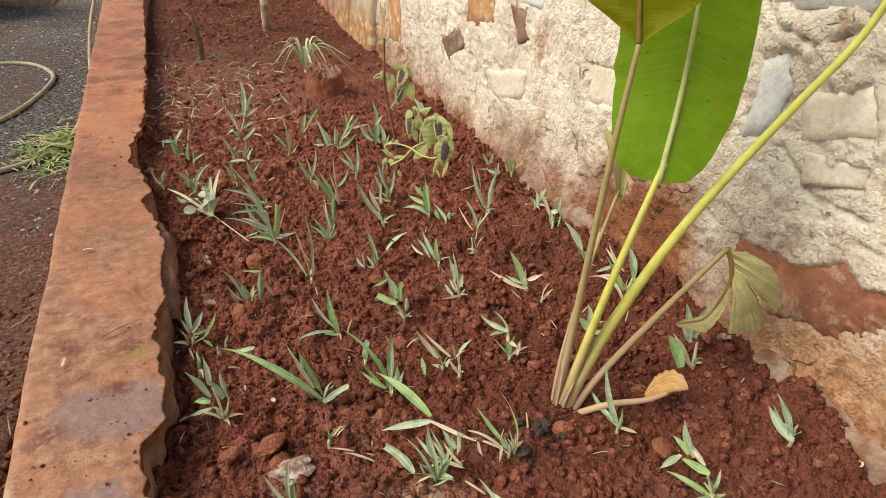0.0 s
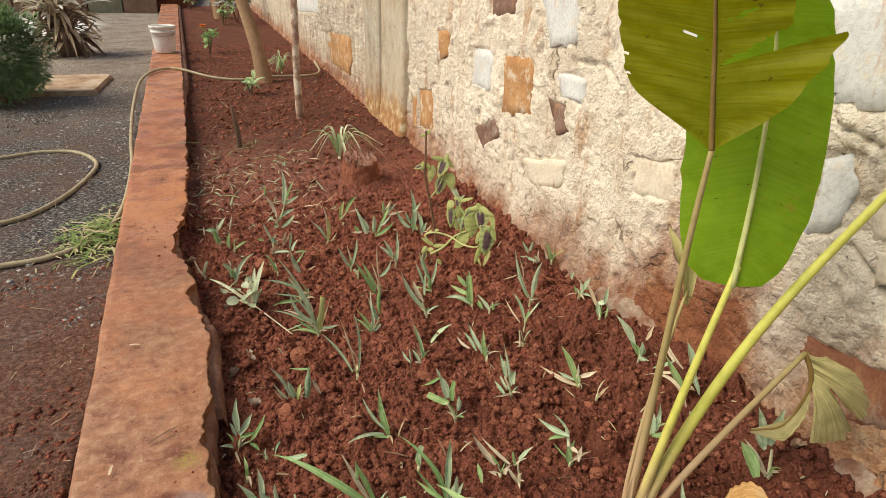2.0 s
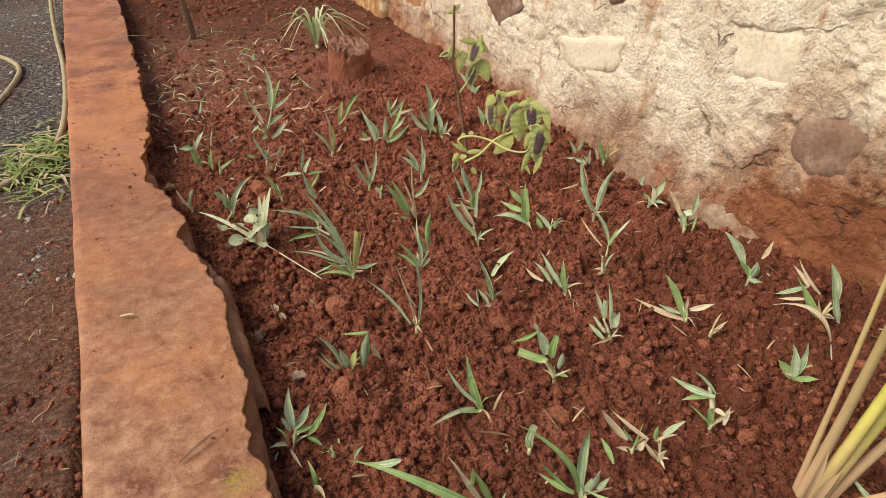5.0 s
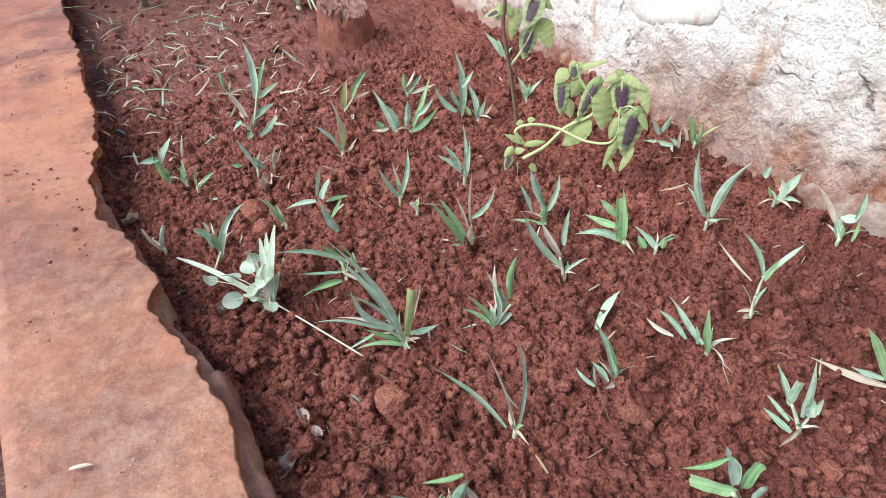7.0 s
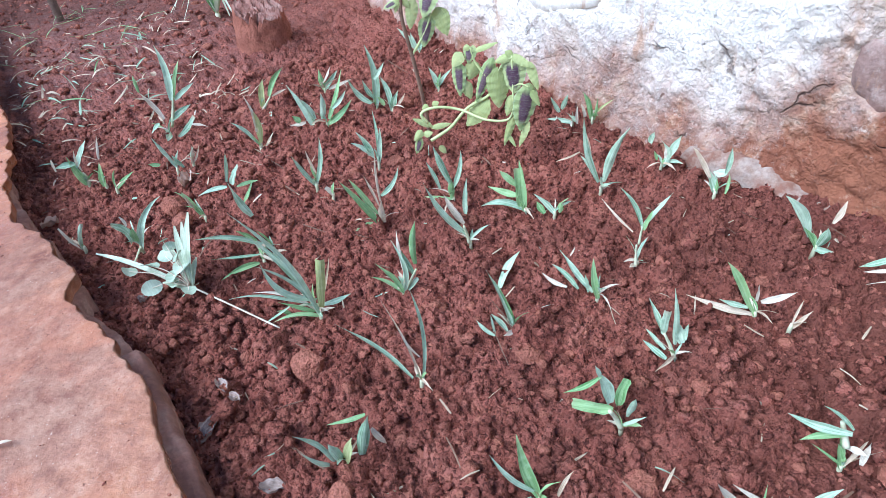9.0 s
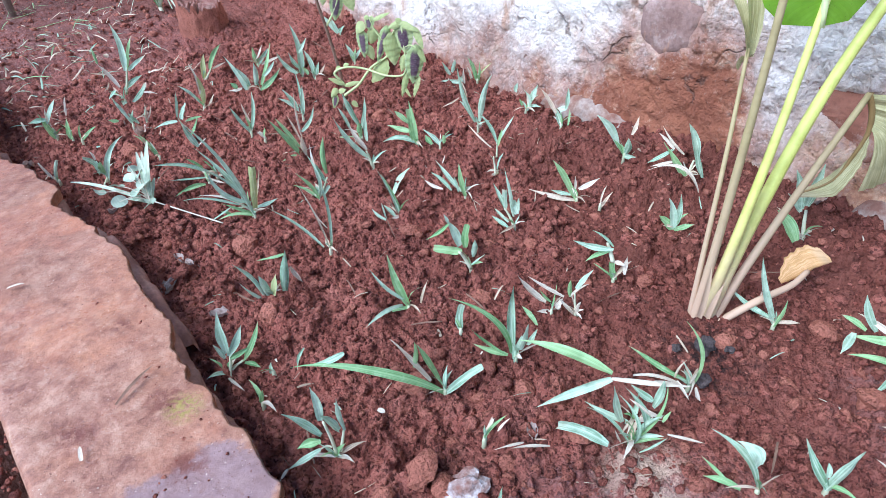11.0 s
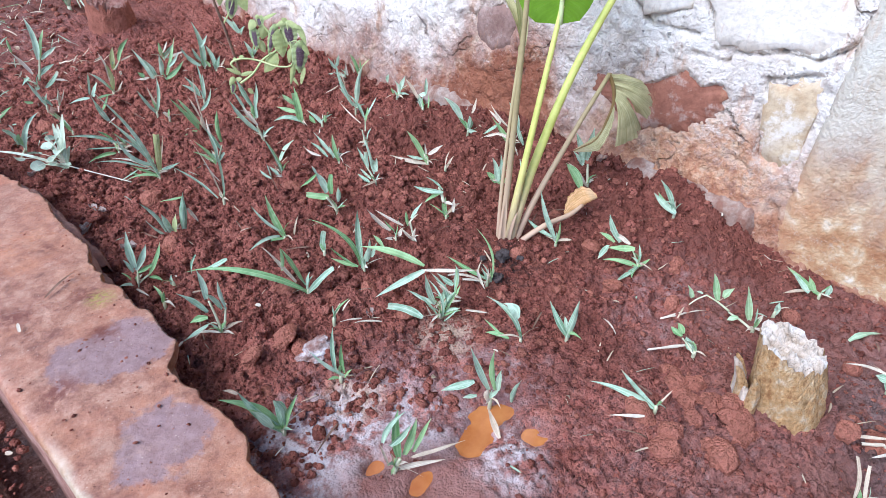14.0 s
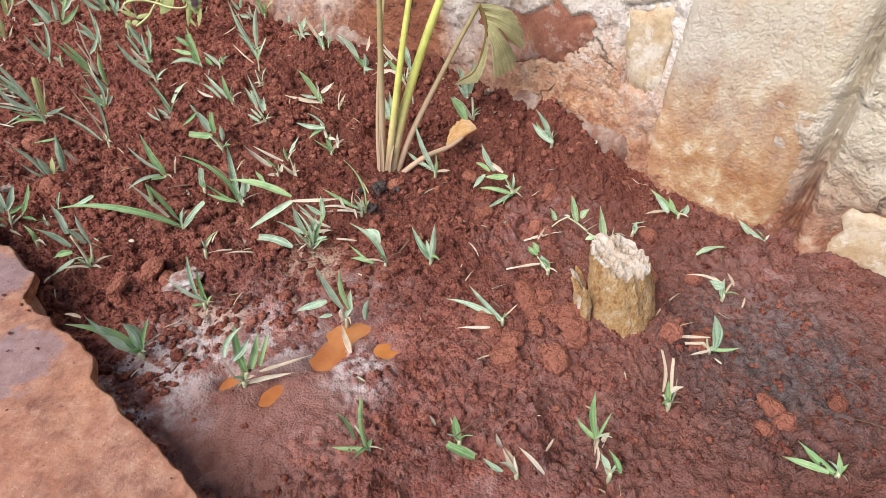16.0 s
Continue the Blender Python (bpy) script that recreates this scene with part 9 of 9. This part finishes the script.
far_wall = tagged(new("planter_wall"), "low brown block wall across the far end of the yard", "wall", kind="structure")
M_BLOCK = worn("brown_block", ((0.3, (0.20, 0.115, 0.075)), (0.6, (0.33, 0.21, 0.14)), (0.8, (0.42, 0.31, 0.22))), 5, space="world")
M_MOSS = worn("greenish_block", ((0.3, (0.20, 0.19, 0.12)), (0.7, (0.31, 0.29, 0.2))), 5, space="world")
for k in range(8):
    block("block", -1.28 - 0.74 * (k + 1), -1.30 - 0.74 * k, 16.85, 17.15, GROUND_Z - 0.05, 0.235, M_MOSS if k == 1 else M_BLOCK, far_wall, bevel=0.015)
block("coping", -7.4, -0.75, 16.82, 17.2, 0.235, 0.285, M_KERB, far_wall, "stained cement coping")
bed2 = block("raised_bed", -7.4, -0.6, 17.2, 24.0, -0.1, 0.22, M_CLOD, bevel=0.02)
tagged(bed2, "raised bed of red soil behind the low wall", "soil", kind="structure")

bm = bmesh.new()
ring = [Vector((-2.35 + 0.85 * math.cos(a), 18.4, 0.36 + 0.85 * math.sin(a))) for a in (2 * math.pi * k / 40 for k in range(41))]
tube(bm, ring, 0.22, 12, False)
tagged(part("old_tyre", bm, worn("grey_rubber", ((0.3, (0.12, 0.12, 0.125)), (0.7, (0.22, 0.22, 0.225))), 6, 0.7)), "large grey tyre standing upright as a planter", "tyre")
for k in range(7):
    bloom(-2.75 + 0.16 * k, 17.5 + 0.1 * (k % 3), 0.23 + 0.03 * (k % 2), 0.10, red_m, "red flower in the raised bed")
leafy("bush", -2.6, 17.6, 0.22, 40, 0.4, 0.25, 86, M_LEAF["g"], "low green plants under red flowers", "bush", (0.1, 0.2), 0.06)
leafy("bush", -4.2, 17.7, 0.22, 120, 0.7, 0.6, 87, M_LEAF["g"], "bright green bush in the raised bed", "bush", (0.15, 0.3), 0.08)
leafy("bush", -5.8, 17.9, 0.22, 120, 0.8, 0.8, 88, M_LEAF["l"], "leafy bush in the raised bed", "bush", (0.15, 0.3), 0.08)
M_FAR = worn("far_rough_wall", ((0.3, (0.13, 0.09, 0.065)), (0.6, (0.24, 0.17, 0.12)), (0.8, (0.36, 0.28, 0.2))), 3, space="world")
end_wall = block("wall_north", -30, 2.2, 24.0, 24.3, -0.3, 2.6, M_FAR, bevel=0.02)
tagged(end_wall, "rough brown boundary wall at the far end", "wall", kind="structure")
